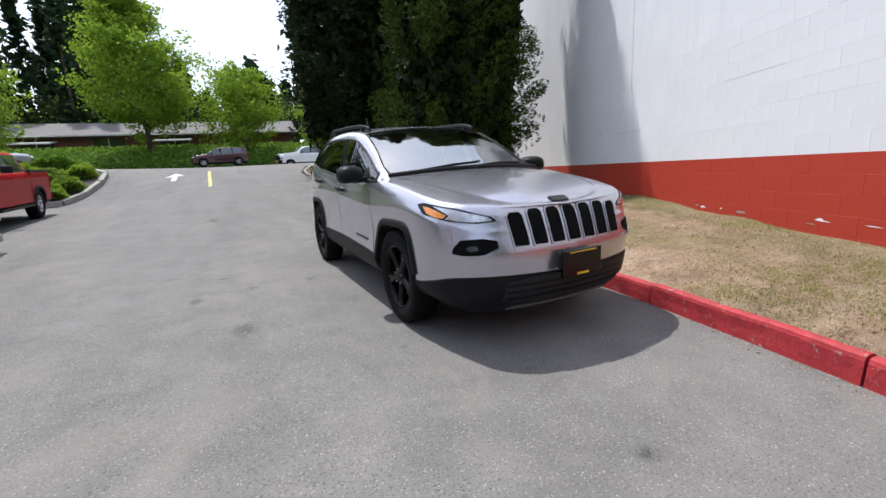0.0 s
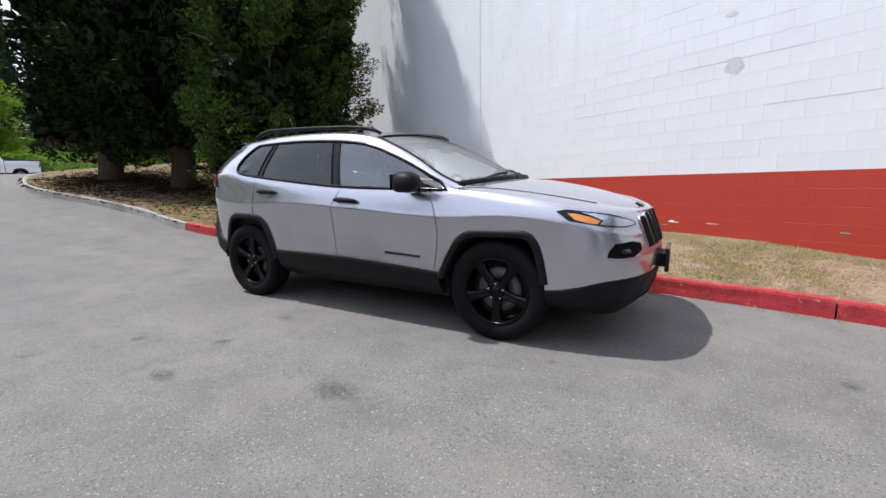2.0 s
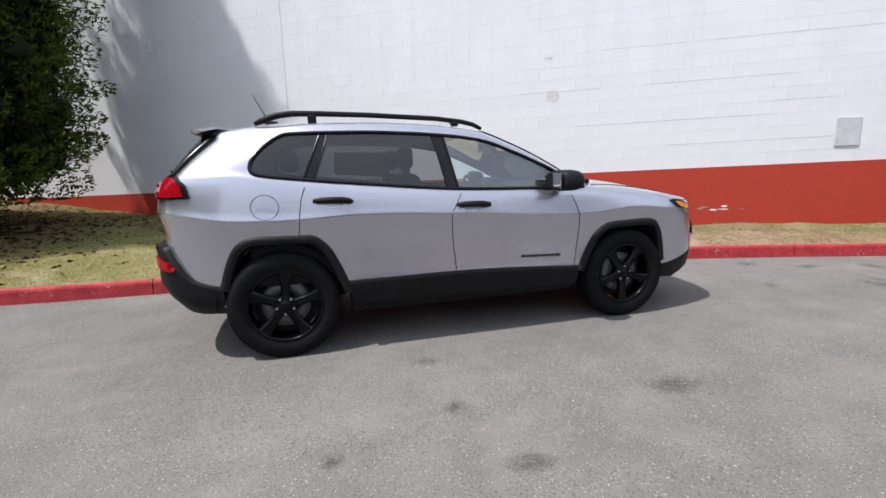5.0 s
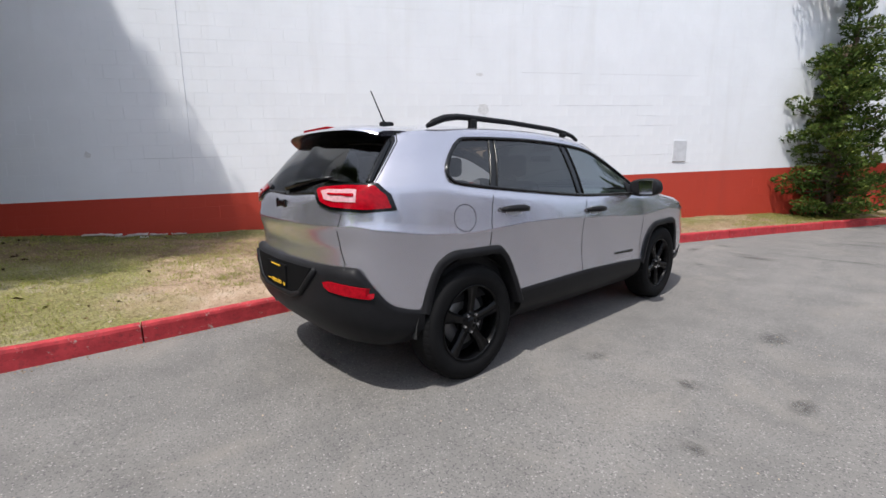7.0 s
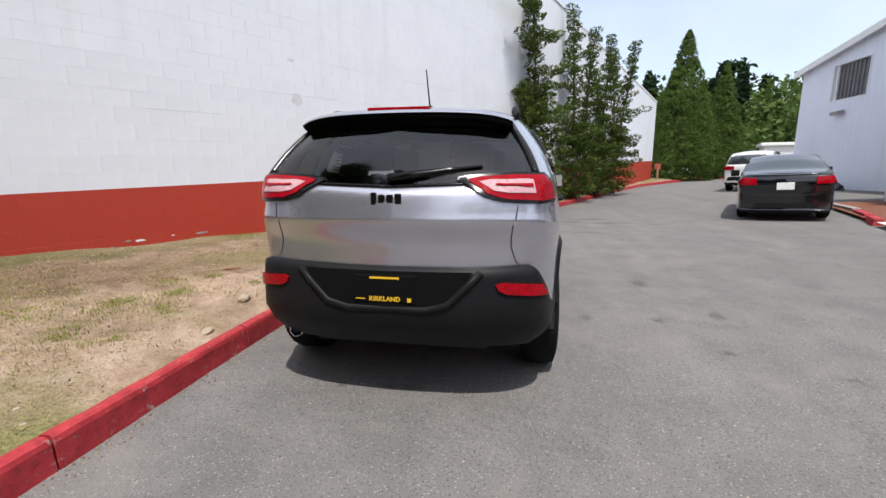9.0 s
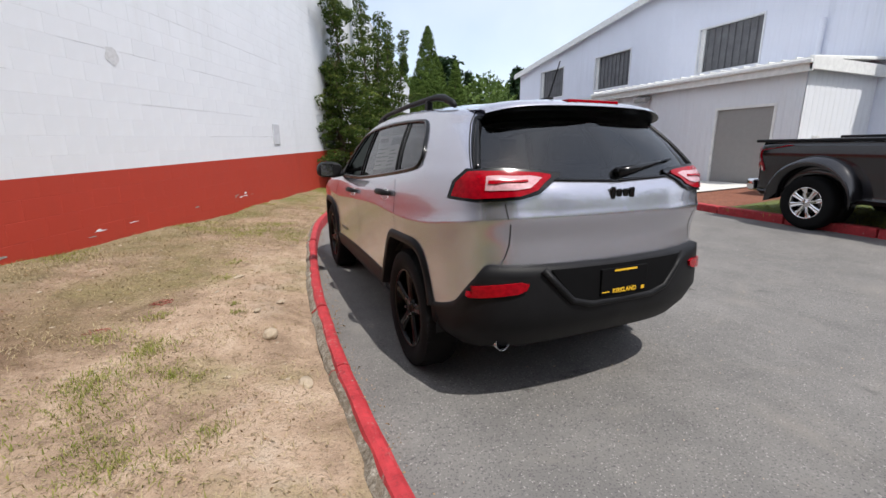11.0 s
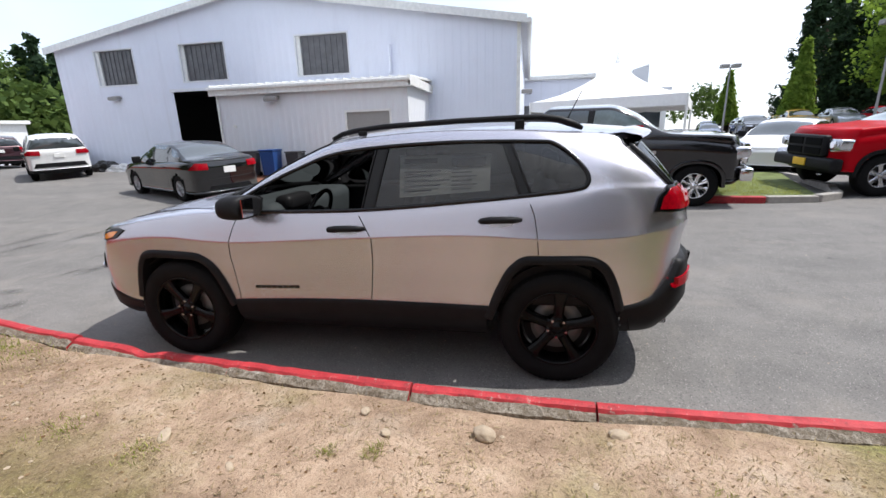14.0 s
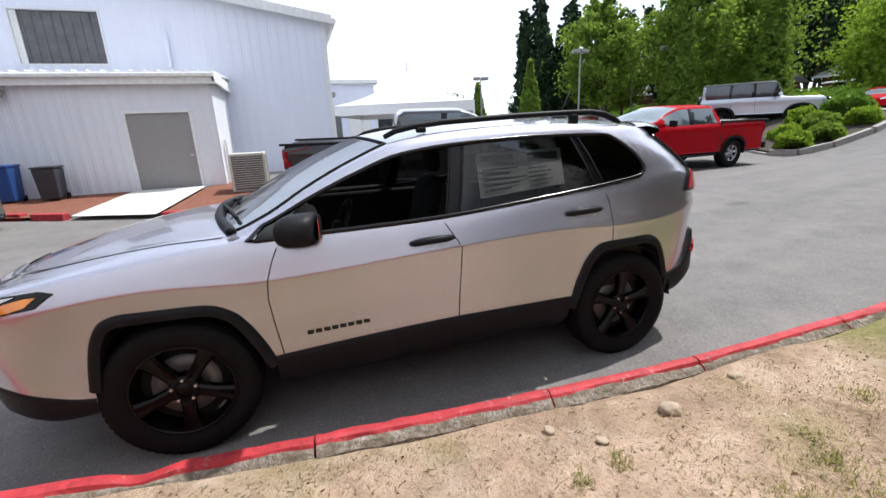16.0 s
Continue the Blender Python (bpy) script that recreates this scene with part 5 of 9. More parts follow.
        V, F = tube(net_line([(6.64, j, 0.001) for j in range(nE, nG + 3)]), 0.0035, 4)
        o = mesh_obj("tailgate_gap", V, F, M_GAP, root)
        if sx < 0:
            o.data.transform(Matrix.Diagonal((-1, 1, 1, 1)))
    bv = (0, -1)                                              # a runs along +x
    sh.patch("plate_recess", [(-0.43, 0.785), (-0.31, 0.63), (-0.22, 0.605), (0.22, 0.605), (0.31, 0.63), (0.43, 0.785)], bv, M_MESH, root, "black number plate recess", off=0.002, thick=0.004)
    lip = []
    for x, z in ((-0.47, 0.785), (-0.40, 0.71), (-0.31, 0.62), (-0.2, 0.592), (0.2, 0.592), (0.31, 0.62), (0.40, 0.71), (0.47, 0.785)):
        loc, _ = sh.hit((x, 5, z), (0, -1, 0))
        lip.append((x, loc.y + 0.002, z))
    V, F = tube(lip, 0.019, 8)
    mesh_obj("recess_lip", V, F, M_BLACKPL, root, smooth=True)
    py = max(sh.hit((x, 5, z), (0, -1, 0))[0].y for x in (-0.15, 0, 0.15) for z in (0.63, 0.70, 0.76)) + 0.001
    pl = part("number_plate", box_bm(-0.155, py - 0.012, 0.628, 0.155, py + 0.006, 0.765, 0.004), M_MESH, root, "black dealer plate in the bumper recess")
    writing(pl, "KIRKLAND", 0.033, pose(0, py + 0.0075, 0.645, 90, 0, 180), M_YELLOW, "plate_print", 0.0008, bold=0.0008)
    for x0, x1, z0, z1 in ((-0.075, 0.075, 0.748, 0.758), (0.10, 0.150, 0.642, 0.647), (-0.135, -0.115, 0.634, 0.654)):
        part("plate_print", box_bm(x0, py + 0.005, z0, x1, py + 0.008, z1), M_YELLOW, pl)
    loc, _ = sh.hit((0, 5, 1.135), (0, -1, 0))
    for k, (x, w, h) in enumerate(((0.064, 0.015, 0.062), (0.024, 0.0175, 0.040), (-0.018, 0.0175, 0.040), (-0.060, 0.0175, 0.052))):
        part("tailgate_emblem", box_bm(x - w, loc.y - 0.006, 1.135 - h / 2, x + w, loc.y + 0.008, 1.135 + h / 2, 0.006), M_GLOSSBLACK, root, "black tailgate emblem")
    # spoiler: a lip over the tailgate window
    V, F = [], []
    xs = np.linspace(-0.60, 0.60, 41)
    for x in xs:
        t = abs(x) / 0.60
        yb = 1.80 - 0.15 * t ** 3
        zt = 1.602 - 0.012 * t ** 2 - 0.03 * t ** 6
        tip = 1.955 - 0.07 * t ** 2 - 0.06 * t ** 6
        V += [(x, yb - 0.03, zt - 0.004), (x, yb + 0.06, zt + 0.004), (x, tip - 0.012, zt - 0.018), (x, tip, zt - 0.032), (x, tip - 0.02, zt - 0.05), (x, yb + 0.02, zt - 0.085), (x, yb - 0.03, zt - 0.10)]
    m = 7
    for i in range(len(xs) - 1):
        for k in range(m - 1):
            F.append((i * m + k, (i + 1) * m + k, (i + 1) * m + k + 1, i * m + k + 1))
    sp = mesh_obj("spoiler", V, F, M_SILVER, root, "silver roof spoiler with a black underside", smooth=True)
    sp.data.materials.append(M_GLOSSBLACK)
    for p in sp.data.polygons:
        if p.index % (m - 1) >= 3:
            p.material_index = 1
    sp.data.set_sharp_from_angle(angle=radians(50))
    part("brake_light", box_bm(-0.17, 1.85, 1.586, 0.17, 1.925, 1.603, 0.004), M_REDLENS, root, "red high-level brake light")
    # wiper
    V, F = tube([(0.0, 2.125, 1.232), (-0.14, 2.115, 1.252), (-0.30, 2.085, 1.275), (-0.46, 2.05, 1.292)], [0.026, 0.019, 0.012, 0.007], 8)
    mesh_obj("rear_wiper", V, F, M_GLOSSBLACK, root, "black rear wiper", smooth=True)
    for x0, x1, sg in ((-0.02, 0.60, 1), (-0.55, 0.10, 1)):
        pts = []
        for t in np.linspace(0, 1, 14):
            x = x0 + (x1 - x0) * t
            loc, nor = sh.hit((x, -1.16 + 0.09 * t + 0.10 * abs(x), 4), (0, 0, -1))
            pts.append((loc.x, loc.y, loc.z + 0.022))
        V, F = tube(pts, 0.012, 6)
        mesh_obj("wiper", V, F, M_BLACKPL, root, "black windscreen wiper", smooth=True)
    # antenna
    V, F = tube([(-0.07, 1.41, 1.645), (-0.07, 1.44, 1.685), (-0.07, 1.53, 1.87)], [0.014, 0.005, 0.0035], 6)
    mesh_obj("antenna", V, F, M_BLACKPL, root, "short black whip aerial", smooth=True)
    part("antenna_base", box_bm(-0.095, 1.36, 1.62, -0.045, 1.46, 1.672, 0.012), M_BLACKPL, root)
    # roof rails
    for sx in (1, -1):
        top = [(-0.17, 1.570), (-0.10, 1.602), (0.0, 1.622), (0.2, 1.642), (0.7, 1.661), (1.05, 1.667), (1.22, 1.666), (1.33, 1.650), (1.42, 1.618), (1.47, 1.593)]
        V, F = tube([(sx * (0.615 - 0.015 * abs(y - 0.6)), y, z) for y, z in top], [0.014, 0.017, 0.018, 0.018, 0.018, 0.019, 0.021, 0.023, 0.022, 0.013], 8)
        mesh_obj("roof_rail", V, F, M_BLACKPL, root, "black raised roof rail", smooth=True)
        for y0, y1, zt in ((1.06, 1.12, 1.66), (0.02, 0.08, 1.62)):
            part("rail_foot", box_bm(sx * 0.615 - 0.02, y0, 1.585, sx * 0.615 + 0.02, y1, zt, 0.012), M_BLACKPL, root)
    # mirrors
    for sx in (1, -1):
        bm = bmesh.new()
        bmesh.ops.create_uvsphere(bm, u_segments=20, v_segments=12, radius=1)
        for v in bm.verts:
            x, y, z = v.co
            p = 2.7
            k = (abs(x) ** p + abs(y) ** p + abs(z) ** p) ** (-1 / p)
            x, y, z = x * k, y * k, z * k
            if y > 0.55:
                y = 0.55
            v.co = (sx * (1.0 + 0.115 * x - 0.01 * z), -0.675 + 0.125 * y - 0.03 * x, 1.165 + 0.076 * z * (1 + 0.1 * x))
        mir = part("door_mirror", bm, M_BLACKPL, root, "black door mirror", smooth=True)
        part("mirror_glass", box_bm(sx * 1.0 - 0.088, -0.604, 1.108, sx * 1.0 + 0.088, -0.600, 1.222, 0.0), M_CHROME, mir, "mirror glass")
        V, F = tube([(sx * 0.85, -0.70, 1.12), (sx * 0.91, -0.68, 1.105), (sx * 0.97, -0.665, 1.10)], [0.026, 0.018, 0.02], 8)
        mesh_obj("mirror_arm", V, F, M_BLACKPL, mir, smooth=True)
        tri = [(0.80, 1.105), (0.62, 1.115), (0.62, 1.20), (0.66, 1.215)]
        sh.patch("mirror_corner", [(a, z) for a, z in tri][::-1], side_view, M_BLACKPL, root, off=0.004, thick=0.006, side=sx)
    # exhaust tip and tow cover
    V, F = lathe([(0.030, -0.08), (0.034, 0.06), (0.040, 0.065), (0.036, 0.0), (0.025, -0.02), (0.001, -0.02)], 20, "Z")
    ex = mesh_obj("exhaust_tip", V, F, M_CHROMEDARK, root, "dull chrome exhaust tip", smooth=True)
    ex.matrix_local = pose(0.60, 1.985, 0.365, -82, 0, 0)
    # inside
    part("cabin_floor", box_bm(-0.72, -1.0, 0.42, 0.72, 1.75, 0.46, 0.02), M_DARK, root)
    part("dashboard", box_bm(-0.72, -1.02, 0.75, 0.72, -0.62, 1.13, 0.09, 4), M_DASH, root, "grey dashboard", smooth=True)
    part("dash_top", box_bm(-0.66, -1.12, 1.06, 0.66, -0.75, 1.125, 0.03, 3), M_DASH, root, smooth=True)
    part("instrument_binnacle", box_bm(0.20, -0.72, 1.05, 0.56, -0.58, 1.175, 0.045, 3), M_BLACKPL, root, smooth=True)
    V, F = tube([(0.38 + 0.185 * math.cos(a), -0.45 + 0.07 * math.sin(a), 1.02 + 0.172 * math.sin(a)) for a in np.linspace(0, 2 * math.pi, 33)[:-1]], 0.017, 8, closed=True)
    sw = mesh_obj("steering_wheel", V, F, M_BLACKPL, root, "black steering wheel", smooth=True)
    part("wheel_boss", box_bm(0.30, -0.50, 0.96, 0.46, -0.43, 1.07, 0.03, 3), M_BLACKPL, sw, smooth=True)
    V, F = tube([(0.20, -0.455, 1.025), (0.38, -0.47, 1.02), (0.56, -0.455, 1.025)], 0.016, 6)
    mesh_obj("wheel_spoke", V, F, M_ALLOY, sw, smooth=True)
    part("centre_console", box_bm(-0.14, -0.75, 0.5, 0.14, 0.35, 0.80, 0.05, 3), M_BLACKPL, root, smooth=True)
    for x, y, w in ((0.38, 0.05, 0.26), (-0.38, 0.05, 0.26), (0.34, 0.95, 0.33), (-0.34, 0.95, 0.33)):
        seat = part("seat", box_bm(x - w, y - 0.32, 0.55, x + w, y + 0.2, 0.74, 0.07, 3), M_SEAT, root, "dark cloth seat", smooth=True)
        b = box_bm(x - w, y + 0.12, 0.66, x + w, y + 0.28, 1.24, 0.07, 3)
        for v in b.verts:
            v.co.y += (v.co.z - 0.66) * 0.26
            v.co.x = x + (v.co.x - x) * (1 - 0.22 * max(0, v.co.z - 0.8))
        part("seat_back", b, M_SEAT, seat, smooth=True)
        b = box_bm(x - 0.13, y + 0.30, 1.27, x + 0.13, y + 0.40, 1.45, 0.045, 3)
        part("headrest", b, M_SEAT, seat, smooth=True)
    for sx in (1, -1):
        part("door_card", box_bm(sx * 0.80 - 0.02, -1.02, 0.5, sx * 0.80 + 0.02, 1.55, 1.105, 0.02), M_BLACKPL, root, "dark inner door panel")
    part("inner_mirror", box_bm(-0.12, -0.50, 1.405, 0.12, -0.47, 1.47, 0.015, 3), M_BLACKPL, root, smooth=True)
    part("headliner", box_bm(-0.58, 0.1, 1.555, 0.58, 1.6, 1.568, 0.0), M_HEADLINER, root, "pale headliner")
    # price sheet inside the left rear window
    def sheet(u, w, o=0.0):
        """A place on the sheet: u along the car, w up."""
        lo, hi = Vector((0.803, 0.34, 1.195)).lerp(Vector((0.792, 0.92, 1.238)), u), Vector((0.735, 0.34, 1.455)).lerp(Vector((0.726, 0.92, 1.455)), u)
        return lo.lerp(hi, w) + Vector((o, 0, 0.3 * o))
    def strip(name, u0, u1, w0, w1, o, mt, parent, label=""):
        b = bmesh.new()
        b.faces.new([b.verts.new(sheet(u, w, o)) for u, w in ((u0, w0), (u1, w0), (u1, w1), (u0, w1))])
        return part(name, b, mt, parent, label)
    ps = strip("price_sheet", 0, 1, 0, 1, 0.0, M_PAPER, root, "pale printed sheet inside the window")
    ink = plain("grey_print", (0.16, 0.16, 0.17), 0.7)
    strip("print_bar", 0.05, 0.42, 0.80, 0.92, 0.002, ink, ps)
    strip("print_bar", 0.58, 0.95, 0.70, 0.92, 0.002, ink, ps)
    for k in range(5):
        strip("print_bar", 0.05, 0.36 + 0.10 * (k % 3), 0.10 + 0.12 * k, 0.14 + 0.12 * k, 0.002, ink, ps)
        strip("print_bar", 0.58, 0.80 + 0.06 * (k % 2), 0.08 + 0.11 * k, 0.115 + 0.11 * k, 0.002, ink, ps)
    return root, sh


suv()

# ---------------------------------------------------------------- the metal shed and its lean-to
SHED_X, SHED_Y0, SHED_Y1, SHED_BACK = -13.6, -19.65, 0.77, -31.0
SHED_RIDGE, Z_L, Z_R, Z_T = -9.9, 5.72, 5.52, 7.30


def shed_roof(y):
    return float(np.interp(y, (SHED_Y0, SHED_RIDGE, SHED_Y1), (Z_L, Z_T, Z_R)))


def ribbed(name, parent, y0, y1, base, top, place, material, holes=(), pitch=0.30, depth=0.008):
    """Upright ribbed sheet from y0 to y1, with openings (a0, a1, z0, z1)."""
    V, F = [], []
    cuts = {y0, y1}
    for h in holes:
        cuts |= {h[0], h[1]}
    k = y0
    prof = []
    while k < y1:
        for d, o in ((0.0, 0.0), (0.40, 0.0), (0.5, depth), (0.86, depth), (1.0, 0.0)):
            prof.append((k + d * pitch, o))
        k += pitch
    ys = sorted({round(min(p, y1), 4) for p, _ in prof} | {round(c, 4) for c in cuts})
    off = lambda y: float(np.interp(y, [p for p, _ in prof], [o for _, o in prof]))
    for a, b in zip(ys, ys[1:]):
        if b - a < 1e-4:
            continue
        mid = (a + b) / 2
        segs = []
        z = base(mid)
        for h in sorted([h for h in holes if h[0] < mid < h[1]], key=lambda h: h[2]):
            if h[2] > z:
                segs.append((z, h[2], z, h[2]))
            z = h[3]
        segs.append((z, top(a), z, top(b)))
        for z0, za, z1, zb in segs:
            n = len(V)
            V += [place(a, z0, off(a)), place(b, z1, off(b)), place(b, zb, off(b)), place(a, za, off(a))]
            F.append((n, n + 1, n + 2, n + 3))
    ob = mesh_obj(name, V, F, material, parent)
    bm = bmesh.new()
    bm.from_mesh(ob.data)
    bmesh.ops.remove_doubles(bm, verts=bm.verts, dist=1e-4)
    bm.to_mesh(ob.data)
    bm.free()
    return ob


def wall_lamp(x, y, z, group=""):
    t = thing("wall_lamp", pose(x, y, z), "small dark floodlight on a bracket fixed to the metal wall", "lamp", "wall lamps")
    b = box_bm(0.02, -0.24, -0.08, 0.30, 0.24, 0.06, 0.04, 2)
    for v in b.verts:
        if v.co.x > 0.2:
            v.co.z -= 0.05
    part("housing", b, M_DOORGREY, t)
    part("lens", box_bm(0.10, -0.20, -0.145, 0.27, 0.20, -0.075, 0.01), M_LAMPSIL, t, "pale lamp glass")
    part("bracket", box_bm(-0.01, -0.06, -0.06, 0.05, 0.06, 0.06, 0.01), M_DOORGREY, t)


def shed():
    root = thing("metal_shed", Matrix(), "large pale blue-white ribbed metal shed with a low gable", "building")
    px = lambda y, z, o: (SHED_X + o, y, z)
    wins = [(-17.54, -15.59, 4.13, 5.54), (-13.26, -11.17, 4.11, 5.54), (-7.97, -5.80, 4.07, 5.53)]
    door = (-13.89, -9.75, 0.1, 3.70)
    g = lambda y: float(road_z(SHED_X, y)) - 0.15
    ribbed("front_wall", root, SHED_Y0, SHED_Y1, g, shed_roof, px, M_SIDING, wins + [door])
    # side walls and roof
    py = lambda x, z, o: (x, SHED_Y1 + o, z)
    ribbed("side_wall", root, SHED_BACK, SHED_X, lambda x: 0.3, lambda x: Z_R, py, M_SIDING)
    pn = lambda x, z, o: (x, SHED_Y0 - o, z)
    ribbed("side_wall", root, SHED_BACK, SHED_X, lambda x: 0.3, lambda x: Z_L, pn, M_SIDING)
    mesh_obj("back_wall", [(SHED_BACK, SHED_Y0, 0), (SHED_BACK, SHED_Y1, 0), (SHED_BACK, SHED_Y1, Z_R), (SHED_BACK, SHED_RIDGE, Z_T), (SHED_BACK, SHED_Y0, Z_L)], [(0, 1, 2, 3, 4)], M_SIDING, root)
    for ya, yb in ((SHED_Y0 - 0.25, SHED_RIDGE), (SHED_RIDGE, SHED_Y1 + 0.25)):
        za, zb = (Z_L - 0.03, Z_T + 0.02) if yb == SHED_RIDGE else (Z_T + 0.02, Z_R - 0.03)
        V = [(x, y, z + d) for x in (SHED_X + 0.25, SHED_BACK) for y, z in ((ya, za), (yb, zb)) for d in (0.0, 0.10)]
        mesh_obj("roof_slope", V, [(0, 2, 3, 1), (4, 5, 7, 6), (1, 3, 7, 5), (0, 4, 6, 2), (0, 1, 5, 4), (2, 6, 7, 3)], M_SIDING_A, root, "white metal roof")
    # barge boards and corner flashing
    for ya, za, yb, zb in ((SHED_Y0 - 0.25, Z_L - 0.05, SHED_RIDGE, Z_T), (SHED_RIDGE, Z_T, SHED_Y1 + 0.25, Z_R - 0.05)):
        V = [(SHED_X + o, y, z + d) for o in (0.255, 0.285) for y, z in ((ya, za), (yb, zb)) for d in (-0.16, 0.115)]
        mesh_obj("barge_board", V, [(0, 2, 3, 1), (4, 5, 7, 6), (1, 3, 7, 5), (0, 4, 6, 2), (0, 1, 5, 4), (2, 6, 7, 3)], M_TRIMW, root, "white barge board")
    part("corner_flashing", box_bm(SHED_X - 0.1, SHED_Y1 - 0.1, 0.2, SHED_X + 0.03, SHED_Y1 + 0.03, Z_R - 0.05, 0.01), M_TRIMW, root)
    # gutter on the sunny side
    V, F = tube([(SHED_X + 0.2, SHED_Y1 + 0.32, Z_R - 0.1), (SHED_BACK, SHED_Y1 + 0.32, Z_R - 0.1)], 0.09, 8)
    mesh_obj("gutter", V, F, M_TRIMW, root)
    # blind windows of dark ribbed sheet
    for k, (a, b, z0, z1) in enumerate(wins):
        w = part("window", box_bm(SHED_X - 0.16, a, z0, SHED_X - 0.12, b, z1), M_WINGREY, root, "opening filled with dark corrugated sheet")
        n = 8
        for i in range(n):
            y = a + 0.2 + (b - a - 0.25) * i / n
            part("sheet_rib", box_bm(SHED_X - 0.125, y, z0 + 0.02, SHED_X - 0.085, y + 0.055, z1 - 0.02, 0.012, 1), M_WINGREY, w)
        for bx in ((a - 0.05, z0 - 0.06, b + 0.05, z0), (a - 0.05, z1, b + 0.05, z1 + 0.05), (a - 0.05, z0, a, z1), (b, z0, b + 0.05, z1)):
            part("frame", box_bm(SHED_X - 0.14, bx[0], bx[1], SHED_X + 0.03, bx[2], bx[3]), M_SIDING_A, w)
        part("reveal", box_bm(SHED_X - 0.118, a, z0, SHED_X - 0.06, a + 0.16, z1), M_TRIMW, w, "pale reveal")
    # dark inside behind the open doorway
    V = [(x, y, z) for x in (SHED_X - 0.02, SHED_X - 9) for y in (-16.5, -8.5) for z in (0.3, 4.0)]
    mesh_obj("hall_inside", V, [(0, 4, 6, 2), (1, 3, 7, 5), (4, 5, 7, 6), (0, 1, 5, 4), (2, 6, 7, 3)], M_DARK, root)
    for x, z in ((-18.4, 3.85), (-19.9, 3.9), (-16.9, 3.8)):
        V, F = tube([(x, -14.0, z), (x, -10.8, z)], 0.045, 6)
        o = mesh_obj("strip_light", V, F, M_STRIP, root, "lit fluorescent tube")
    part("door_rail", box_bm(SHED_X + 0.02, -14.0, 3.70, SHED_X + 0.10, -9.7, 3.82, 0.01), M_SIDING_A, root)
    part("vent_pipe", cyl_bm(0.07, 0.07, 1.0, 10, Matrix.Translation((SHED_X + 0.12, -4.1, 3.95))), M_SIDING, root)
    wall_lamp(SHED_X, -16.8, 3.62)
    # lamp round the corner
    wall_lamp2 = thing("wall_lamp", pose(-17.4, SHED_Y1, 3.4, 0, 0, 90), "small dark floodlight on a bracket fixed to the metal wall", "lamp", "wall lamps")
    part("housing", box_bm(0.02, -0.2, -0.08, 0.5, 0.2, 0.08, 0.03), M_DOORGREY, wall_lamp2)
    part("lens", box_bm(0.2, -0.18, -0.12, 0.48, 0.18, -0.075, 0.01), M_LAMPSIL, wall_lamp2)


_m, _nt, _b = nodes_of("tube_glow")
set_in(_b, Base_Color=(0.9, 0.9, 0.85, 1), Emission_Color=(1, 0.95, 0.85, 1), Emission_Strength=2.2)
M_STRIP = _m
shed()
AX0, AX1, AY0, AY1 = -10.5, SHED_X, -9.48, -2.66


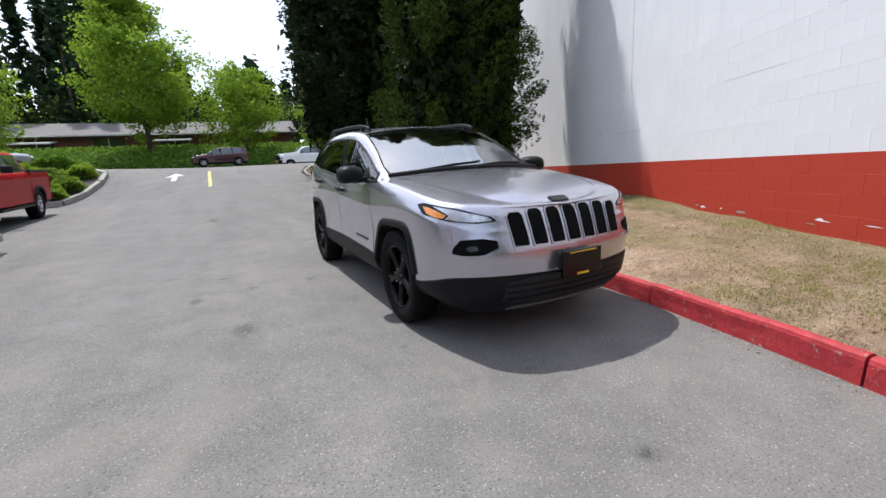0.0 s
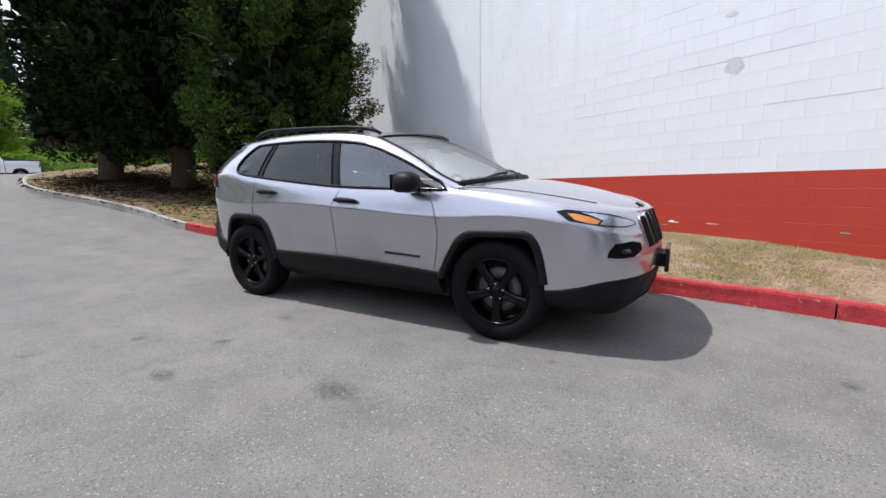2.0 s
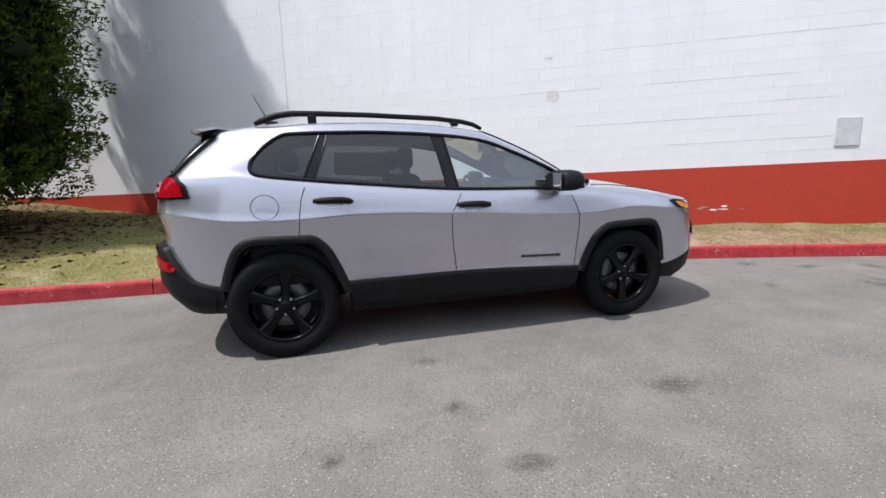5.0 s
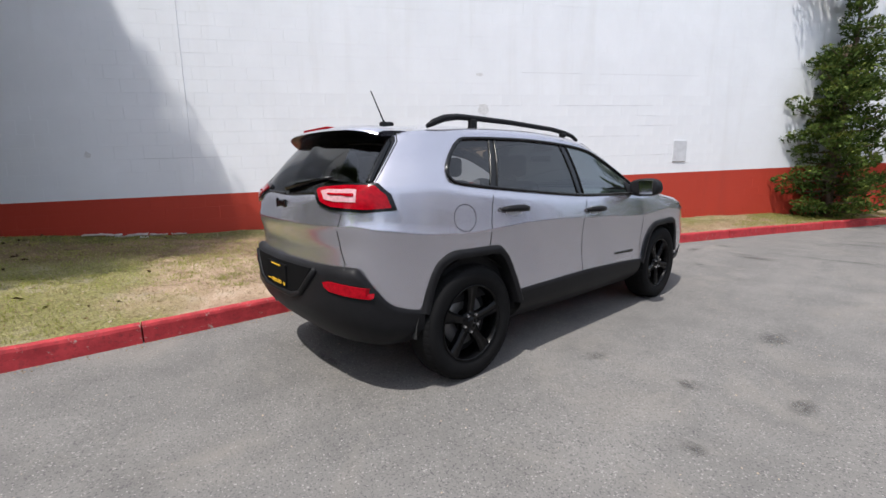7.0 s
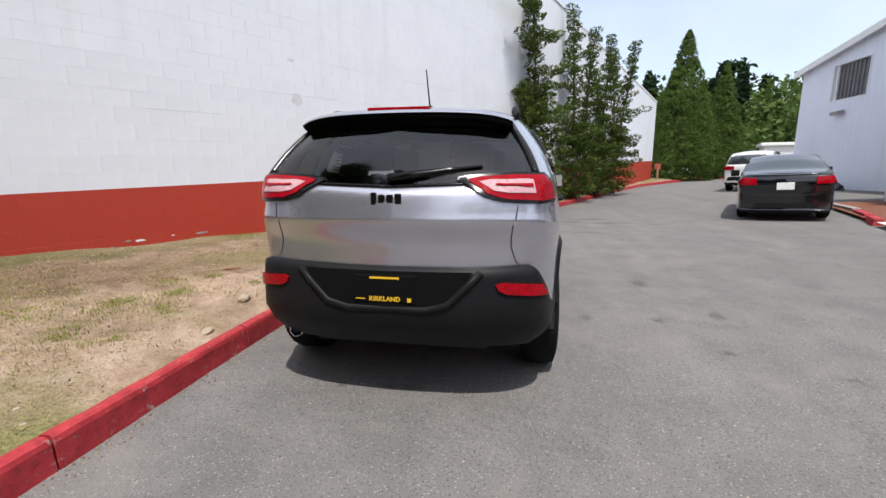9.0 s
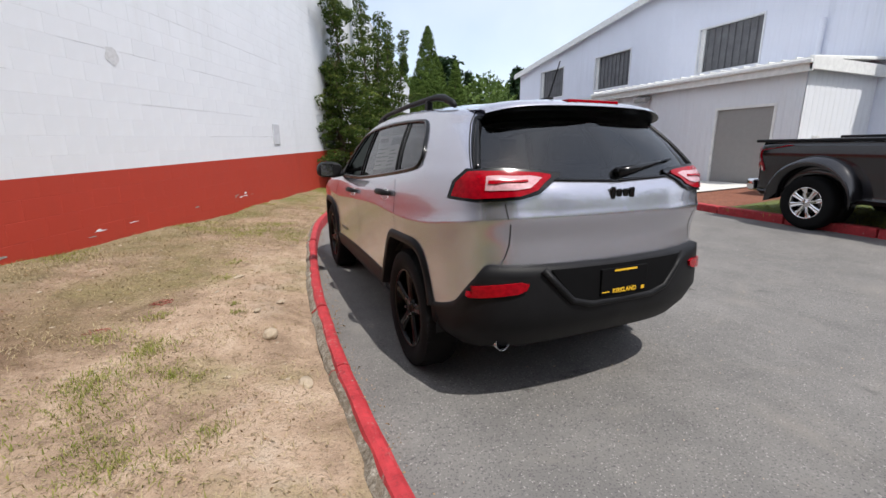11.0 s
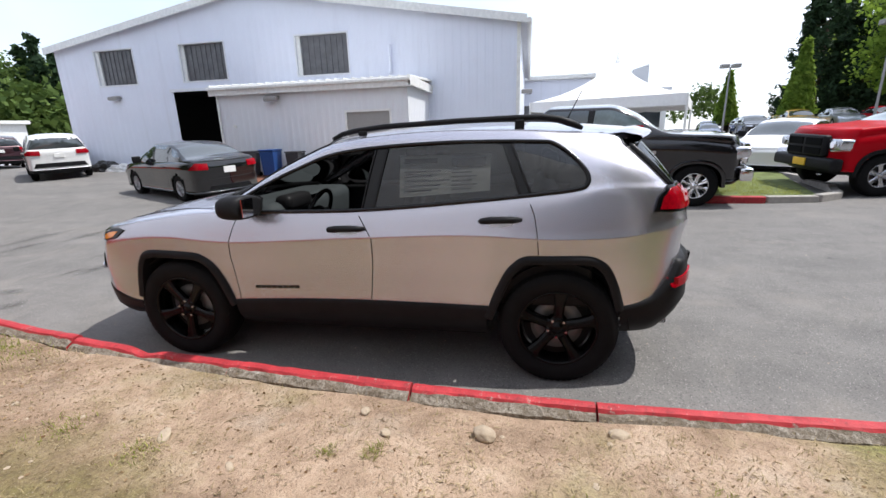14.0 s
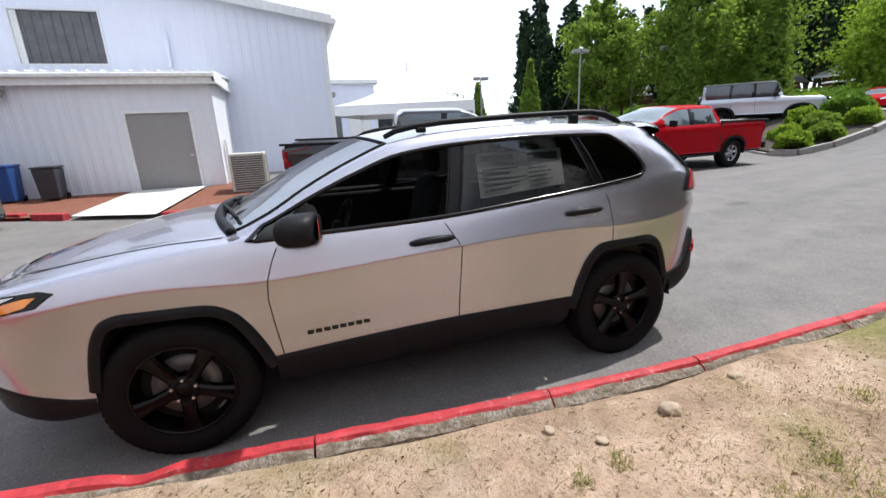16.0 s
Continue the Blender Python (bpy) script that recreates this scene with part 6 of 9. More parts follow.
def annex():
    root = thing("lean_to", Matrix(), "low white ribbed metal lean-to against the shed", "building")
    g = lambda y: float(road_z(AX0, y)) - 0.2
    top = lambda y: 3.14 + 0.02 * (AY1 - y)
    px = lambda y, z, o: (AX0 + o, y, z)
    dr = (-4.76, -3.28, 0.1, 2.41)
    ribbed("front_wall", root, AY0, AY1, g, top, px, M_SIDING_A, [dr], 0.23, 0.012)
    for yy, sg in ((AY1, 1), (AY0, -1)):
        py = lambda x, z, o, yy=yy, sg=sg: (x, yy + sg * o, z)
        ribbed("end_wall", root, AX1, AX0, lambda x: 0.1, lambda x: 3.16 + (AX0 - x) * 0.07, py, M_SIDING_A, (), 0.23, 0.012)
    V = [(x, y, z + d) for x, z in ((AX0 + 0.18, 3.37), (AX1, 3.58)) for y in (AY0 - 0.15, AY1 + 0.15) for d in (0, 0.05)]
    mesh_obj("roof_sheet", V, [(0, 2, 3, 1), (4, 5, 7, 6), (1, 3, 7, 5), (0, 4, 6, 2), (0, 1, 5, 4), (2, 6, 7, 3)], M_TRIMW, root, "white ribbed metal roof")
    n = 24
    for k in range(n):
        y = AY0 - 0.1 + (AY1 - AY0 + 0.2) * k / (n - 1)
        V, F = tube([(AX0 + 0.2, y, 3.43), (AX1, y, 3.64)], 0.022, 6)
        mesh_obj("roof_rib", V, F, M_TRIMW, root)
    part("fascia", box_bm(AX0 + 0.14, AY0 - 0.17, 3.10, AX0 + 0.20, AY1 + 0.17, 3.39, 0.01), M_TRIMW, root, "cream eaves board")
    part("gutter", box_bm(AX0 + 0.20, AY0 - 0.17, 3.27, AX0 + 0.29, AY1 + 0.17, 3.37, 0.02), M_TRIMW, root)
    b = box_bm(AX1, AY1 + 0.11, 3.15, AX0 + 0.2, AY1 + 0.17, 3.43)
    part("fascia", b, M_TRIMW, root)
    part("downpipe", cyl_bm(0.04, 0.04, 2.9, 10, Matrix.Translation((AX0 + 0.06, AY0 + 0.05, 0.25))), M_TRIMW, root)
    door = part("door", box_bm(AX0 - 0.08, dr[0], 0.29, AX0 - 0.03, dr[1], dr[3], 0.004), M_DOORGREY, root, "plain grey steel door")
    for bx in ((dr[0] - 0.06, 0.29, dr[0], dr[3]), (dr[1], 0.29, dr[1] + 0.06, dr[3]), (dr[0] - 0.06, dr[3], dr[1] + 0.06, dr[3] + 0.06)):
        part("door_frame", box_bm(AX0 - 0.06, bx[0], bx[1], AX0 + 0.02, bx[2], bx[3]), M_TRIMW, root)
    part("door_handle", box_bm(AX0 - 0.03, dr[1] - 0.14, 1.27, AX0 + 0.03, dr[1] - 0.05, 1.31, 0.01), M_ALLOY, door)
    part("wall_vent", cyl_bm(0.06, 0.05, 0.1, 12, Matrix.Translation((AX0 - 0.02, -8.9, 2.1)) @ Matrix.Rotation(math.pi / 2, 4, "Y")), M_TRIMW, root)
    for y in (-2.42, -2.30, -2.2):
        V, F = tube([(AX0 - 0.5 - (y + 2.4), AY1 + 0.09, 0.25), (AX0 - 0.5 - (y + 2.4), AY1 + 0.09, 1.65)], 0.035, 8)
        mesh_obj("conduit", V, F, M_TRIMW, root)
    wall_lamp(AX0 + 0.02, -7.3, 2.98)


annex()


def beds():
    """Mulched bed, path and kerbs before the lean-to; grass strip behind the pickup."""
    mulch = plain("bark_mulch", (0.17, 0.062, 0.034), 0.95, vary=0.5, scale=20, bumpy=0.9)
    lawn = plain("lawn_soil", (0.10, 0.125, 0.035), 0.95, vary=0.45, scale=6, bumpy=0.8)

    def sheet(name, pts, mt, lift, label, cat, n=26):
        xs, ys = [p[0] for p in pts], [p[1] for p in pts]
        V, F = [], []
        for i in range(n + 1):
            for j in range(n + 1):
                u, v = i / n, j / n
                a = Vector(pts[0]).lerp(Vector(pts[1]), u)
                b = Vector(pts[3]).lerp(Vector(pts[2]), u)
                p = a.lerp(b, v)
                V.append((p.x, p.y, float(road_z(p.x, p.y)) + lift + 0.03 * noise.noise((p.x * 2, p.y * 2, 0)) * (0 < i < n and 0 < j < n)))
        for i in range(n):
            for j in range(n):
                F.append((i * (n + 1) + j, (i + 1) * (n + 1) + j, (i + 1) * (n + 1) + j + 1, i * (n + 1) + j + 1))
        bm = bmesh.new()
        vs = [bm.verts.new(v) for v in V]
        for f in F:
            bm.faces.new([vs[k] for k in f])
        bmesh.ops.recalc_face_normals(bm, faces=bm.faces)
        if sum(f.normal.z for f in bm.faces) < 0:
            bmesh.ops.reverse_faces(bm, faces=bm.faces)
        return tagged(part(name, bm, mt, None, smooth=True), label, cat, kind="structure")
    sheet("mulch_ground", [(-8.95, -9.6), (-7.35, -5.2), (-10.45, -4.9), (-10.45, -9.6)], mulch, 0.07, "red-brown bark mulch bed along the wall", "ground")
    sheet("mulch_ground", [(-6.75, -3.4), (-6.35, -1.6), (-12.0, -1.6), (-10.45, -3.1)], mulch, 0.07, "red-brown bark mulch bed along the wall", "ground")
    sheet("path", [(-7.25, -5.1), (-6.65, -3.45), (-10.42, -3.15), (-10.42, -4.9)], M_PALE_CONCRETE, 0.09, "pale concrete path to the grey door", "path", 4)
    sheet("lawn_ground", [(-6.35, -1.5), (-5.85, 6.6), (-9.4, 7.6), (-9.8, -1.5)], lawn, 0.09, "strip of green grass behind the kerb", "ground")
    # kerb stones
    rng = random.Random(8)

    def row(pts, red, w=0.16, h=0.13):
        root = thing("kerb", Matrix(), "concrete kerb stones with worn red paint" if red else "bare concrete kerb stones", "kerb")
        root["kind"] = "structure"
        for a, b in zip(pts, pts[1:]):
            a, b = Vector(a), Vector(b)
            L = (b - a).length
            z = float(road_z(*((a + b) / 2)))
            ob = part("kerb_stone", box_bm(0.01, -w / 2, -0.1, L - 0.01, w / 2, h + rng.uniform(-0.008, 0.008), 0.018, 2), M_KERB if red else M_CONCRETE, root)
            ob.matrix_local = Matrix.Translation((a.x, a.y, z)) @ Matrix.Rotation(math.atan2(b.y - a.y, b.x - a.x), 4, "Z")
    row([(-9.0, -9.6), (-8.7, -8.5), (-8.3, -7.2)], False)
    row([(-8.3, -7.2), (-7.8, -6.1)], True)
    row([(-7.7, -5.9), (-7.35, -5.2)], True)
    row([(-6.7, -3.35), (-6.5, -2.4), (-6.3, -1.5), (-6.16, -0.3), (-6.06, 0.9), (-5.96, 2.1), (-5.86, 3.3), (-5.78, 4.5), (-5.72, 5.6)], True)
    row([(-5.72, 5.6), (-5.78, 6.5), (-6.15, 7.05), (-6.9, 7.4), (-8.2, 7.6), (-9.4, 7.65)], False)


beds()


def air_conditioner():
    z = float(road_z(-9.3, -1.8)) + 0.06
    t = thing("air_conditioner", pose(-9.1, -1.85, z), "beige outdoor air conditioning unit with louvred sides standing on mulch", "air conditioner")
    part("base", box_bm(-0.42, -0.42, 0, 0.42, 0.42, 0.05, 0.01), M_CONCRETE, t)
    part("core", box_bm(-0.36, -0.36, 0.05, 0.36, 0.36, 0.86), M_WINGREY, t, "dark condenser coil")
    beige = plain("beige_metal", (0.5, 0.49, 0.44), 0.5)
    part("lid", box_bm(-0.41, -0.41, 0.86, 0.41, 0.41, 0.94, 0.02), beige, t)
    for x in (-0.39, 0.39):
        for y in (-0.39, 0.39):
            part("post", box_bm(x - 0.03, y - 0.03, 0.05, x + 0.03, y + 0.03, 0.86), beige, t)
    for k in range(14):
        z = 0.1 + k * 0.055
        for a in (0, 90, 180, 270):
            o = part("louvre", box_bm(-0.36, 0.372, z, 0.36, 0.395, z + 0.018), beige, t)
            o.matrix_local = pose(0, 0, 0, 0, 0, a)


air_conditioner()


def bins():
    blue = plain("blue_plastic", (0.015, 0.06, 0.22), 0.45, vary=0.1)
    dark = plain("dark_grey_plastic", (0.035, 0.037, 0.042), 0.5, vary=0.1)
    for y, mt, s, col in ((-7.35, blue, 1.1, "blue"), (-6.45, dark, 1.0, "dark grey"), (-8.15, dark, 1.05, "dark grey")):
        z = float(road_z(-10.0, y)) + 0.07
        t = thing("wheelie_bin", pose(-9.95, y, z, 0, 0, 90) @ Matrix.Scale(0.8, 4), f"{col} plastic wheeled bin against the lean-to wall", "bin", "bins by the lean-to")
        b = box_bm(-0.29 * s, -0.31 * s, 0.06, 0.29 * s, 0.31 * s, 0.95 * s, 0.03)
        for v in b.verts:
            k = 0.82 + 0.18 * v.co.z / (0.95 * s)
            v.co.x *= k
            v.co.y *= k
        part("tub", b, mt, t)
        part("lid", box_bm(-0.31 * s, -0.34 * s, 0.955 * s, 0.31 * s, 0.34 * s, 1.02 * s, 0.025), mt, t)
        for x in (-0.22, 0.22):
            part("castor", cyl_bm(0.09, 0.09, 0.05, 14, Matrix.Translation((x, 0.28 * s, 0.09)) @ Matrix.Rotation(math.pi / 2, 4, "Y")), M_TYRE, t)


bins()


def tent():
    white = plain("white_canvas", (0.80, 0.80, 0.79), 0.7, vary=0.04)
    c = Vector((-20.3, 5.35))
    d = Vector((-3.97, 8.29)).normalized()
    e = Vector((-d.y, d.x))
    R = 4.6
    cs = [c + d * R, c + e * R, c - d * R, c - e * R]
    zg, ze, zp = 0.6, 2.95, 4.85
    root = thing("marquee", Matrix(), "white peaked event marquee on slim poles", "tent")
    V, F = [], []
    n = 14
    for q in range(4):
        a, b = cs[q], cs[(q + 1) % 4]
        base = len(V)
        for i in range(n + 1):
            t = i / n
            z = ze + (zp - ze) * (0.38 * t + 0.62 * t ** 2.3)
            for j in range(n + 1):
                p = a.lerp(b, j / n).lerp(c, t)
                V.append((p.x, p.y, z))
        for i in range(n):
            for j in range(n):
                F.append((base + i * (n + 1) + j, base + i * (n + 1) + j + 1, base + (i + 1) * (n + 1) + j + 1, base + (i + 1) * (n + 1) + j))
    mesh_obj("canopy", V, F, white, root, smooth=True)
    for q in range(4):
        a, b = cs[q], cs[(q + 1) % 4]
        V = []
        for t in np.linspace(0, 1, 13):
            p = a.lerp(b, t)
            V += [(p.x, p.y, ze + 0.01), (p.x, p.y, ze - 0.42 - 0.05 * abs(math.sin(t * 18)))]
        mesh_obj("valance", V, [(2 * k, 2 * k + 2, 2 * k + 3, 2 * k + 1) for k in range(12)], white, root)
        V, F = tube([(a.x, a.y, zg - 0.4), (a.x, a.y, ze)], 0.05, 8)
        mesh_obj("pole", V, F, M_TRIMW, root)
    V, F = tube([(c.x, c.y, zp - 0.1), (c.x, c.y, zp + 0.35)], [0.12, 0.02], 8)
    mesh_obj("finial", V, F, white, root)


tent()


def plain_block(name, label, x0, y0, x1, y1, z0, z1, mt, wins=(), rot=0.0, roof=None):
    root = thing(name, pose((x0 + x1) / 2, (y0 + y1) / 2, 0, 0, 0, rot), label, "building")
    hx, hy = abs(x1 - x0) / 2, abs(y1 - y0) / 2
    part("wall", box_bm(-hx, -hy, z0, hx, hy, z1), mt, root)
    part("roof", box_bm(-hx - 0.3, -hy - 0.3, z1, hx + 0.3, hy + 0.3, z1 + 0.3, 0.03), roof or M_TRIMW, root)
    for face, a, b, za, zb, wm in wins:
        if face == "+x":
            bx = box_bm(hx - 0.02, a, za, hx + 0.04, b, zb)
        elif face == "-y":
            bx = box_bm(a, -hy - 0.04, za, b, -hy + 0.02, zb)
        else:
            bx = box_bm(a, hy - 0.02, za, b, hy + 0.04, zb)
        part("window", bx, wm, root)
    return root


plain_block("workshop", "blue-grey flat-roofed workshop joined to the shed", -44, -9, -32, 5.6, 0, 5.4, M_SIDING, [("+x", 1.0, 4.6, 0.8, 3.6, M_WINGREY), ("+x", 5.2, 6.8, 0.8, 3.2, M_TRIMW)])
SHOWROOM = plain_block("showroom", "distant pale showroom building with a slanted tower", -62, 8, -50, 16, 0, 5.7, M_TRIMW, [("+x", -3, 3.4, 1.8, 4.4, M_BACKGLASS)], roof=M_SIDING_A)
_b = box_bm(5.2, 0.2, 5.9, 6.3, 1.8, 8.2, 0.03)
for _v in _b.verts:
    _v.co.z += (_v.co.y - 1.0) * 0.3 if _v.co.z > 7 else 0
part("tower", _b, M_SIDING_A, SHOWROOM, "slanted pale entrance tower")
plain_block("outbuilding", "small white outbuilding with a roller door", -29.2, -47.2, -24.8, -43.2, -0.2, 3.6, M_TRIMW, [("+y", -1.3, 1.1, 0.2, 2.6, M_SIDING)], rot=-20)


def houses():
    """Long low brick house with a shingle roof and white awnings behind the bank."""
    brick = plain("brown_brick", (0.17, 0.075, 0.05), 0.9, vary=0.25, scale=14)
    shingle = plain("grey_shingle", (0.16, 0.15, 0.145), 0.9, vary=0.3, scale=12)
    for cx, cy, L, rot in ((-14, 67, 46, -4), (24, 62, 26, -10), (-62, 62, 40, 8)):
        root = thing("apartment_house", pose(cx, cy, 3.7, 0, 0, rot), "long low brown brick apartment house with a grey roof", "house", "low apartment houses")
        part("wall", box_bm(-L / 2, -4, 0, L / 2, 4, 2.6), brick, root)
        V = [(sx * (L / 2 + 0.6), y, z) for sx in (-1, 1) for y, z in ((-5.2, 2.5), (0, 4.3), (5.2, 2.5), (5.2, 2.35), (-5.2, 2.35))]
        mesh_obj("roof", V, [(0, 1, 6, 5), (1, 2, 7, 6), (2, 3, 8, 7), (3, 4, 9, 8), (4, 0, 5, 9), (0, 4, 3, 2, 1), (5, 6, 7, 8, 9)], shingle, root, "grey shingle roof")
        part("gutter", box_bm(-L / 2 - 0.6, -5.28, 2.33, L / 2 + 0.6, -5.16, 2.5), M_TRIMW, root)
        n = int(L / 7)
        for k in range(n):
            x = -L / 2 + 3.5 + k * 7
            w = part("window", box_bm(x - 1.6, -4.03, 0.9, x + 1.6, -3.95, 2.1), M_BACKGLASS, root)
            part("frame", box_bm(x - 0.04, -4.06, 0.9, x + 0.04, -4.0, 2.1), M_TRIMW, w)
            if k % 2 == 0:
                b = box_bm(x - 2.0, -6.3, 1.75, x + 2.0, -4.0, 1.9)
                for v in b.verts:
                    v.co.z += (v.co.y + 4) * 0.12
                part("awning", b, M_TRIMW, root, "white awning")


houses()

# ---------------------------------------------------------------- other vehicles
STEEL = dict(mat=M_ALLOY, rim=0.62, n=6, fat=0.9)
BLACKW = dict(mat=M_GLOSSBLACK, rim=0.60, n=6, fat=1.0)
DARKALLOYW = dict(mat=M_CHROMEDARK, rim=0.56, n=6, fat=1.5)
CHROMEW = dict(mat=M_CHROME, rim=0.60, n=8, fat=1.3)
ARCH = ((-0.47, 0.0), (-0.45, 0.18), (-0.36, 0.34), (-0.2, 0.44), (0, 0.47), (0.2, 0.44), (0.36, 0.34), (0.45, 0.18), (0.47, 0.0))


def auto(name, label, m, paint, W, y0, y1, belt, top, wheels, r, sides, shield, back=None, tail_glass=False, hoodw=0.80, roofw=0.70, boxy=0.0, sill=0.30, clad=None, trim=None, wstyle=STEEL, group="", nose=0.35, tailr=0.3,
         grille=None, lamps=(0.55, 0.95, 0.68, 0.80), tails=(0.55, 1.0, 0.78, 0.95), plate=True, bed=None, roofcol=None, tyre=0.22):
    root = thing(name, m, label, "car", group)
    a, b = y0 + nose, y1 - tailr
    plan = keyed3((0, 0, y0), (0.5, W * 0.55, y0 + 0.05 * nose + 0.02), (1.0, W * 0.86, y0 + 0.35 * nose), (1.5, W * (0.965 + 0.03 * boxy), a), (2.2, W, a + (b - a) * 0.14), (5.8, W, a + (b - a) * 0.86), (6.5, W * 0.975, b), (7.0, W * 0.88, y1 - 0.3 * tailr),
                  (7.5, W * 0.5, y1 - 0.04), (8, 0, y1))
    side_y = lambda s: plan(s)[..., 1]
    zb_y = keyed(*belt)
    tp = keyed(*top)
    zb = lambda s: zb_y(side_y(s))
    zs = lambda s: np.full_like(np.asarray(s, float), sill)
    zc = lambda s: np.full_like(np.asarray(s, float), (clad or sill + 0.02))
    lerp = lambda p, q, t: (lambda s: p(s) * (1 - t) + q(s) * t)
    k = lambda v: (lambda s: np.full_like(np.asarray(s, float), v))
    levels = [(lambda s: zs(s) - 0.03, k(0.08)), (lerp(zs, zc, 0.5), k(0.02)), (zc, k(0.0)), (lambda s: zc(s) + 0.01, k(0.012)), (lerp(zc, zb, 0.45), k(0.012)), (lerp(zc, zb, 0.78), k(0.0)), (lambda s: zb(s) - 0.04, k(0.03)), (zb, k(0.055))]
    yc = keyed((0, y0 + 0.16), (0.5, y0 + 0.2), (1.0, y0 + 0.26), (1.5, a + 0.02), (6.5, b - 0.02), (7.0, y1 - 0.24), (7.5, y1 - 0.16), (8, y1 - 0.12))
    span_lo, span_hi = shield[0], shield[1]

    def roofy(y):
        return smooth(0.12, 0.45, tp(y) - zb_y(y))
    def Rf(s):
        y = yc(s)
        base = np.interp(s, (0, 0.5, 1.0, 1.5, 6.5, 7, 7.5, 8), (0, 0.45, 0.8, 1, 1, 0.86, 0.5, 0))
        w = (hoodw + (roofw - hoodw) * roofy(y)) * W * base
        return np.stack([w, y, tp(y) - 0.015 - 0.04 * roofy(y)], -1)
    def Cf(s):
        y = yc(s)
        return np.stack([y - 0.06 * roofy(y) * smooth(span_hi + 0.6, span_lo, y), tp(y)], -1)
    s_vals = np.concatenate([np.linspace(0, 1.5, 16), np.linspace(1.5, 6.5, 64), np.linspace(6.5, 8, 16)])
    sh = Shell(plan, levels, Rf, Cf, k(0.07), lambda s: 0.01 + 0.045 * roofy(yc(s)), s_vals, subs=(1, 2, 1, 4, 4, 3, 2), glass_n=5, cant_n=3, roof_n=7)
    S, nE, nG, nR = sh.s, sh.nE, sh.nG, sh.nR
    jc = int(np.searchsorted(sh.u_body, 2.0 - 1e-6))

    def region(i, j, c):
        s = (S[i] + S[i + 1]) / 2
        if abs(c[0]) > W * 0.6:
            for wy in wheels:
                if inside_arch([(p * r / 0.37 * 0.95, q * r / 0.37 * 0.95) for p, q in ARCH], wy, r * 0.97, c[1], c[2]):
                    return "none"
        if j < jc:
            return "clad"
        y = c[1]
        if nE <= j < nG and 1.5 < s < 6.55:
            if any(p < y < q for p, q in sides):
                return "glass"
            if sides[0][0] < y < sides[-1][1]:
                return "pillar"
        if nE <= j < nG and tail_glass and s >= 6.75:
            return "tailglass"
        if j >= nR - 1 and shield[0] < y < shield[1] and 1.5 < s < 6.5:
            return "shield"
        if j >= nR - 1 and back and back[0] < y < back[1]:
            return "backglass"
        if bed and y > bed[0] and j >= nR - 1:
            return "bed"
        if roofcol and j >= nR - 3 and roofy(y) > 0.95:
            return "rooftop"
        return "body"
    cache = {}
    def reg(nm):
        def keep(i, j, c):
            if (i, j) not in cache:
                cache[(i, j)] = region(i, j, c)
            return cache[(i, j)] == nm
        return keep
    sh.piece("body_shell", reg("body"), paint, root)
    sh.piece("lower_cladding", reg("clad"), trim or M_BLACKPL, root)
    for nm, part_name, mt in (("glass", "side_window", M_BACKGLASS), ("pillar", "pillar_trim", M_GLOSSBLACK), ("shield", "windscreen", M_BACKGLASS), ("backglass", "rear_window", M_BACKGLASS), ("tailglass", "tailgate_window", M_BACKGLASS),
                              ("bed", "bed_cover", bed[1] if bed else M_BLACKPL), ("rooftop", "hard_top", roofcol or M_BLACKPL)):
        if not any(True for v in cache.values() if v == nm):
            continue
        if nm == "glass":
            for sx in (1, -1):
                for p, q in sides:
                    sh.piece(part_name, lambda i, j, c, p=p, q=q: reg("glass")(i, j, c) and p < c[1] < q, mt, root, both=False, side=sx)
        elif nm == "pillar":
            for sx in (1, -1):
                for (p0, p1), (q0, q1) in zip(sides, sides[1:]):
                    sh.piece(part_name, lambda i, j, c, a=p1, b=q0: reg("pillar")(i, j, c) and a <= c[1] <= b, mt, root, both=False, side=sx)
        else:
            sh.piece(part_name, reg(nm), mt, root)
    for wy in wheels:
        for sx in (1, -1):
            wheel(root, sx * (W - tyre / 2 - 0.02), wy, r, r, tyre, wstyle, sx)
            V, F = [], []
            for q in range(13):
                t = math.pi * q / 12
                for xx in (W * 0.55, W - 0.04):
                    V.append((sx * xx, wy + r * 1.17 * math.cos(t), r + r * 1.17 * math.sin(t)))
            F = [(2 * q, 2 * q + 1, 2 * q + 3, 2 * q + 2) for q in range(12)]
            V.append((sx * W * 0.55, wy, r))
            F += [(26, 2 * q, 2 * q + 2) for q in range(12)]
            mesh_obj("wheel_liner", V, F, M_DARK, root)
    part("underbody", box_bm(-W * 0.55, y0 + 0.3, sill - 0.08, W * 0.55, y1 - 0.3, sill + 0.12, 0.02), M_DARK, root)
    # lamps
    x0, x1, z0, z1 = lamps
    for sx in (1, -1):
        sh.patch("headlamp", [(-W * x1, z0 + 0.03), (-W * x0, z0), (-W * x0, z1 - 0.03), (-W * x1, z1)], (0, 1), M_LAMPSIL, root, "clear headlamp", off=0.004, thick=0.006, side=sx, h=0.08)
    x0, x1, z0, z1 = tails
    for sx in (1, -1):
        sh.patch("tail_lamp", [(W * x0, z0), (W * x1 * 0.97, z0 + 0.01), (W * x1 * 0.97, z1), (W * x0, z1 - 0.02)], (0, -1), M_REDLENS, root, "red tail lamp", off=0.006, thick=0.02, side=sx, h=0.08)
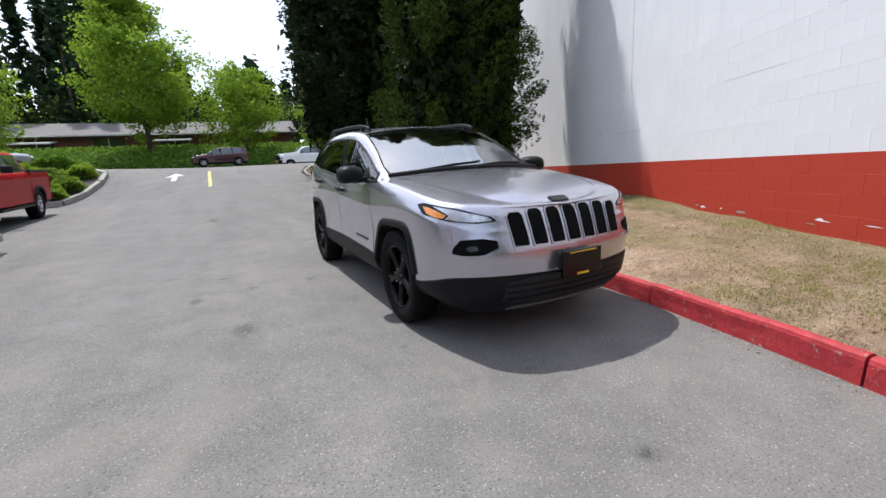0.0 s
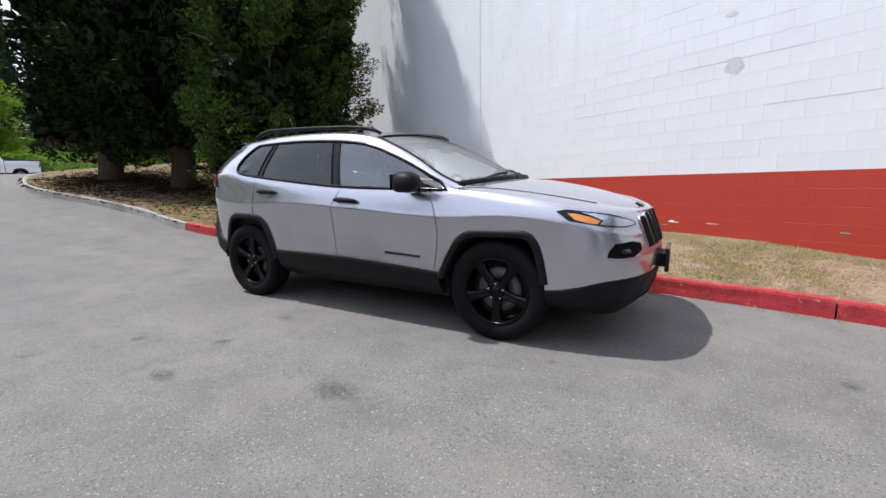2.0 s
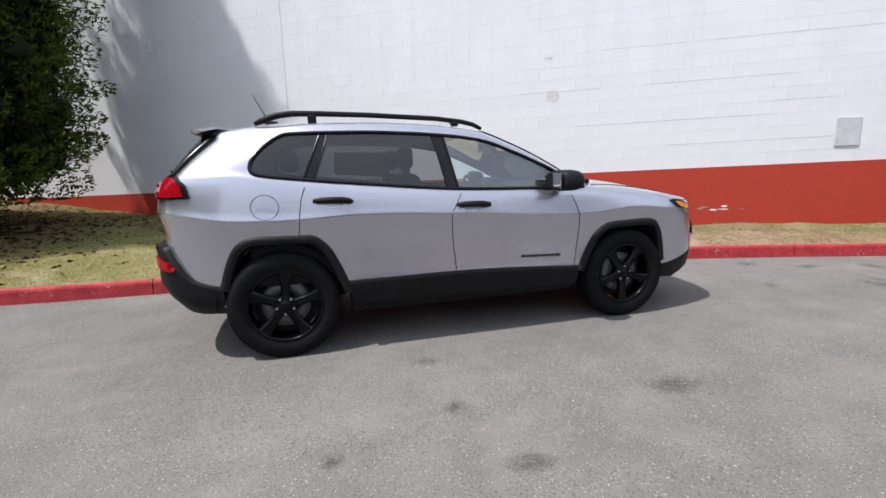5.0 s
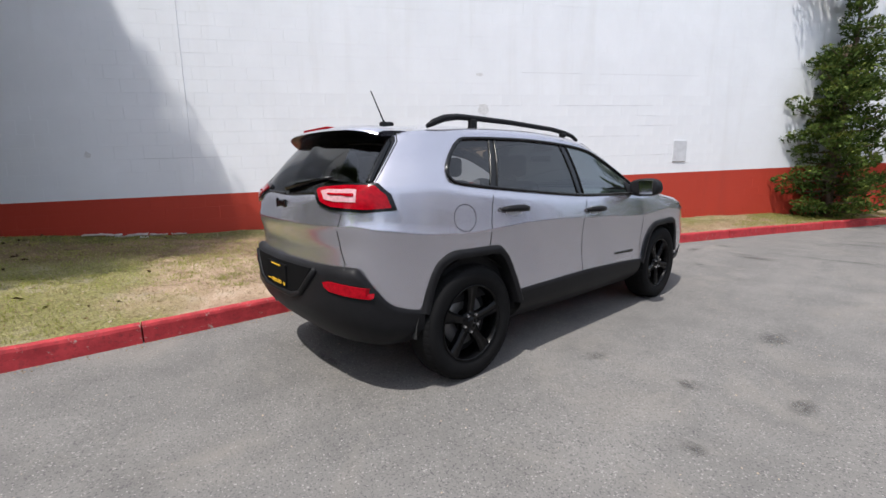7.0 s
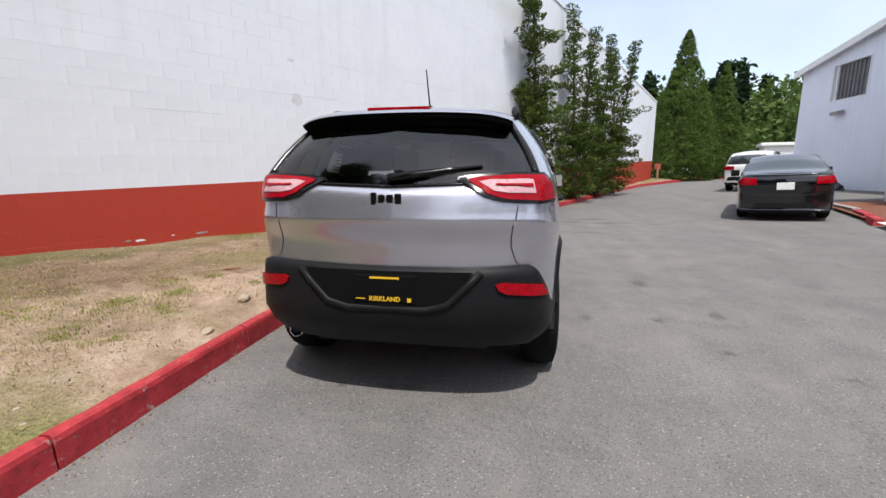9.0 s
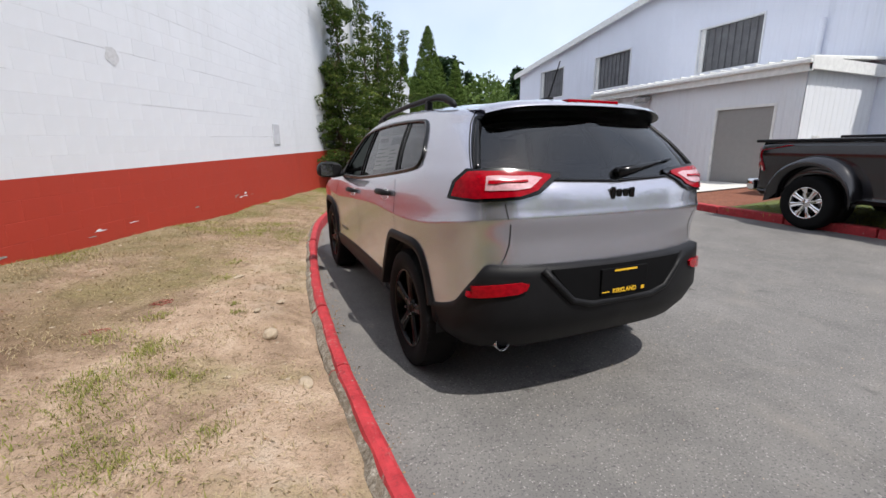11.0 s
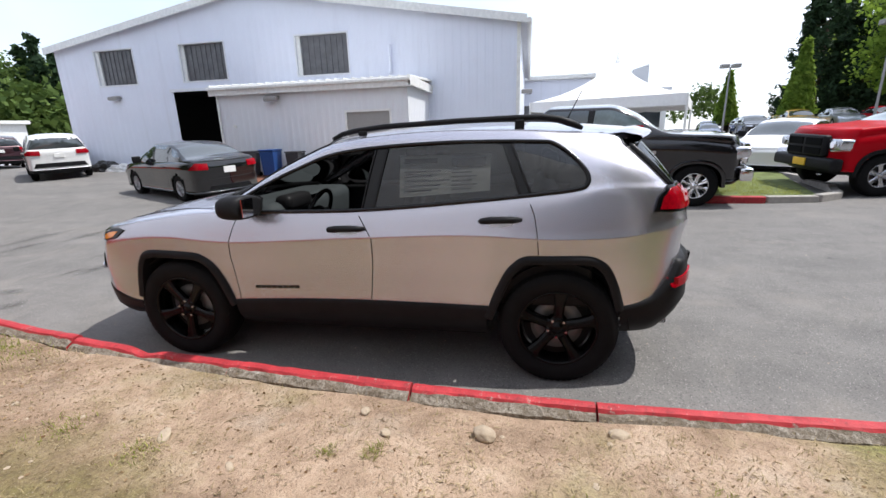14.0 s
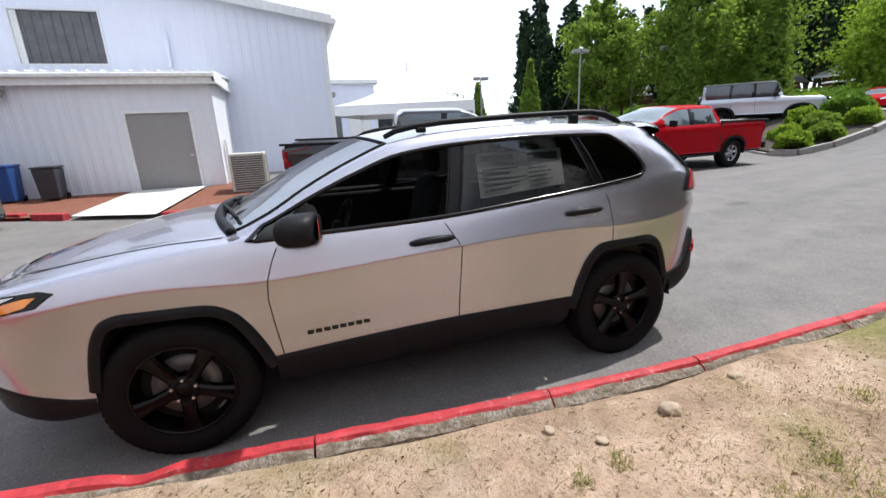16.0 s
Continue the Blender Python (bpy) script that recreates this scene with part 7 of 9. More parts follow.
    if plate:
        loc, _ = sh.hit((0, y1 + 3, (z0 + z1) / 2 - 0.11), (0, -1, 0))
        part("number_plate", box_bm(-0.15, loc.y - 0.01, (z0 + z1) / 2 - 0.19, 0.15, loc.y + 0.015, (z0 + z1) / 2 - 0.04, 0.004), M_TRIMW, root, "pale number plate")
    if grille:
        gw, g0, g1, gm = grille
        sh.patch("grille", [(-gw, g0), (gw, g0), (gw, g1), (-gw, g1)], (0, 1), gm, root, off=0.006, thick=0.01, h=0.1)
    # door gaps and handles
    for sx in (1, -1):
        for p, qq in sides[:2]:
            ym = qq - 0.02
            zz = float(zb_y(ym))
            sh.seam("panel_gap", [(-ym, zz - 0.03), (-ym, (zz + sill) / 2), (-ym + 0.03, sill + 0.12)], (-1, 0), M_GAP, root, side=sx, width=0.008)
            loc, _ = sh.hit((4, ym - 0.16, zz - 0.13), (-1, 0, 0))
            if loc is not None:
                V, F = tube([(sx * (loc.x + 0.004), ym - 0.26, zz - 0.13), (sx * (loc.x + 0.03), ym - 0.22, zz - 0.125), (sx * (loc.x + 0.03), ym - 0.1, zz - 0.12), (sx * (loc.x + 0.004), ym - 0.06, zz - 0.12)], 0.014, 6)
                mesh_obj("door_handle", V, F, M_CHROME if wstyle is CHROMEW else paint, root)
        ym = sides[0][0] + 0.12
        zz = float(zb_y(ym))
        b = box_bm(sx * (W + 0.10) - 0.10, ym - 0.06, zz + 0.0, sx * (W + 0.10) + 0.10, ym + 0.05, zz + 0.17, 0.03)
        part("door_mirror", b, M_CHROME if wstyle is CHROMEW else M_BLACKPL, root)
    return root, sh


def heading(x, y, hx, hy, dz=0.0, z=None):
    a = math.atan2(hx, -hy)
    zz = float(road_z(x, y)) if z is None else z
    # lean with the slope of the ground
    if z is not None:
        return Matrix.Translation((x, y, zz + dz)) @ Matrix.Rotation(a, 4, "Z")
    e = 1.2
    h = Vector((hx, hy)).normalized()
    pitch = math.atan2(float(road_z(x + h.x * e, y + h.y * e)) - float(road_z(x - h.x * e, y - h.y * e)), 2 * e)
    l = Vector((-h.y, h.x))
    roll = math.atan2(float(road_z(x + l.x * 0.8, y + l.y * 0.8)) - float(road_z(x - l.x * 0.8, y - l.y * 0.8)), 1.6)
    return Matrix.Translation((x, y, zz + dz)) @ Matrix.Rotation(a, 4, "Z") @ Matrix.Rotation(-pitch, 4, "X") @ Matrix.Rotation(-roll, 4, "Y")


P_CHAR = car_paint("charcoal_paint", (0.004, 0.0043, 0.006), 0.0, 0.10, 0.8)
P_GREYRAM = car_paint("dark_grey_paint", (0.013, 0.0122, 0.0145), 0.2, 0.16, 0.8)
P_RED = car_paint("red_paint", (0.38, 0.003, 0.009), 0.0, 0.3, 0.08)
P_WHITE = car_paint("white_paint", (0.74, 0.74, 0.73), 0.0, 0.3)
P_MAROON = car_paint("maroon_paint", (0.05, 0.014, 0.018), 0.4, 0.3)
P_SILV2 = car_paint("pale_silver_paint", (0.5, 0.52, 0.55), 0.6, 0.3)
P_YEL = car_paint("gold_paint", (0.55, 0.33, 0.06), 0.3, 0.3)
P_BLUE = car_paint("blue_paint", (0.03, 0.06, 0.16), 0.4, 0.3)


def sedan(name, label, m, paint, wstyle=STEEL, group="", low=1.0):
    t = lambda L: [(y, 0.55 + (z - 0.55) * low) for y, z in L]
    root, sh = auto(name, label, m, paint, 0.865, -2.29, 2.29, t([(-2.3, 0.68), (-1.2, 0.90), (0, 0.94), (1.2, 0.98), (2.3, 0.99)]),
                t([(-2.3, 0.70), (-1.9, 0.84), (-1.05, 0.97), (-0.35, 1.36), (0.1, 1.455), (0.7, 1.45), (1.15, 1.35), (1.72, 1.085), (2.1, 1.05), (2.3, 0.98)]), (-1.34, 1.30), 0.325,
                [(-0.72, -0.02), (0.08, 0.82), (0.88, 1.25)], (-1.0, -0.3), (1.15, 1.7), wstyle=wstyle, group=group, tails=(0.58, 1.0, 0.80, 0.96), lamps=(0.5, 0.9, 0.62, 0.74), sill=0.22, clad=0.25, tailr=0.35)
    sh.patch("bumper_insert", [(-0.55, 0.30), (0.55, 0.30), (0.5, 0.40), (-0.5, 0.40)], (0, -1), M_BLACKPL, root, "black rear bumper insert", off=0.004, thick=0.008, h=0.15)
    sh.seam("boot_gap", [(-0.60, 0.62), (-0.52, 0.575), (0.52, 0.575), (0.60, 0.62)], (0, -1), M_GAP, root, width=0.012)
    return root, sh


def wagon(name, label, m, paint, group=""):
    root, sh = auto(name, label, m, paint, 0.96, -2.42, 2.38, [(-2.4, 0.90), (-1.2, 1.07), (1, 1.14), (2.4, 1.18)],
                [(-2.4, 0.95), (-2.0, 1.06), (-1.2, 1.18), (-0.5, 1.60), (0, 1.73), (1.3, 1.745), (2.0, 1.67), (2.25, 1.60), (2.4, 1.58)], (-1.48, 1.43), 0.38,
                [(-0.85, -0.05), (0.07, 0.95), (1.05, 1.75)], (-1.15, -0.38), None, True, wstyle=STEEL, group=group, tails=(0.55, 1.0, 0.95, 1.13), lamps=(0.5, 0.9, 0.80, 0.92), sill=0.32, clad=0.42)
    sh.patch("rear_glass", [(-0.66, 1.20), (0.66, 1.20), (0.54, 1.56), (-0.54, 1.56)], (0, -1), M_BACKGLASS, root, "dark tailgate glass", off=0.006, thick=0.006, h=0.12)
    sh.patch("bumper_insert", [(-0.8, 0.50), (0.8, 0.50), (0.72, 0.66), (-0.72, 0.66)], (0, -1), M_BLACKPL, root, "black rear bumper insert", off=0.006, thick=0.012, h=0.15)
    return root, sh


def pickup(name, label, m, paint, wstyle, L=0.0, cover=None, r=0.41, group="", s=1.0, low=0.0):
    y1 = 2.95 + 0.4 * L
    root, sh = auto(name, label, m, paint, 1.0 * s, -2.74, y1, [(-2.74, 1.12), (-1.6, 1.24), (0, 1.27), (1.0, 1.28), (y1, 1.29)],
                    [(-2.74, 1.17), (-2.56, 1.30), (-1.42, 1.385), (-0.74, 1.79 - 0.8 * low), (-0.34, 1.925 - low), (0.78, 1.93 - low), (0.95, 1.83 - low), (1.04, 1.36), (1.12, 1.305), (y1, 1.31)], (-1.93, 1.64 + L * 0.65), r,
                    [(-0.98, -0.08), (0.05, 0.86)], (-1.35, -0.5), (0.96, 1.05), hoodw=0.86, roofw=0.74, boxy=1.0, sill=0.46, clad=0.5, wstyle=wstyle, bed=(1.1, cover or M_BLACKPL), nose=0.3, tailr=0.14,
                    lamps=(0.62, 0.95, 0.86, 1.04), tails=(0.86, 1.0, 0.82, 1.24), grille=(0.55, 0.72, 1.06, M_GLOSSBLACK), group=group, tyre=0.27)
    cm = M_CHROME if wstyle is CHROMEW else M_BLACKPL
    part("front_bumper", box_bm(-0.98, -2.84, 0.50, 0.98, -2.62, 0.74, 0.05, 3), cm, root, "chrome front bumper" if wstyle is CHROMEW else "black front bumper", smooth=True)
    part("rear_bumper", box_bm(-0.95, y1 - 0.02, 0.48, 0.95, y1 + 0.13, 0.68, 0.04, 3), M_CHROME if wstyle is CHROMEW else M_BLACKPL, root, smooth=True)
    for sx in (1, -1):
        for cy in (-1.93, 1.64 + L * 0.65):
            arch_trim(root, sh, cy, r * 0.97, [(p * r / 0.37 * 0.99, q * r / 0.37 * 0.99) for p, q in ARCH], M_BLACKPL if not wstyle is CHROMEW else paint, both=(sx == 1), width=0.07, proud=0.03) if sx == 1 else None
        part("bed_rail", box_bm(sx * 0.93 - 0.05, 1.12, 1.29, sx * 0.93 + 0.05, y1, 1.335, 0.015), M_BLACKPL, root)
    chrome = wstyle is CHROMEW
    frame_mat = M_CHROME if chrome else M_BLACKPL
    gr = part("grille_frame", box_bm(-0.60, -2.81, 0.74, 0.60, -2.66, 1.17, 0.05, 3), frame_mat, root, "chrome grille frame" if chrome else "black grille frame", smooth=True)
    for x0, x1 in ((-0.54, -0.04), (0.04, 0.54)):
        for z0, z1 in ((0.79, 0.93), (0.97, 1.12)):
            part("grille_opening", box_bm(x0, -2.825, z0, x1, -2.79, z1, 0.012), M_MESH, gr)
    for sx in (1, -1):
        hl = part("headlamp_unit", box_bm(min(sx * 0.62, sx * 0.965), -2.75, 0.90, max(sx * 0.62, sx * 0.965), -2.46, 1.11, 0.05, 3), M_LAMPSIL, root, "clear headlamp wrapped round the corner", smooth=True)
        part("lamp_bulb", cyl_bm(0.07, 0.06, 0.03, 14, Matrix.Translation((sx * 0.80, -2.755, 1.0)) @ Matrix.Rotation(math.pi / 2, 4, "X")), M_CHROME, hl)
        part("running_board", box_bm(min(sx * 0.90, sx * 1.04), -1.35, 0.40, max(sx * 0.90, sx * 1.04), 0.95, 0.46, 0.015), M_CHROMEDARK if chrome else M_BLACKPL, root, "side step below the doors")
    part("dealer_plate", box_bm(-0.2, -2.865, 0.55, 0.2, -2.84, 0.70, 0.008), M_GLOSSBLACK if chrome else M_YELLOW, root, "dealer plate on the front bumper")
    for ob in [c for c in root.children if c.name.startswith(("side_window", "windscreen"))]:
        ym = sum(v.co.y for v in ob.data.vertices) / max(1, len(ob.data.vertices))
        if ym < 0:                        # lighter glass in front, privacy glass behind
            ob.data.materials[0] = M_PALEGLASS
    part("cab_gap", box_bm(-0.995 * s, 1.055, 0.5, 0.995 * s, 1.085, 1.30), M_GAP, root)
    return root, sh


# cars parked along the shed and across the drive
_h = Vector((-0.42, -0.907))
_tail = Vector((-6.27, -6.2))
sedan("parked_sedan", "charcoal grey sedan parked by the kerb", heading(*(_tail + _h * 2.25), *_h), P_CHAR)
wagon("parked_wagon", "white sport utility wagon parked along the lane", heading(-11.6, -18.4, -0.56, -0.83), P_WHITE)
wagon("parked_wagon", "dark maroon sport utility wagon parked along the lane", heading(-16.1, -28.2, -0.5, -0.866), P_MAROON)
sedan("parked_sedan", "pale silver sedan far along the lane", heading(-19.5, -33.8, -0.45, -0.9), P_SILV2)
_rh = Vector((0.169, 0.986)).normalized()
GREY_RAM, _ = pickup("parked_pickup", "dark grey dual-wheel pickup truck with chrome bumper", heading(-6.65, 2.47, *_rh), P_GREYRAM, CHROMEW, 0.95, None, 0.40, s=1.0)
for sx in (1, -1):     # wide rear wings over the twin wheels
    V = []
    for t in np.linspace(0, math.pi, 19):
        cy, cz = 2.26 + 0.62 * math.cos(t), 0.42 + 0.60 * math.sin(t)
        V += [(sx * 0.93, cy, cz + 0.10), (sx * 1.20, cy, cz + 0.02), (sx * 1.22, cy, cz - 0.05), (sx * 1.0, 2.26 + 0.52 * math.cos(t), 0.42 + 0.5 * math.sin(t))]
    F = [(4 * i + k, 4 * i + 4 + k, 4 * i + 5 + k, 4 * i + 1 + k) for i in range(18) for k in range(3)]
    mesh_obj("rear_wing", V, F, P_GREYRAM, GREY_RAM, "flared wing over twin rear wheels", smooth=True)
    wheel(GREY_RAM, sx * 1.06, 2.26, 0.40, 0.40, 0.22, CHROMEW, sx)
for k in range(3):     # badge on the front door
    part("badge_letter", box_bm(-1.012, -1.22 + k * 0.11, 0.99, -1.0, -1.14 + k * 0.11, 1.05, 0.004), M_ALLOY, GREY_RAM, "pale metal badge" if k == 0 else "")
_rd = Vector((0.03, -0.9995))
_left = Vector((0.9995, 0.03))
_rc = Vector((-6.28, 7.8)) - _left * 0.98 - _rd * 1.93
pickup("parked_pickup", "bright red pickup truck with black wheels and arches", heading(*_rc, *_rd), P_RED, DARKALLOYW, 0.0, M_WINGREY, 0.415, low=0.13)
sedan("parked_coupe", "white low coupe parked in the lot", heading(-11.3, 8.6, 0.75, -0.66), P_WHITE, BLACKW, low=0.92)
OFFROADER, OFF_SH = auto("parked_offroader", "silver boxy off-road wagon with black top on the raised lot", heading(-10.2, 17.4, 0.82, 0.57, z=1.10), P_SILV2, 0.90, -2.05, 2.05, [(-2.0, 1.12), (0, 1.22), (2, 1.24)], [(-2.05, 1.14), (-1.8, 1.18), (-0.75, 1.24), (-0.55, 1.7), (-0.4, 1.84), (2.05, 1.86)],
     (-1.3, 1.25), 0.42, [(-0.6, 0.15), (0.25, 0.95), (1.0, 1.85)], (-0.74, -0.45), None, True, hoodw=0.72, roofw=0.86, boxy=1.0, sill=0.55, clad=0.6, wstyle=BLACKW, nose=0.15, tailr=0.1, roofcol=M_BLACKPL, lamps=(0.35, 0.6, 0.85, 1.05), tails=(0.8, 1.0, 0.9, 1.1), tyre=0.28)
for sx in (1, -1):
    for cy in (-1.3, 1.25):
        arch_trim(OFFROADER, OFF_SH, cy, 0.42, [(p * 1.12, q * 1.1) for p, q in ARCH], M_BLACKPL, both=True, width=0.09, proud=0.12) if sx > 0 else None
    part("headlamp_ring", cyl_bm(0.11, 0.10, 0.05, 18, Matrix.Translation((sx * 0.5, -2.07, 0.98)) @ Matrix.Rotation(math.pi / 2, 4, "X")), M_CHROME, OFFROADER, "round headlamp")
for k in range(7):
    part("grille_slot", box_bm(-0.33 + k * 0.10, -2.085, 0.82, -0.27 + k * 0.10, -2.03, 1.10, 0.01), M_MESH, OFFROADER)
part("front_bumper", box_bm(-0.85, -2.30, 0.50, 0.85, -2.02, 0.72, 0.05, 3), M_BLACKPL, OFFROADER, "black front bumper with a winch", smooth=True)
part("spare_wheel_cover", cyl_bm(0.40, 0.38, 0.22, 24, Matrix.Translation((0, 2.18, 1.05)) @ Matrix.Rotation(math.pi / 2, 4, "X")), M_BLACKPL, OFFROADER, "black spare wheel on the tailgate")
wagon("parked_minivan", "dark maroon minivan on the street across the drive", heading(-1.2, 41.5, -1, -0.05, z=1.62), P_MAROON)
pickup("parked_pickup", "white pickup truck on the street across the drive", heading(6.0, 37.5, -0.98, -0.12, z=1.15), P_WHITE, STEEL, 0.3, None, 0.36)
sedan("parked_sedan", "red sedan beyond the planted island", heading(-16.5, 37.0, 0.3, -1, z=1.7), P_RED)
sedan("parked_sedan", "charcoal grey sedan beyond the planted island", heading(-22.0, 34.0, 0.3, -1, z=1.7), P_CHAR)
_cols = ((P_WHITE, "white"), (P_RED, "red"), (P_SILV2, "pale silver"), (P_YEL, "gold"), (P_CHAR, "charcoal grey"), (P_BLUE, "dark blue"))
for k in range(20):
    row, col = divmod(k, 7)
    pa, cn = _cols[(k * 5 + row) % 6]
    x, y = -33 - row * 7.5 - 0.5 * col, 11.5 + col * 3.1 + row * 2.6
    sedan("parked_sedan", f"{cn} sedan in the sales lot", heading(x, y, 0.9, -0.2, z=float(road_z(x, y))), pa, group="cars in the sales lot")

# ---------------------------------------------------------------- trees and plants
L_SEQ = leaf_mat("dark_conifer_leaf", (0.020, 0.040, 0.008), (0.084, 0.125, 0.020), thin=0.06)
# darkened conifer leaf: the backlit shade of two evergreens is in its colour
L_BACKLIT = leaf_mat("backlit_conifer_leaf", (0.012, 0.022, 0.008), (0.030, 0.048, 0.013), thin=0.02)
L_CYP = leaf_mat("cypress_leaf", (0.026, 0.050, 0.012), (0.088, 0.128, 0.030))
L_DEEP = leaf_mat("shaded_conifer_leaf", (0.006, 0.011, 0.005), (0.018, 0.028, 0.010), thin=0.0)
L_CYPTIP = leaf_mat("cypress_fresh_lit_leaf", (0.075, 0.11, 0.026), (0.20, 0.235, 0.058))
L_PYR = leaf_mat("pyramid_conifer_leaf", (0.036, 0.072, 0.015), (0.115, 0.165, 0.036))
L_MAPLE = leaf_mat("bright_maple_leaf", (0.13, 0.24, 0.022), (0.30, 0.42, 0.05), thin=0.4)
L_GREEN = leaf_mat("broadleaf", (0.085, 0.15, 0.022), (0.23, 0.33, 0.055), thin=0.45)
L_FAR = leaf_mat("far_conifer_leaf", (0.016, 0.032, 0.016), (0.038, 0.068, 0.030))
L_FARB = leaf_mat("far_broadleaf_leaf", (0.040, 0.072, 0.020), (0.125, 0.18, 0.05), thin=0.25)
L_IVY = leaf_mat("ivy_leaf", (0.06, 0.13, 0.018), (0.19, 0.32, 0.045), thin=0.3)
L_GRASS = leaf_mat("grass_blade", (0.13, 0.17, 0.035), (0.37, 0.37, 0.11), thin=0.45)
L_STRAW = leaf_mat("straw_blade", (0.26, 0.20, 0.11), (0.48, 0.39, 0.24))


def leaf_cloud(name, C, size, material, parent=None, seed=0, aspect=0.5, flat=0.0, droop=0.0, kind="", face=None, way=None):
    """Many small folded leaves at the places C (n x 3); face: the way that each looks; way: the way that each grows."""
    rng = np.random.default_rng(seed)
    n = len(C)
    d = rng.normal(size=(n, 3))
    d[:, 2] = d[:, 2] * (1 - flat) - droop
    d /= np.linalg.norm(d, axis=1, keepdims=True)
    u = rng.normal(size=(n, 3))
    if face is not None:
        u = face / (np.linalg.norm(face, axis=1, keepdims=True) + 1e-9) + 0.35 * u
        u /= np.linalg.norm(u, axis=1, keepdims=True)
        d = d - 0.8 * u * np.sum(d * u, 1, keepdims=True)
        d /= np.linalg.norm(d, axis=1, keepdims=True) + 1e-9
    if way is not None:
        d = way / (np.linalg.norm(way, axis=1, keepdims=True) + 1e-9) + 0.45 * rng.normal(size=(n, 3))
        d /= np.linalg.norm(d, axis=1, keepdims=True)
    w = np.cross(d, u)
    w /= np.linalg.norm(w, axis=1, keepdims=True) + 1e-9
    nn = np.cross(w, d)
    L = (size * rng.uniform(0.6, 1.35, n))[:, None]
    tip, tail = C + d * L * 0.5, C - d * L * 0.5
    l = C + w * L * aspect * 0.5 + nn * L * 0.10
    r = C - w * L * aspect * 0.5 + nn * L * 0.10
    V = np.stack([tail, l, tip, r], 1).reshape(-1, 3)
    me = bpy.data.meshes.new(name)
    me.vertices.add(4 * n)
    me.vertices.foreach_set("co", V.ravel())
    base = 4 * np.arange(n)
    tri = np.stack([base, base + 1, base + 2, base, base + 2, base + 3], 1).ravel()
    me.loops.add(6 * n)
    me.loops.foreach_set("vertex_index", tri)
    me.polygons.add(2 * n)
    me.polygons.foreach_set("loop_start", np.arange(0, 6 * n, 3))
    me.polygons.foreach_set("loop_total", np.full(2 * n, 3))
    me.update(calc_edges=True)
    me.validate()
    me.materials.append(material)
    ob = new(name, me)
    if parent:
        ob.parent = parent
    if kind:
        ob["kind"] = kind
    return ob


def limb(points, r0, r1, seg=7):
    n = len(points)
    return tube(points, [r0 + (r1 - r0) * i / (n - 1) for i in range(n)], seg)


def tree_root(name, x, y, z, label, group=""):
    return thing(name, pose(x, y, z), label, "tree", group)


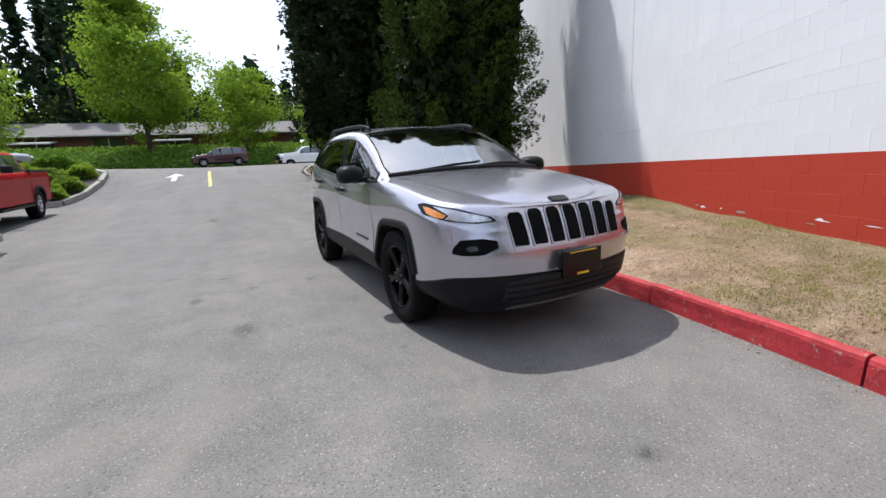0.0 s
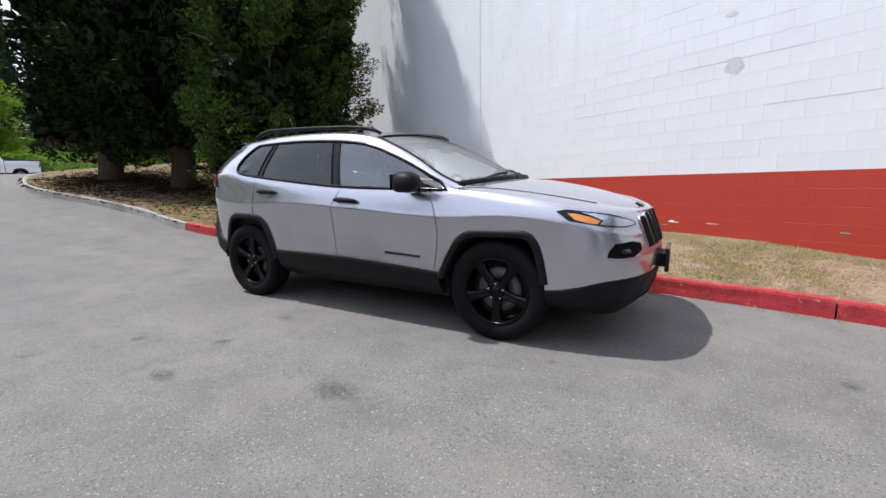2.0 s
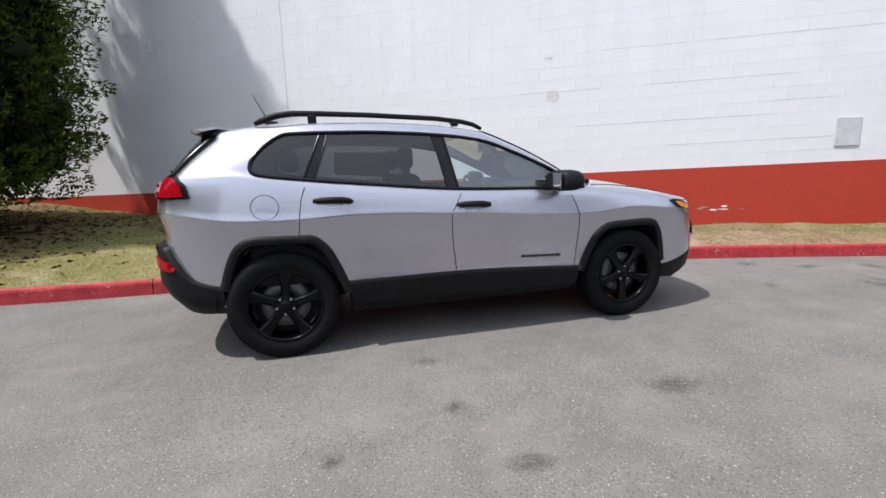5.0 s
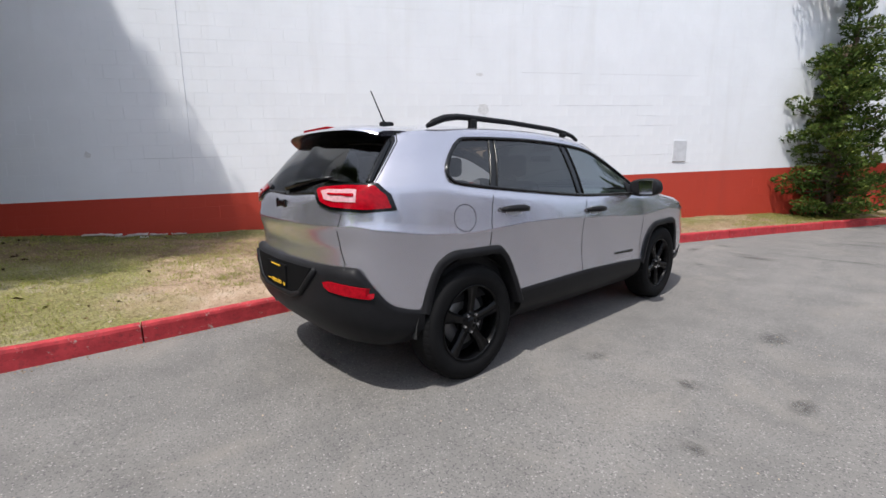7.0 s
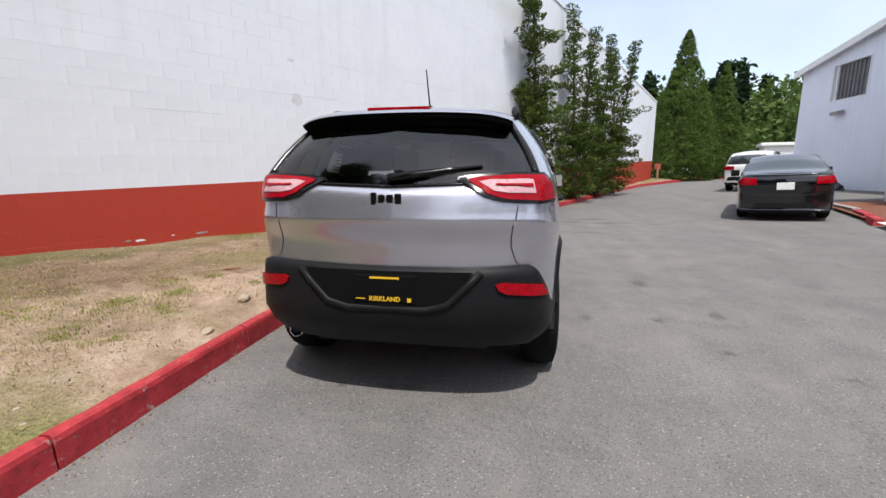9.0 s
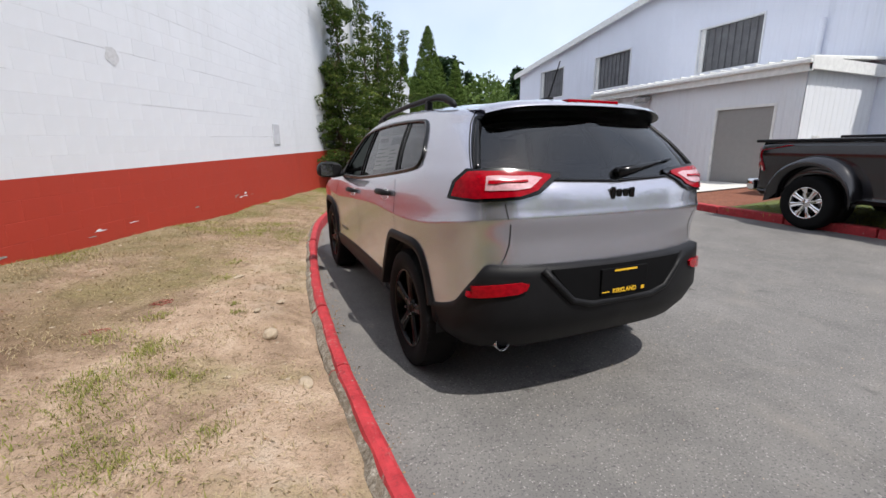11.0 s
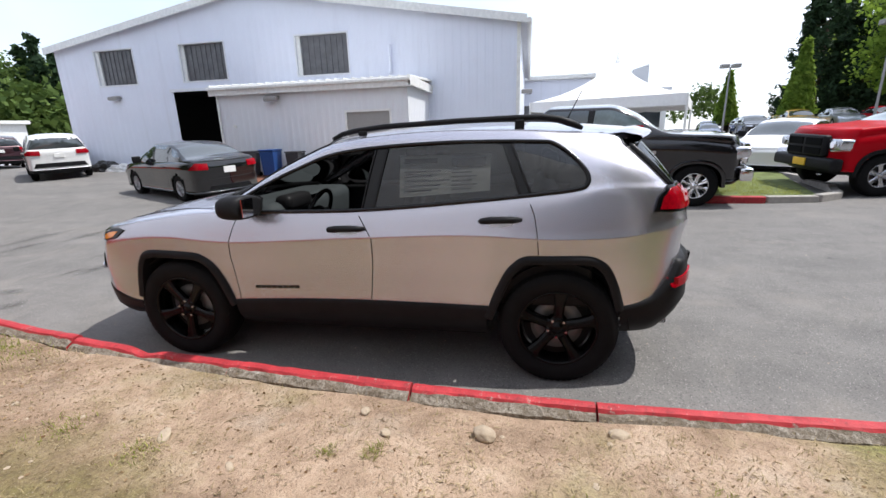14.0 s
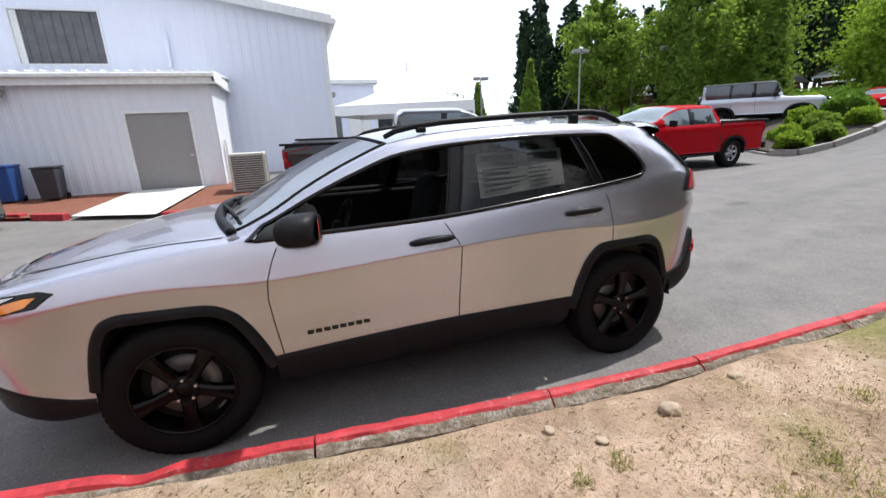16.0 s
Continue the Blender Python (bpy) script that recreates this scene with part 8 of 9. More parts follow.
def columnar(x, y, h, prof, n, leaf, mat, seed, label, trunk_r=0.28, clear=0.0, clump=0.35, name="conifer_tree", lump=0.16, limbs=26, group="", z=None, droop=0.5, per=26, lean=(0.0, 0.0)):
    """A conifer with a shell of leaf clumps. prof(t): radius at share t of the height."""
    zg = (float(road_z(x, y)) if z is None else z) - 0.05
    root = tree_root(name, x, y, zg, label, group)
    rng = np.random.default_rng(seed)
    V, F = limb([(0.12 * math.sin(k * 1.3) + lean[0] * k / 9, 0.12 * math.cos(k * 1.7) + lean[1] * k / 9, h * 0.97 * k / 9) for k in range(10)], trunk_r, 0.03, 10)
    mesh_obj("trunk", V, F, M_BARK, root, smooth=True)
    for k in range(limbs):
        t = (k + 0.5) / limbs
        zz = clear * 0.6 + (h - clear) * t * 0.92
        rr = prof(zz / h) * 0.85
        a = k * 2.4 + rng.uniform(-0.3, 0.3)
        v, f = limb([(lean[0] * zz / h, lean[1] * zz / h, zz), (rr * 0.5 * math.cos(a), rr * 0.5 * math.sin(a), zz - 0.05 * rr), (rr * math.cos(a), rr * math.sin(a), zz + 0.12 * rr)], trunk_r * 0.22 * (1 - t) + 0.015, 0.01, 5)
        mesh_obj("limb", v, f, M_BARK, root)
    m = n // per
    t = rng.uniform(clear / h, 1.0, m * 3)
    keep = rng.uniform(0, 1, m * 3) < np.array([prof(q) for q in t]) / max(prof(q) for q in np.linspace(0, 1, 40)) + 0.08
    t = t[keep][:m]
    m = len(t)
    a = rng.uniform(0, 2 * math.pi, m)
    rad = np.array([prof(q) for q in t])
    bump_f = np.array([1 + lump * 2.2 * noise.noise((math.cos(b) * 1.6, math.sin(b) * 1.6, q * h * 0.55 + seed)) + lump * noise.noise((math.cos(b) * 4, math.sin(b) * 4, q * h * 1.4)) for b, q in zip(a, t)])
    depth = 1 - 0.55 * rng.uniform(0, 1, m) ** 2.2
    rr = rad * bump_f * depth
    P = np.stack([rr * np.cos(a), rr * np.sin(a), t * h], 1)
    if name == "evergreen_tree":                 # plumes of fine sprays that reach out and up, and a dark filling within
        ax = np.stack([np.cos(a), np.sin(a), rng.uniform(0.25, 1.0, m)], 1) + 0.25 * rng.normal(size=(m, 3))
        ax /= np.linalg.norm(ax, axis=1, keepdims=True)
        size = clump * rng.uniform(0.6, 1.35, m)
        u = rng.uniform(-1, 1, m * per)
        off = rng.normal(size=(m * per, 3))
        axr, szr = np.repeat(ax, per, 0), np.repeat(size, per)[:, None]
        off -= axr * np.sum(off * axr, 1, keepdims=True)
        off /= np.linalg.norm(off, axis=1, keepdims=True) + 1e-9
        fat = (np.sqrt(np.maximum(0, 1 - u * u)) * rng.uniform(0.55, 1.0, m * per) ** 0.5)[:, None]
        C = np.repeat(P, per, 0) + axr * u[:, None] * szr * 0.95 + off * fat * szr * 0.50
        grow_way = axr * 0.8 + off * 0.75 * fat
        C[:, 2] = np.maximum(C[:, 2], max(0.1, clear * 0.8))
        C[:, :2] += np.array(lean) * (C[:, 2:] / h)
        # near-black leaves close the gaps; the crown's inner shade is in their colour
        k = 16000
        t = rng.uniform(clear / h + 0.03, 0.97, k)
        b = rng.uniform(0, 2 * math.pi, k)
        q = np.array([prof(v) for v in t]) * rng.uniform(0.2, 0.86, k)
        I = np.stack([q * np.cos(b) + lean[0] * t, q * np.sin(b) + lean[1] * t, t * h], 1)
        leaf_cloud("crown_shade_leaves", I, 0.36, L_DEEP, root, seed + 2, 0.5, 0.2, droop)
        leaf_cloud("crown", C, leaf, mat, root, seed + 1, 0.34, 0.0, 0.0, face=off + 0.3 * axr, way=grow_way)
        return root
    C = np.repeat(P, per, 0)
    C = C + np.clip(rng.normal(size=C.shape), -1.5, 1.5) * clump * np.array((0.5, 0.5, 0.42)) * np.repeat(np.clip(rad / max(rad.max(), 0.1), 0.35, 1), per)[:, None]
    out = (C - np.repeat(P, per, 0)) / clump
    out = out + 0.35 * np.repeat(np.stack([np.cos(a), np.sin(a), 0.9 + 0 * a], 1), per, 0)
    C[:, 2] = np.maximum(C[:, 2], max(0.1, clear * 0.8))
    C[:, :2] += np.array(lean) * (C[:, 2:] / h)
    leaf_cloud("crown", C, leaf, mat, root, seed + 1, 0.36, 0.2, droop, face=out)
    return root


def plume_conifer(x, y, h, body, leaders, seed, label, group="", arms=0.0, per=130, leaf=0.09):
    """A garden conifer: a dense foot of upswept plumes, body = (height, radius), and ragged leaders above it.
    leaders: plan offset at the foot, plan offset and height at the tip."""
    zg = float(road_z(x, y)) + 0.1
    root = tree_root("conifer_tree", x, y, zg, label, group)
    rng = np.random.default_rng(seed)
    tufts = []                              # middle, way of growth, length, girth

    def bough(p0, a, L, rise, girth, first=0.3):
        pts = [p0 + Vector((math.cos(a) * L * q, math.sin(a) * L * q, L * (rise * q ** 2.2 - 0.10 * q))) for q in np.linspace(0, 1, 6)]
        v, f = limb(pts, 0.014 + 0.012 * L, 0.006, 5)
        mesh_obj("limb", v, f, M_BARK, root)
        for q in np.linspace(first, 1.0, max(2, int(L * (1 - first) / 0.17))):
            i = min(int(q * 5), 4)
            way = (pts[i + 1] - pts[i]).normalized() + Vector(rng.normal(size=3)) * 0.28 + Vector((0, 0, 0.15))
            tufts.append((pts[i].lerp(pts[i + 1], q * 5 - i) + Vector(rng.normal(size=3)) * 0.05, way.normalized(), rng.uniform(0.20, 0.34), girth * rng.uniform(0.7, 1.2)))

    bh, br = body
    V, F = limb([Vector((0.05 * math.sin(2 * k), 0.05 * math.cos(3 * k), bh * k / 4)) for k in range(5)], 0.14, 0.08, 9)
    mesh_obj("trunk", V, F, M_BARK, root, smooth=True)
    n = int(17 * bh * br)
    for k in range(n):
        t = (k + rng.uniform(0, 1)) / n
        lumpy = 1 + 0.35 * noise.noise((math.cos(k * 2.399) * 1.3, math.sin(k * 2.399) * 1.3, t * bh * 0.9 + seed))
        L = br * lumpy * (0.78 + 0.9 * t if t < 0.22 else 1.12 - 0.55 * t ** 1.5) * rng.uniform(0.75, 1.08)
        bough(Vector((0, 0, 0.12 + t * bh * 0.94)), k * 2.399 + rng.uniform(-0.5, 0.5), L, rng.uniform(0.10, 0.38), 0.30, 0.45)
    for (fx, fy, tx, ty, tz) in leaders:
        foot, tip = Vector((fx, fy, bh * 0.6)), Vector((tx, ty, tz))
        bow = Vector((rng.uniform(-0.15, 0.15), rng.uniform(-0.15, 0.15), 0))
        line = [foot.lerp(tip, q) + bow * math.sin(q * 5.5) for q in np.linspace(0, 1, 9)]
        v, f = limb(line, 0.06, 0.012, 7)
        mesh_obj("leader", v, f, M_BARK, root, smooth=True)
        reach = (tip - foot).length
        m = int(reach / 0.15)
        for k in range(m):
            q = (k + 0.5) / m
            i = min(int(q * 8), 7)
            p = line[i].lerp(line[i + 1], q * 8 - i)
            a = k * 2.399 + rng.uniform(-0.6, 0.6)
            thick = max(0.0, 1.5 * noise.noise((p.z * 1.0, seed * 1.7 + fx, 3.1)) + 0.35)
            L = (0.16 + 0.42 * (1 - q)) * rng.uniform(0.5, 1.1) * (0.35 + thick)
            tufts.append((p + Vector((math.cos(a), math.sin(a), 0.5)) * L * 0.6, Vector((math.cos(a) * 0.7, math.sin(a) * 0.7, rng.uniform(0.5, 1.2))).normalized(), rng.uniform(0.20, 0.34), 0.23 * rng.uniform(0.7, 1.2)))
            if arms and k % 4 == 0 and q < 0.9:
                bough(p, a, arms * (1 - 0.60 * q) * rng.choice((0.35, 0.6, 0.95, 1.1)), rng.uniform(0.16, 0.45), 0.29, 0.10)
    m = len(tufts)
    P = np.repeat(np.array([u[0] for u in tufts]), per, 0)
    A = np.repeat(np.array([u[1] for u in tufts]), per, 0)
    S, G = (np.repeat(np.array([u[k] for u in tufts]), per)[:, None] for k in (2, 3))
    u = rng.uniform(-1, 1, (m * per, 1))
    off = rng.normal(size=(m * per, 3))
    off -= A * np.sum(off * A, 1, keepdims=True)
    off /= np.linalg.norm(off, axis=1, keepdims=True) + 1e-9
    fat = np.sqrt(np.maximum(0, 1 - u * u)) * rng.uniform(0.35, 1.0, (m * per, 1)) ** 0.5
    C = P + (A * u * S + off * fat * G) * np.array((1.0, 1.0, 0.5))
    C[:, 2] = np.maximum(C[:, 2], 0.05)
    way, face = A * 0.9 + off * 0.7 * fat, off + 0.25 * A
    # fresh tips; upward leaves are paler too, light from above put into colour
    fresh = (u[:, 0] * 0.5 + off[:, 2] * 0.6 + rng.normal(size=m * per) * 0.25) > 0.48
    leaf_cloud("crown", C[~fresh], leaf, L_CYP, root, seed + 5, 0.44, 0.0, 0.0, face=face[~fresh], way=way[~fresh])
    leaf_cloud("fresh_lit_growth", C[fresh], leaf, L_CYPTIP, root, seed + 6, 0.44, 0.0, 0.0, face=face[fresh], way=way[fresh])
    return root


def broadleaf(x, y, h, w, n, leaf, mat, seed, label, z=None, name="broadleaf_tree", group="", clear=0.22, cone=False):
    zg = (float(road_z(x, y)) if z is None else z) - 0.1
    root = tree_root(name, x, y, zg, label, group)
    rng = np.random.default_rng(seed)
    V, F = limb([(0, 0, 0), (0.1, 0.05, h * 0.25), (-0.05, 0.1, h * 0.55), (0.02, 0, h * 0.92)], 0.022 * h, 0.02, 9)
    mesh_obj("trunk", V, F, M_BARK, root, smooth=True)
    C = []
    nl = 30
    for k in range(nl):
        t = clear + (0.97 - clear) * (k + 0.5) / nl
        q = (t - clear) / (1 - clear)
        R = w * (min(1, 0.55 + q * 2.2) * (1.03 - q) ** 0.75 if cone else math.sin(math.pi * min(1, 0.18 + q * 0.80)) ** 0.8) * rng.uniform(0.75, 1.1)
        a = k * 2.4 + rng.uniform(-0.4, 0.4)
        p0, p1 = Vector((0, 0, h * (t - 0.06))), Vector((math.cos(a) * R, math.sin(a) * R, h * t + R * 0.25))
        v, f = limb([p0, p0.lerp(p1, 0.5) + Vector((0, 0, 0.04 * h)), p1], 0.006 * h * (1 - q) + 0.02, 0.012, 5)
        mesh_obj("limb", v, f, M_BARK, root)
        m = n // nl
        s = rng.uniform(0.15, 1.0, m) ** 0.7
        base = np.array(p0)[None] + (np.array(p1) - np.array(p0))[None] * s[:, None]
        cl = rng.normal(size=(7, 3)) * R * 0.22
        base = base + cl[rng.integers(0, 7, m)] + rng.normal(size=(m, 3)) * np.array((0.12, 0.12, 0.09)) * R
        C.append(base)
    leaf_cloud("crown", np.concatenate(C), leaf, mat, root, seed + 3, 0.7, 0.25, 0.1)
    return root


# the three big dark evergreens by the wall
_dark = lambda w, low=0.35: (lambda t: w * (low + (1 - low) * min(1, t / 0.10)) * (1 - max(0, t - 0.30) / 0.72) ** 0.75 if t < 1.0 else 0.02)
_dome = lambda w, low: (lambda t: w * (low + (1 - low) * min(1, t / 0.10)) * (1 - (max(0, t - 0.52) / 0.485) ** 1.7) if t < 1.0 else 0.02)
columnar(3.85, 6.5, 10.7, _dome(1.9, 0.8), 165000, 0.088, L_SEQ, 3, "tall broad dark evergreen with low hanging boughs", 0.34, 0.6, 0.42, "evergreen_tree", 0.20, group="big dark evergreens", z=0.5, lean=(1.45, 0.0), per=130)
# the next two take the leaf colour darkened for backlight
columnar(3.9, 10.7, 15.0, _dark(2.1, 0.55), 52000, 0.16, L_BACKLIT, 7, "very tall dark evergreen with a bare lower trunk", 0.36, 0.95, 0.46, "evergreen_tree", 0.22, per=90, group="big dark evergreens", z=0.75)
columnar(3.1, 13.2, 15.0, _dark(2.0, 0.55), 46000, 0.16, L_BACKLIT, 9, "very tall dark evergreen with a bare lower trunk", 0.36, 1.0, 0.46, "evergreen_tree", 0.22, per=90, group="big dark evergreens", z=1.0)
# the row of garden conifers further along the wall
LANE_FIR = "windswept green conifer with ragged upswept leaders against the wall"
WALL_ROW = "conifers along the wall"
plume_conifer(-0.95, -10.4, 9.2, (3.9, 1.12), [(0, 0, 0.1, -0.1, 9.2)], 31, LANE_FIR, WALL_ROW, 2.3)
plume_conifer(-2.75, -13.5, 6.9, (2.9, 0.85), [(0.1, 0.1, 0.35, 0.2, 7.0), (-0.2, -0.1, -0.55, -0.5, 6.4)], 37, LANE_FIR, WALL_ROW, 0.75, per=110)
plume_conifer(-3.95, -15.7, 6.4, (2.4, 0.62), [(0, 0, 0.2, 0.1, 4.9), (-0.1, -0.1, -0.3, -0.4, 6.7)], 41, LANE_FIR, WALL_ROW, 0.7, per=110)
plume_conifer(-4.95, -17.5, 6.6, (3.0, 0.92), [(0.1, 0.1, 0.3, 0.3, 6.3), (-0.2, -0.1, -0.75, -0.7, 6.9)], 44, LANE_FIR, WALL_ROW, 1.0, per=110)
_pyr = lambda w: (lambda t: w * min(1, 0.75 + t * 1.5) * (1 - t) ** 0.82 + 0.03)
columnar(-12.6, -32.3, 11.0, _pyr(2.8), 66000, 0.15, L_PYR, 51, "dense pyramid-shaped green conifer at the end of the lane", 0.2, 0.2, 0.4, lump=0.10, limbs=10, group="pyramid conifers", per=20)
columnar(-16.9, -36.0, 9.2, _pyr(2.15), 44000, 0.15, L_PYR, 53, "dense pyramid-shaped green conifer at the end of the lane", 0.2, 0.2, 0.4, lump=0.10, limbs=10, group="pyramid conifers", per=20)
# bright trees up the drive
broadleaf(-7.6, 52, 19, 6.3, 36000, 0.31, L_MAPLE, 61, "tall fresh green maple with a bare trunk", z=2.4, cone=True)
broadleaf(1.7, 50, 9.8, 4.2, 15000, 0.27, L_MAPLE, 63, "yellow-green maple with thin upright twigs", z=2.4)
broadleaf(-19.5, 44, 9, 4.0, 18000, 0.28, L_MAPLE, 65, "fresh green maple beside the planted island", z=1.6)
broadleaf(9.5, 47, 7.5, 2.4, 9000, 0.26, L_MAPLE, 67, "young yellow-green maple on the ivy bank", z=2.2)
# broadleaf trees round the sales lot
for k, (x, y, h, w) in enumerate(((-33, 27, 15, 4.3), (-29, 33, 16.5, 5.2), (-38, 34, 14, 4.5), (-28, 40, 17, 5.0), (-47, 33, 13, 4.2), (-37, 48, 19, 5.5))):
    broadleaf(x, y, h * 0.74, w * 0.72, 9500, 0.35, L_GREEN, 70 + k, "full green broadleaf tree at the edge of the lot", z=1.4, group="trees round the lot")
for k, (x, y, h, w) in enumerate(((-44, 27, 15.5, 3.3), (-42.5, 29.5, 13, 3.0), (-27, 30.5, 11.5, 1.3), (-23.5, 36, 12.5, 1.4), (-50, 22, 6, 0.9), (-36, 21.5, 6.5, 0.9))):
    columnar(x, y, h, _pyr(w), 9000, 0.47, L_FAR if k < 2 else L_GREEN, 90 + k, "tall dark conifer beyond the lot" if k < 2 else "slender upright poplar in the lot", 0.2, 0.8, 0.5, name="conifer_tree" if k < 2 else "poplar_tree", lump=0.16, limbs=12, z=1.3, group="trees round the lot", per=14)


def far_wood():
    """Firs and broadleaf trees that close the distance."""
    rng = np.random.default_rng(5)
    C1, C2, TV, TF = [], [], [], []

    def fir(x, y, z, h, w, out):
        m = 170
        t = rng.uniform(0.1, 1, m) ** 0.8
        a = rng.uniform(0, 6.283, m)
        layer = 0.75 + 0.25 * np.sin(t * h * 2.2)
        r = w * (1.02 - t) * layer * rng.uniform(0.35, 1.0, m)
        out.append(np.stack([x + r * np.cos(a), y + r * np.sin(a), z + t * h], 1))
        v, f = limb([(x, y, z - 1), (x, y, z + h * 0.9)], 0.3, 0.05, 5)
        b = len(TV)
        TV.extend(v)
        TF.extend([tuple(i + b for i in q) for q in f])

    def ball(x, y, z, h, w, out):
        m = 130
        d = rng.normal(size=(m, 3))
        d /= np.linalg.norm(d, axis=1, keepdims=True)
        out.append(np.array((x, y, z + h * 0.6)) + d * np.array((w, w, h * 0.42)) * (rng.uniform(0.5, 1, (m, 1)) ** 0.5))
    # beyond the lane's end, on rising ground
    for k in range(190):
        x, y = rng.uniform(-115, 25), rng.uniform(-125, -66)
        z = 1.0 + max(0, (-y - 66)) * 0.19
        if rng.random() < 0.3:
            fir(x, y, z, rng.uniform(11, 17), rng.uniform(2.2, 3.2), C1)
        else:
            ball(x, y, z, rng.uniform(8, 13), rng.uniform(3.2, 5.4), C2)
    for k in range(46):
        x, y = rng.uniform(-75, -14), rng.uniform(-64, -50)
        ball(x, y, 0.8, rng.uniform(4.5, 7.5), rng.uniform(2.4, 3.8), C2)
    # behind the houses and the lot
    for k in range(90):
        x, y = rng.uniform(-75, 45), rng.uniform(80, 105)
        if rng.random() < 0.9 and not (-8 < x < 8 and rng.random() < 0.8):
            fir(x, y, 4, rng.uniform(17, 30) * (0.55 if -14 < x < 12 else 1.0), rng.uniform(3, 4.4), C1)
    for k in range(40):
        x, y = rng.uniform(-80, -42), rng.uniform(38, 75)
        fir(x, y, 3, rng.uniform(13, 22), rng.uniform(2.6, 3.8), C1)
    for k in range(30):
        x, y = rng.uniform(-150, -95), rng.uniform(-40, 45)
        ball(x, y, 3, rng.uniform(5, 8), rng.uniform(3, 5), C2)
    # dense firs behind the maples, and one tall fir beside the evergreens
    for k in range(34):
        x, y = rng.uniform(-46, -13), rng.uniform(72, 90)
        fir(x, y, 4, rng.uniform(20, 33), rng.uniform(3, 4.6), C1)
    for k in range(16):
        x, y = rng.uniform(-12, 14), rng.uniform(78, 100)
        fir(x, y, 4, rng.uniform(9, 15), rng.uniform(2.6, 3.8), C1)
    for k in range(22):
        x, y = rng.uniform(-44, 20), rng.uniform(74, 84)
        ball(x, y, 4, rng.uniform(6, 10), rng.uniform(3, 4.5), C2)
    fir(11.5, 66, 3, 22, 4.2, C1)
    fir(18.0, 70, 3, 17, 3.6, C1)
    for k in range(26):
        x, y = rng.uniform(20, 45), rng.uniform(20, 60)
        fir(x, y, 1, rng.uniform(14, 20), rng.uniform(3, 4), C1)
    rep = lambda C, s, k: np.repeat(np.concatenate(C), k, 0) + rng.normal(size=(k * sum(len(c) for c in C), 3)) * s
    tagged(leaf_cloud("far_firs", rep(C1, 0.42, 2), 1.45, L_FAR, None, 6, 0.5, 0.2, 0.3), "distant dark fir wood", "trees", kind="stuff")
    tagged(leaf_cloud("far_broadleaf_wood", rep(C2, 0.55, 3), 0.92, L_FARB, None, 8, 0.7, 0.2, 0.0), "distant green broadleaf wood", "trees", kind="stuff")
    tagged(mesh_obj("far_trunks", TV, TF, M_BARK), "trunks of the distant wood", "trees", kind="stuff")


far_wood()


def bank():
    """Ivy-covered bank below the houses."""
    V, F = [], []
    nx, ny = 60, 14
    for i in range(nx + 1):
        for j in range(ny + 1):
            x, t = -75 + 130 * i / nx, j / ny
            y = 44.5 + 14 * t - 0.0018 * (x + 10) ** 2 * 0
            V.append((x, y, 1.35 + 2.6 * (t ** 0.7) + 0.2 * noise.noise((x * 0.3, y * 0.3, 0))))
    F = [(i * (ny + 1) + j, (i + 1) * (ny + 1) + j, (i + 1) * (ny + 1) + j + 1, i * (ny + 1) + j + 1) for i in range(nx) for j in range(ny)]
    ob = mesh_obj("bank_ground", V, F, plain("bank_soil", (0.05, 0.07, 0.02), 0.95, vary=0.4), smooth=True)
    tagged(ob, "dark green planted bank below the houses", "ground", kind="structure")
    rng = np.random.default_rng(17)
    n = 42000
    x, t = rng.uniform(-70, 50, n), rng.uniform(0, 1, n) ** 1.3
    C = np.stack([x, 44.5 + 12 * t, 1.5 + 2.6 * t ** 0.7 + rng.uniform(0, 0.5, n)], 1)
    tagged(leaf_cloud("ivy", C, 0.30, L_IVY, None, 18, 0.8, 0.3, 0), "thick ivy and low shrubs on the bank", "shrubs", kind="stuff")


bank()


def shrub(x, y, z, w, h, n, leaf, mat, seed, label, group):
    root = thing("shrub", pose(x, y, z), label, "shrub", group)
    rng = np.random.default_rng(seed)
    for k in range(9):
        a = k * 0.7
        v, f = limb([(0, 0, -0.1), (0.3 * w * math.cos(a), 0.3 * w * math.sin(a), h * 0.45), (0.62 * w * math.cos(a), 0.62 * w * math.sin(a), h * 0.8)], 0.02, 0.006, 5)
        mesh_obj("stem", v, f, M_BARK, root)
    d = rng.normal(size=(n, 3))
    d /= np.linalg.norm(d, axis=1, keepdims=True)
    d[:, 2] = np.abs(d[:, 2])
    q = np.array([1 + 0.3 * noise.noise((p[0] * 2, p[1] * 2, p[2] * 2 + seed)) for p in d])
    C = d * np.array((w, w, h)) * (q * rng.uniform(0.5, 1, n) ** 0.4)[:, None]
    leaf_cloud("foliage", C, leaf, mat, root, seed, 0.6, 0.1, -0.2)


